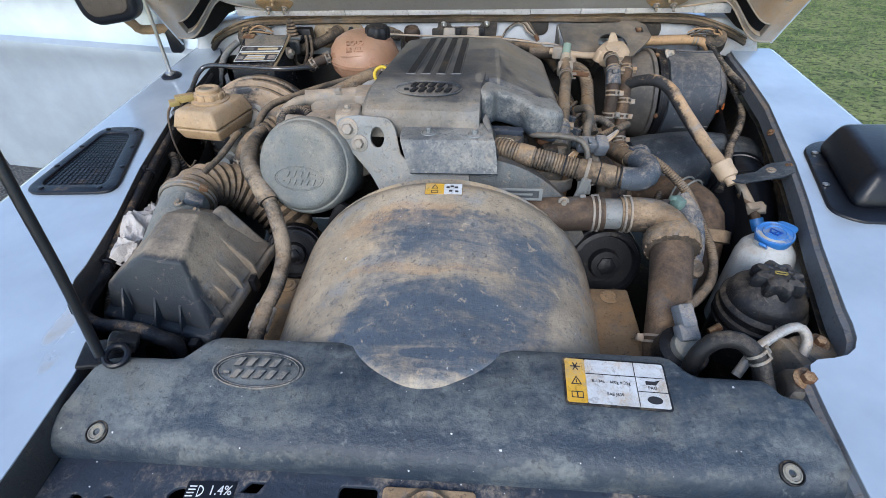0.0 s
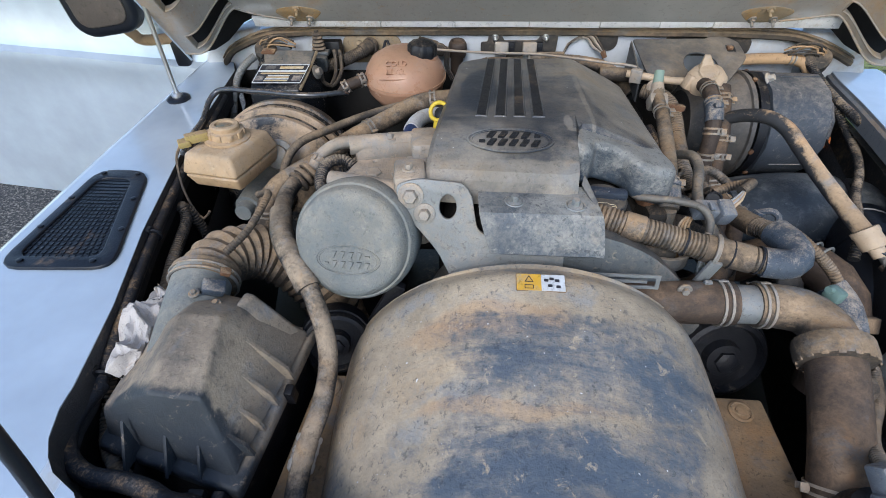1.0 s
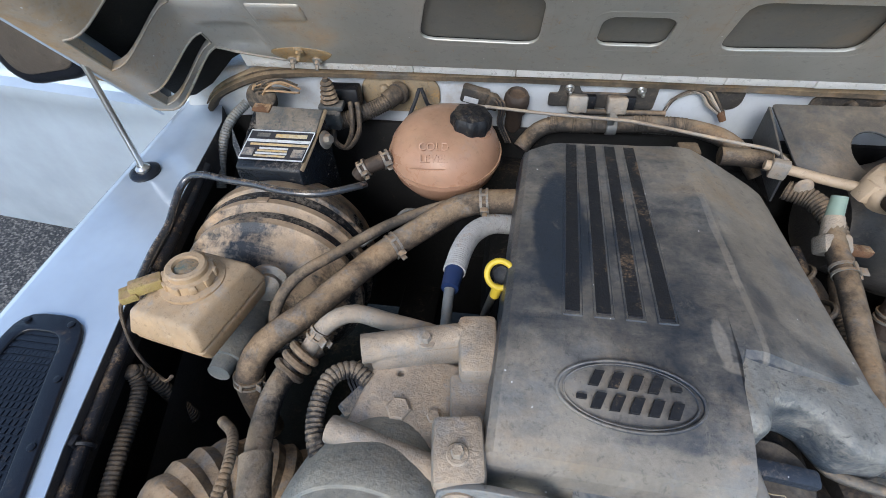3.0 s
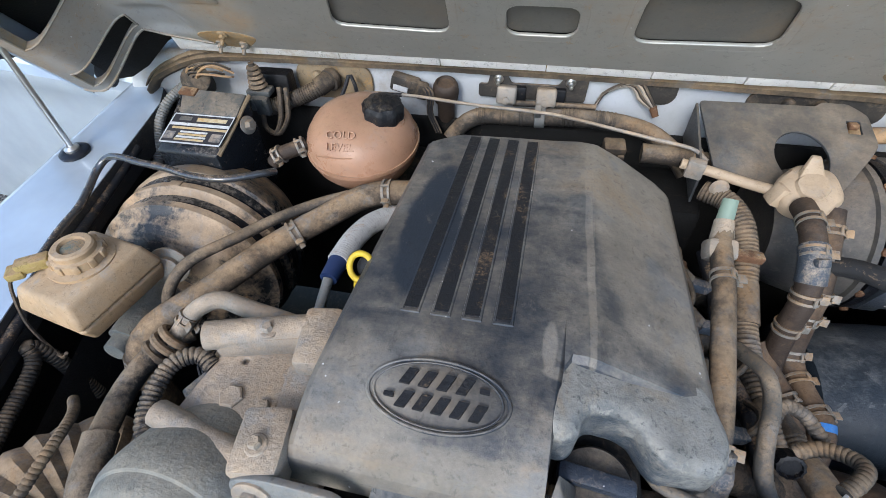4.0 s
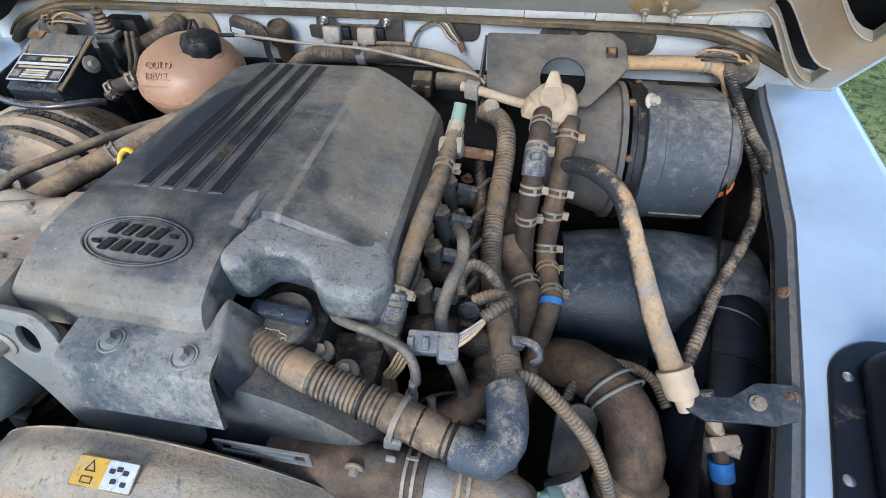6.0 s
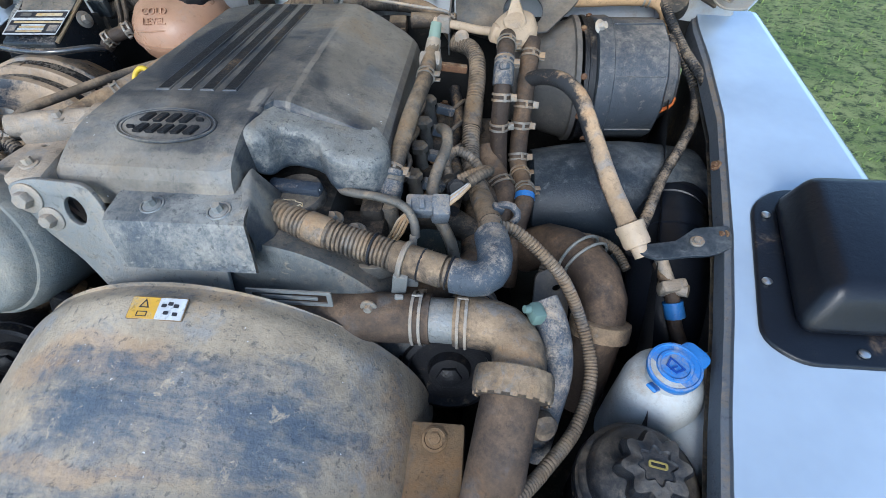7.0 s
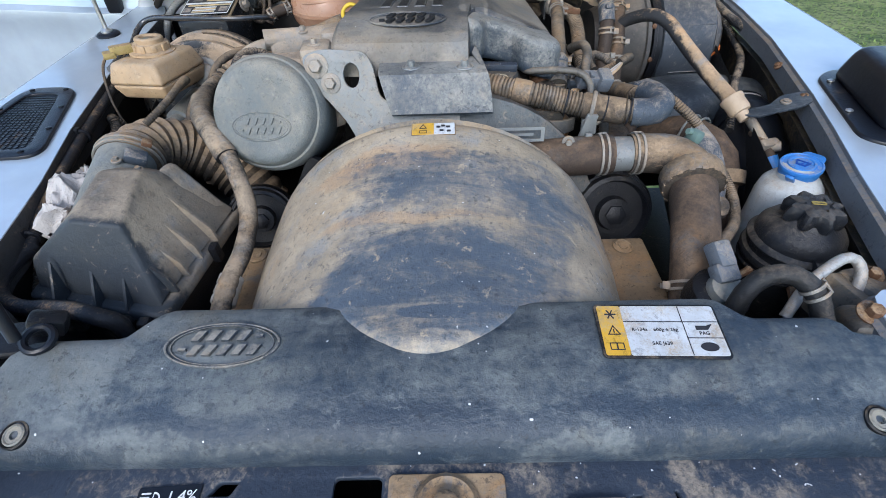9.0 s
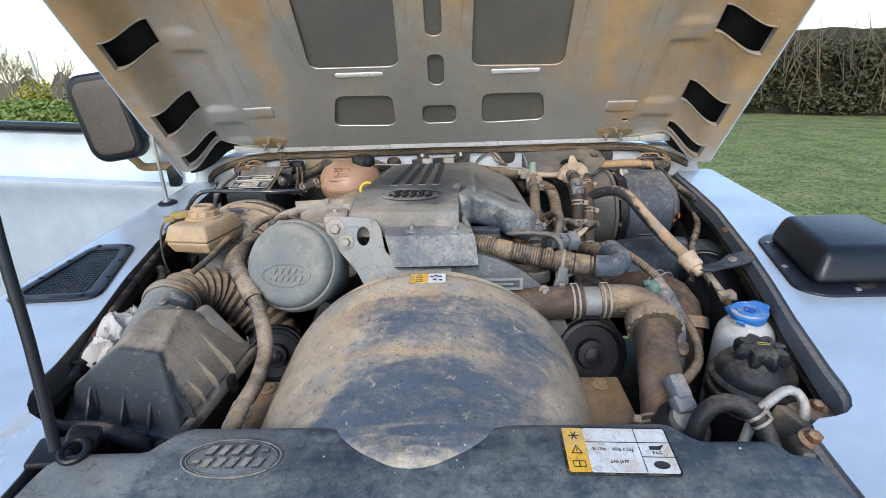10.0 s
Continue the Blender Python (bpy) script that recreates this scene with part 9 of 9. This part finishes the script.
for x in (-0.041, 0.020):
    bm = B()
    box(bm, (x, 1.348, 1.2025), (0.031, 0.022, 0.027), (-14, 0, 0), bev=0.004, seg=3)
    lathe(bm, [(0.006, 0), (0.006, 0.003), (0.002, 0.004)], at((x - 0.001, 1.337, 1.1975), (0, -1, 0.2)), 14)
    rel = part("relay", bm, CAST, rl)
    bm = B()
    box(bm, (x + 0.012, 1.356, 1.202), (0.034, 0.012, 0.024), bev=0.002)
    part("relay_base", bm, BLACK, rl)
for x, z in ((-0.056, 1.223), (0.054, 1.224)):
    bm = B()
    lathe(bm, [(0.0078, 0), (0.0078, 0.0015), (0.0055, 0.0016), (0.0055, 0.006), (0.003, 0.0065), (0.003, 0.015), (0.001, 0.016)], at((x, 1.357, z), (0.05, -1, -0.15)), 12)
    part("bolt", bm, STEEL, rl)
bm = B()
rod(bm, (-0.030, 1.345, 1.190), (0.096, 1.345, 1.193), 0.0045, seg=12)
part("bar", bm, LOOM, rl)
sp = thing("bulkhead_relay", "dusty dark motor plug with a white tag", "relay", (-0.205, 1.36, 1.15))
bm = B()
box(bm, (-0.206, 1.352, 1.2065), (0.046, 0.022, 0.026), (0, 14, 0), bev=0.004)
box(bm, (-0.178, 1.346, 1.200), (0.020, 0.020, 0.024), (0, 20, 20), bev=0.003)
part("case", bm, LOOM, sp)
bm = B()
box(bm, (-0.212, 1.340, 1.2035), (0.024, 0.0025, 0.009), (0, 14, 0), bev=0.0005)
part("tag", bm, LABELWHITE, sp, "small white tag")
for k in range(5):
    bm = B()
    tube(bm, [(-0.176 + 0.003 * k, 1.340, 1.208), (-0.168 + 0.003 * k, 1.332, 1.203), (-0.164 + 0.002 * k, 1.330, 1.190), (-0.166 + 0.002 * k, 1.33, 1.17), (-0.150 + 0.002 * k, 1.32, 1.14)], 0.0018, 6, step=0.008)
    part("wire", bm, CABLE if k % 2 else LOOM, sp)
sp = thing("bulkhead_relay", "low dusty connector beside the hose", "relay", (0.127, 1.285, 1.14))
bm = B()
box(bm, (0.127, 1.286, 1.160), (0.032, 0.028, 0.024), (8, 0, 4), bev=0.004)
box(bm, (0.115, 1.274, 1.150), (0.010, 0.010, 0.020), (8, 0, 4), bev=0.002)
box(bm, (0.137, 1.274, 1.150), (0.010, 0.010, 0.020), (8, 0, 4), bev=0.002)
part("case", bm, SHADEDHOSE, sp)
cyl = thing("round_valve", "round tan-topped valve on the bulkhead", "valve", (-0.138, 1.345, 1.13))
bm = B()
lathe(bm, [(0.014, -0.06), (0.014, -0.022), (0.019, -0.020), (0.021, -0.004), (0.020, 0.006), (0.017, 0.012), (0.014, 0.0135), (0.012, 0.010), (0.003, 0.009)], at((-0.138, 1.345, 1.206), (0.05, -0.25, 1)), 28)
part("body", bm, BROWNHOSE, cyl)
wt = thing("loose_wiring", "loop of dusty wires hanging on the bulkhead", "wiring", (0.14, 1.36, 1.17))
for k in range(4):
    bm = B()
    d = 0.004 * (k - 1.5)
    tube(bm, [(0.094, 1.350, 1.184), (0.099, 1.356, 1.198), (0.108 + 0.2 * d, 1.361, 1.211 + 0.2 * d), (0.136, 1.362, 1.225 + 0.3 * d), (0.152 + 0.5 * d, 1.360, 1.223 + d), (0.163 + d, 1.354, 1.210 + 0.6 * d), (0.182 + 0.4 * d, 1.350, 1.193)], 0.0028, 6, step=0.008)
    part("wire", bm, SHADEDHOSE if k % 2 else CAST, wt)
bm = B()
rod(bm, (0.179, 1.352, 1.197), (0.186, 1.347, 1.184), 0.006, 0.005, 10)
part("terminal", bm, RUST, wt)
for x, z, w, h, lab in ((-0.335, 1.196, 0.066, 0.030, "orange-tan dusty blanking plate on the bulkhead"), (0.185, 1.216, 0.024, 0.020, "small grey oval blanking plate"), (0.40, 1.205, 0.09, 0.018, "brown dusty blanking plate on the bulkhead")):
    gr = thing("bulkhead_blank", lab, "blanking plate", (x, 1.369, z - h))
    bm = B()
    plate(bm, [rrect(x - w, z - h, x + w, z + h, h * 0.8)], 0.006, FLAT(1.367), 0.002)
    part("plate", bm, CUPTAN if w > 0.06 and x < 0 else LOOM, gr)
    if w > 0.06:
        for dx in (-0.42, 0.05):
            bm = B()
            lathe(bm, [(0.009, 0), (0.0085, 0.008), (0.005, 0.011), (0.001, 0.012)], at((x + dx * w, 1.364, z + 0.3 * h), (0, -1, 0.1)), 16)
            part("stud", bm, CUPTAN if x < 0 else LOOM, gr)
# screen-wash pump tower and elbow hose
wv = thing("vacuum_valve", "dusty valve with a ribbed tan spring tower", "valve", (-0.43, 1.30, 1.13))
bm = B()
box(bm, (-0.430, 1.305, 1.203), (0.040, 0.024, 0.010), (0, 0, 4), bev=0.003)
box(bm, (-0.428, 1.296, 1.184), (0.024, 0.018, 0.034), (10, 0, 4), bev=0.004)
box(bm, (-0.440, 1.290, 1.188), (0.008, 0.012, 0.022), (10, 0, 4), bev=0.002)
box(bm, (-0.416, 1.290, 1.188), (0.008, 0.012, 0.022), (10, 0, 4), bev=0.002)
part("body", bm, CASEGREY, wv)
bm = B()
box(bm, (-0.425, 1.347, 1.190), (0.062, 0.028, 0.056), bev=0.004)
part("case", bm, BLACK, wv, "black valve case behind")
bm = B()
for k in range(5):
    torus(bm, at((-0.432, 1.306, 1.212 + 0.0072 * k)), 0.0112 - 0.0013 * k, 0.0040, 18, 6)
rod(bm, (-0.432, 1.306, 1.205), (-0.432, 1.306, 1.249), 0.009, 0.0045, 12)
part("spring_tower", bm, TANHOSE, wv)
for d in (0.0, 0.012):
    bm = B()
    tube(bm, [(-0.402 + d, 1.315, 1.205), (-0.397 + d, 1.300, 1.190), (-0.398 + d, 1.288, 1.165), (-0.412 + 0.5 * d, 1.282, 1.140), (-0.428, 1.285, 1.148), (-0.430, 1.292, 1.168)], 0.0042, 8)
    part("loop_hose", bm, SHADEDHOSE, wv)
hose("wiper_hose", "ribbed tan elbow hose into the bulkhead", [(-0.436, 1.300, 1.172), (-0.404, 1.310, 1.180), (-0.378, 1.320, 1.188), (-0.353, 1.332, 1.197), (-0.338, 1.346, 1.204), (-0.331, 1.362, 1.204)], 0.0135, SHADEDHOSE, rib=0.0038, seg=16, depth=0.09)
bw2 = thing("hose_boot", "smooth dusty boot on the elbow hose", "boot", (-0.334, 1.355, 1.19))
bm = B()
tube(bm, [(-0.352, 1.333, 1.198), (-0.340, 1.345, 1.204), (-0.332, 1.362, 1.204)], 0.0155, 18, step=0.006)
lathe(bm, [(0.0165, -0.005), (0.0185, -0.004), (0.0185, 0.004), (0.0165, 0.005)], at((-0.335, 1.352, 1.2045), (0.4, 0.9, 0.1)), 24)
part("cuff", bm, SHADEDHOSE, bw2)
hose("bracket_wire", "thin looped wire beside the coolant tank", [(-0.315, 1.31, 1.175), (-0.302, 1.33, 1.205), (-0.296, 1.342, 1.220), (-0.288, 1.338, 1.205), (-0.276, 1.32, 1.200), (-0.24, 1.305, 1.210), (-0.20, 1.306, 1.211)], 0.0032, CABLE)
for k in range(4):
    hose("brake_pipe", "thin steel brake pipe fanned behind the servo", [(-0.545 + 0.012 * k, 1.18, 1.05), (-0.56 + 0.012 * k, 1.15, 1.115), (-0.55 + 0.015 * k, 1.155, 1.14), (-0.53 + 0.012 * k, 1.175, 1.135)], 0.0028, CABLE)
for k in range(3):
    hose("brake_pipe", "thin steel brake pipe below the coolant tank", [(-0.37 + 0.012 * k, 1.11, 1.06 + 0.012 * k), (-0.33 + 0.01 * k, 1.13, 1.085 + 0.01 * k), (-0.29, 1.15, 1.10 + 0.01 * k), (-0.26, 1.165, 1.105)], 0.0028, STEELGREY)
# added dark box, near-black in place of shade behind the engine
hp = thing("low_shade_fill", "added near-black box filling the shaded gap low at the bulkhead", "plenum", (0, 1.3, 0.7))
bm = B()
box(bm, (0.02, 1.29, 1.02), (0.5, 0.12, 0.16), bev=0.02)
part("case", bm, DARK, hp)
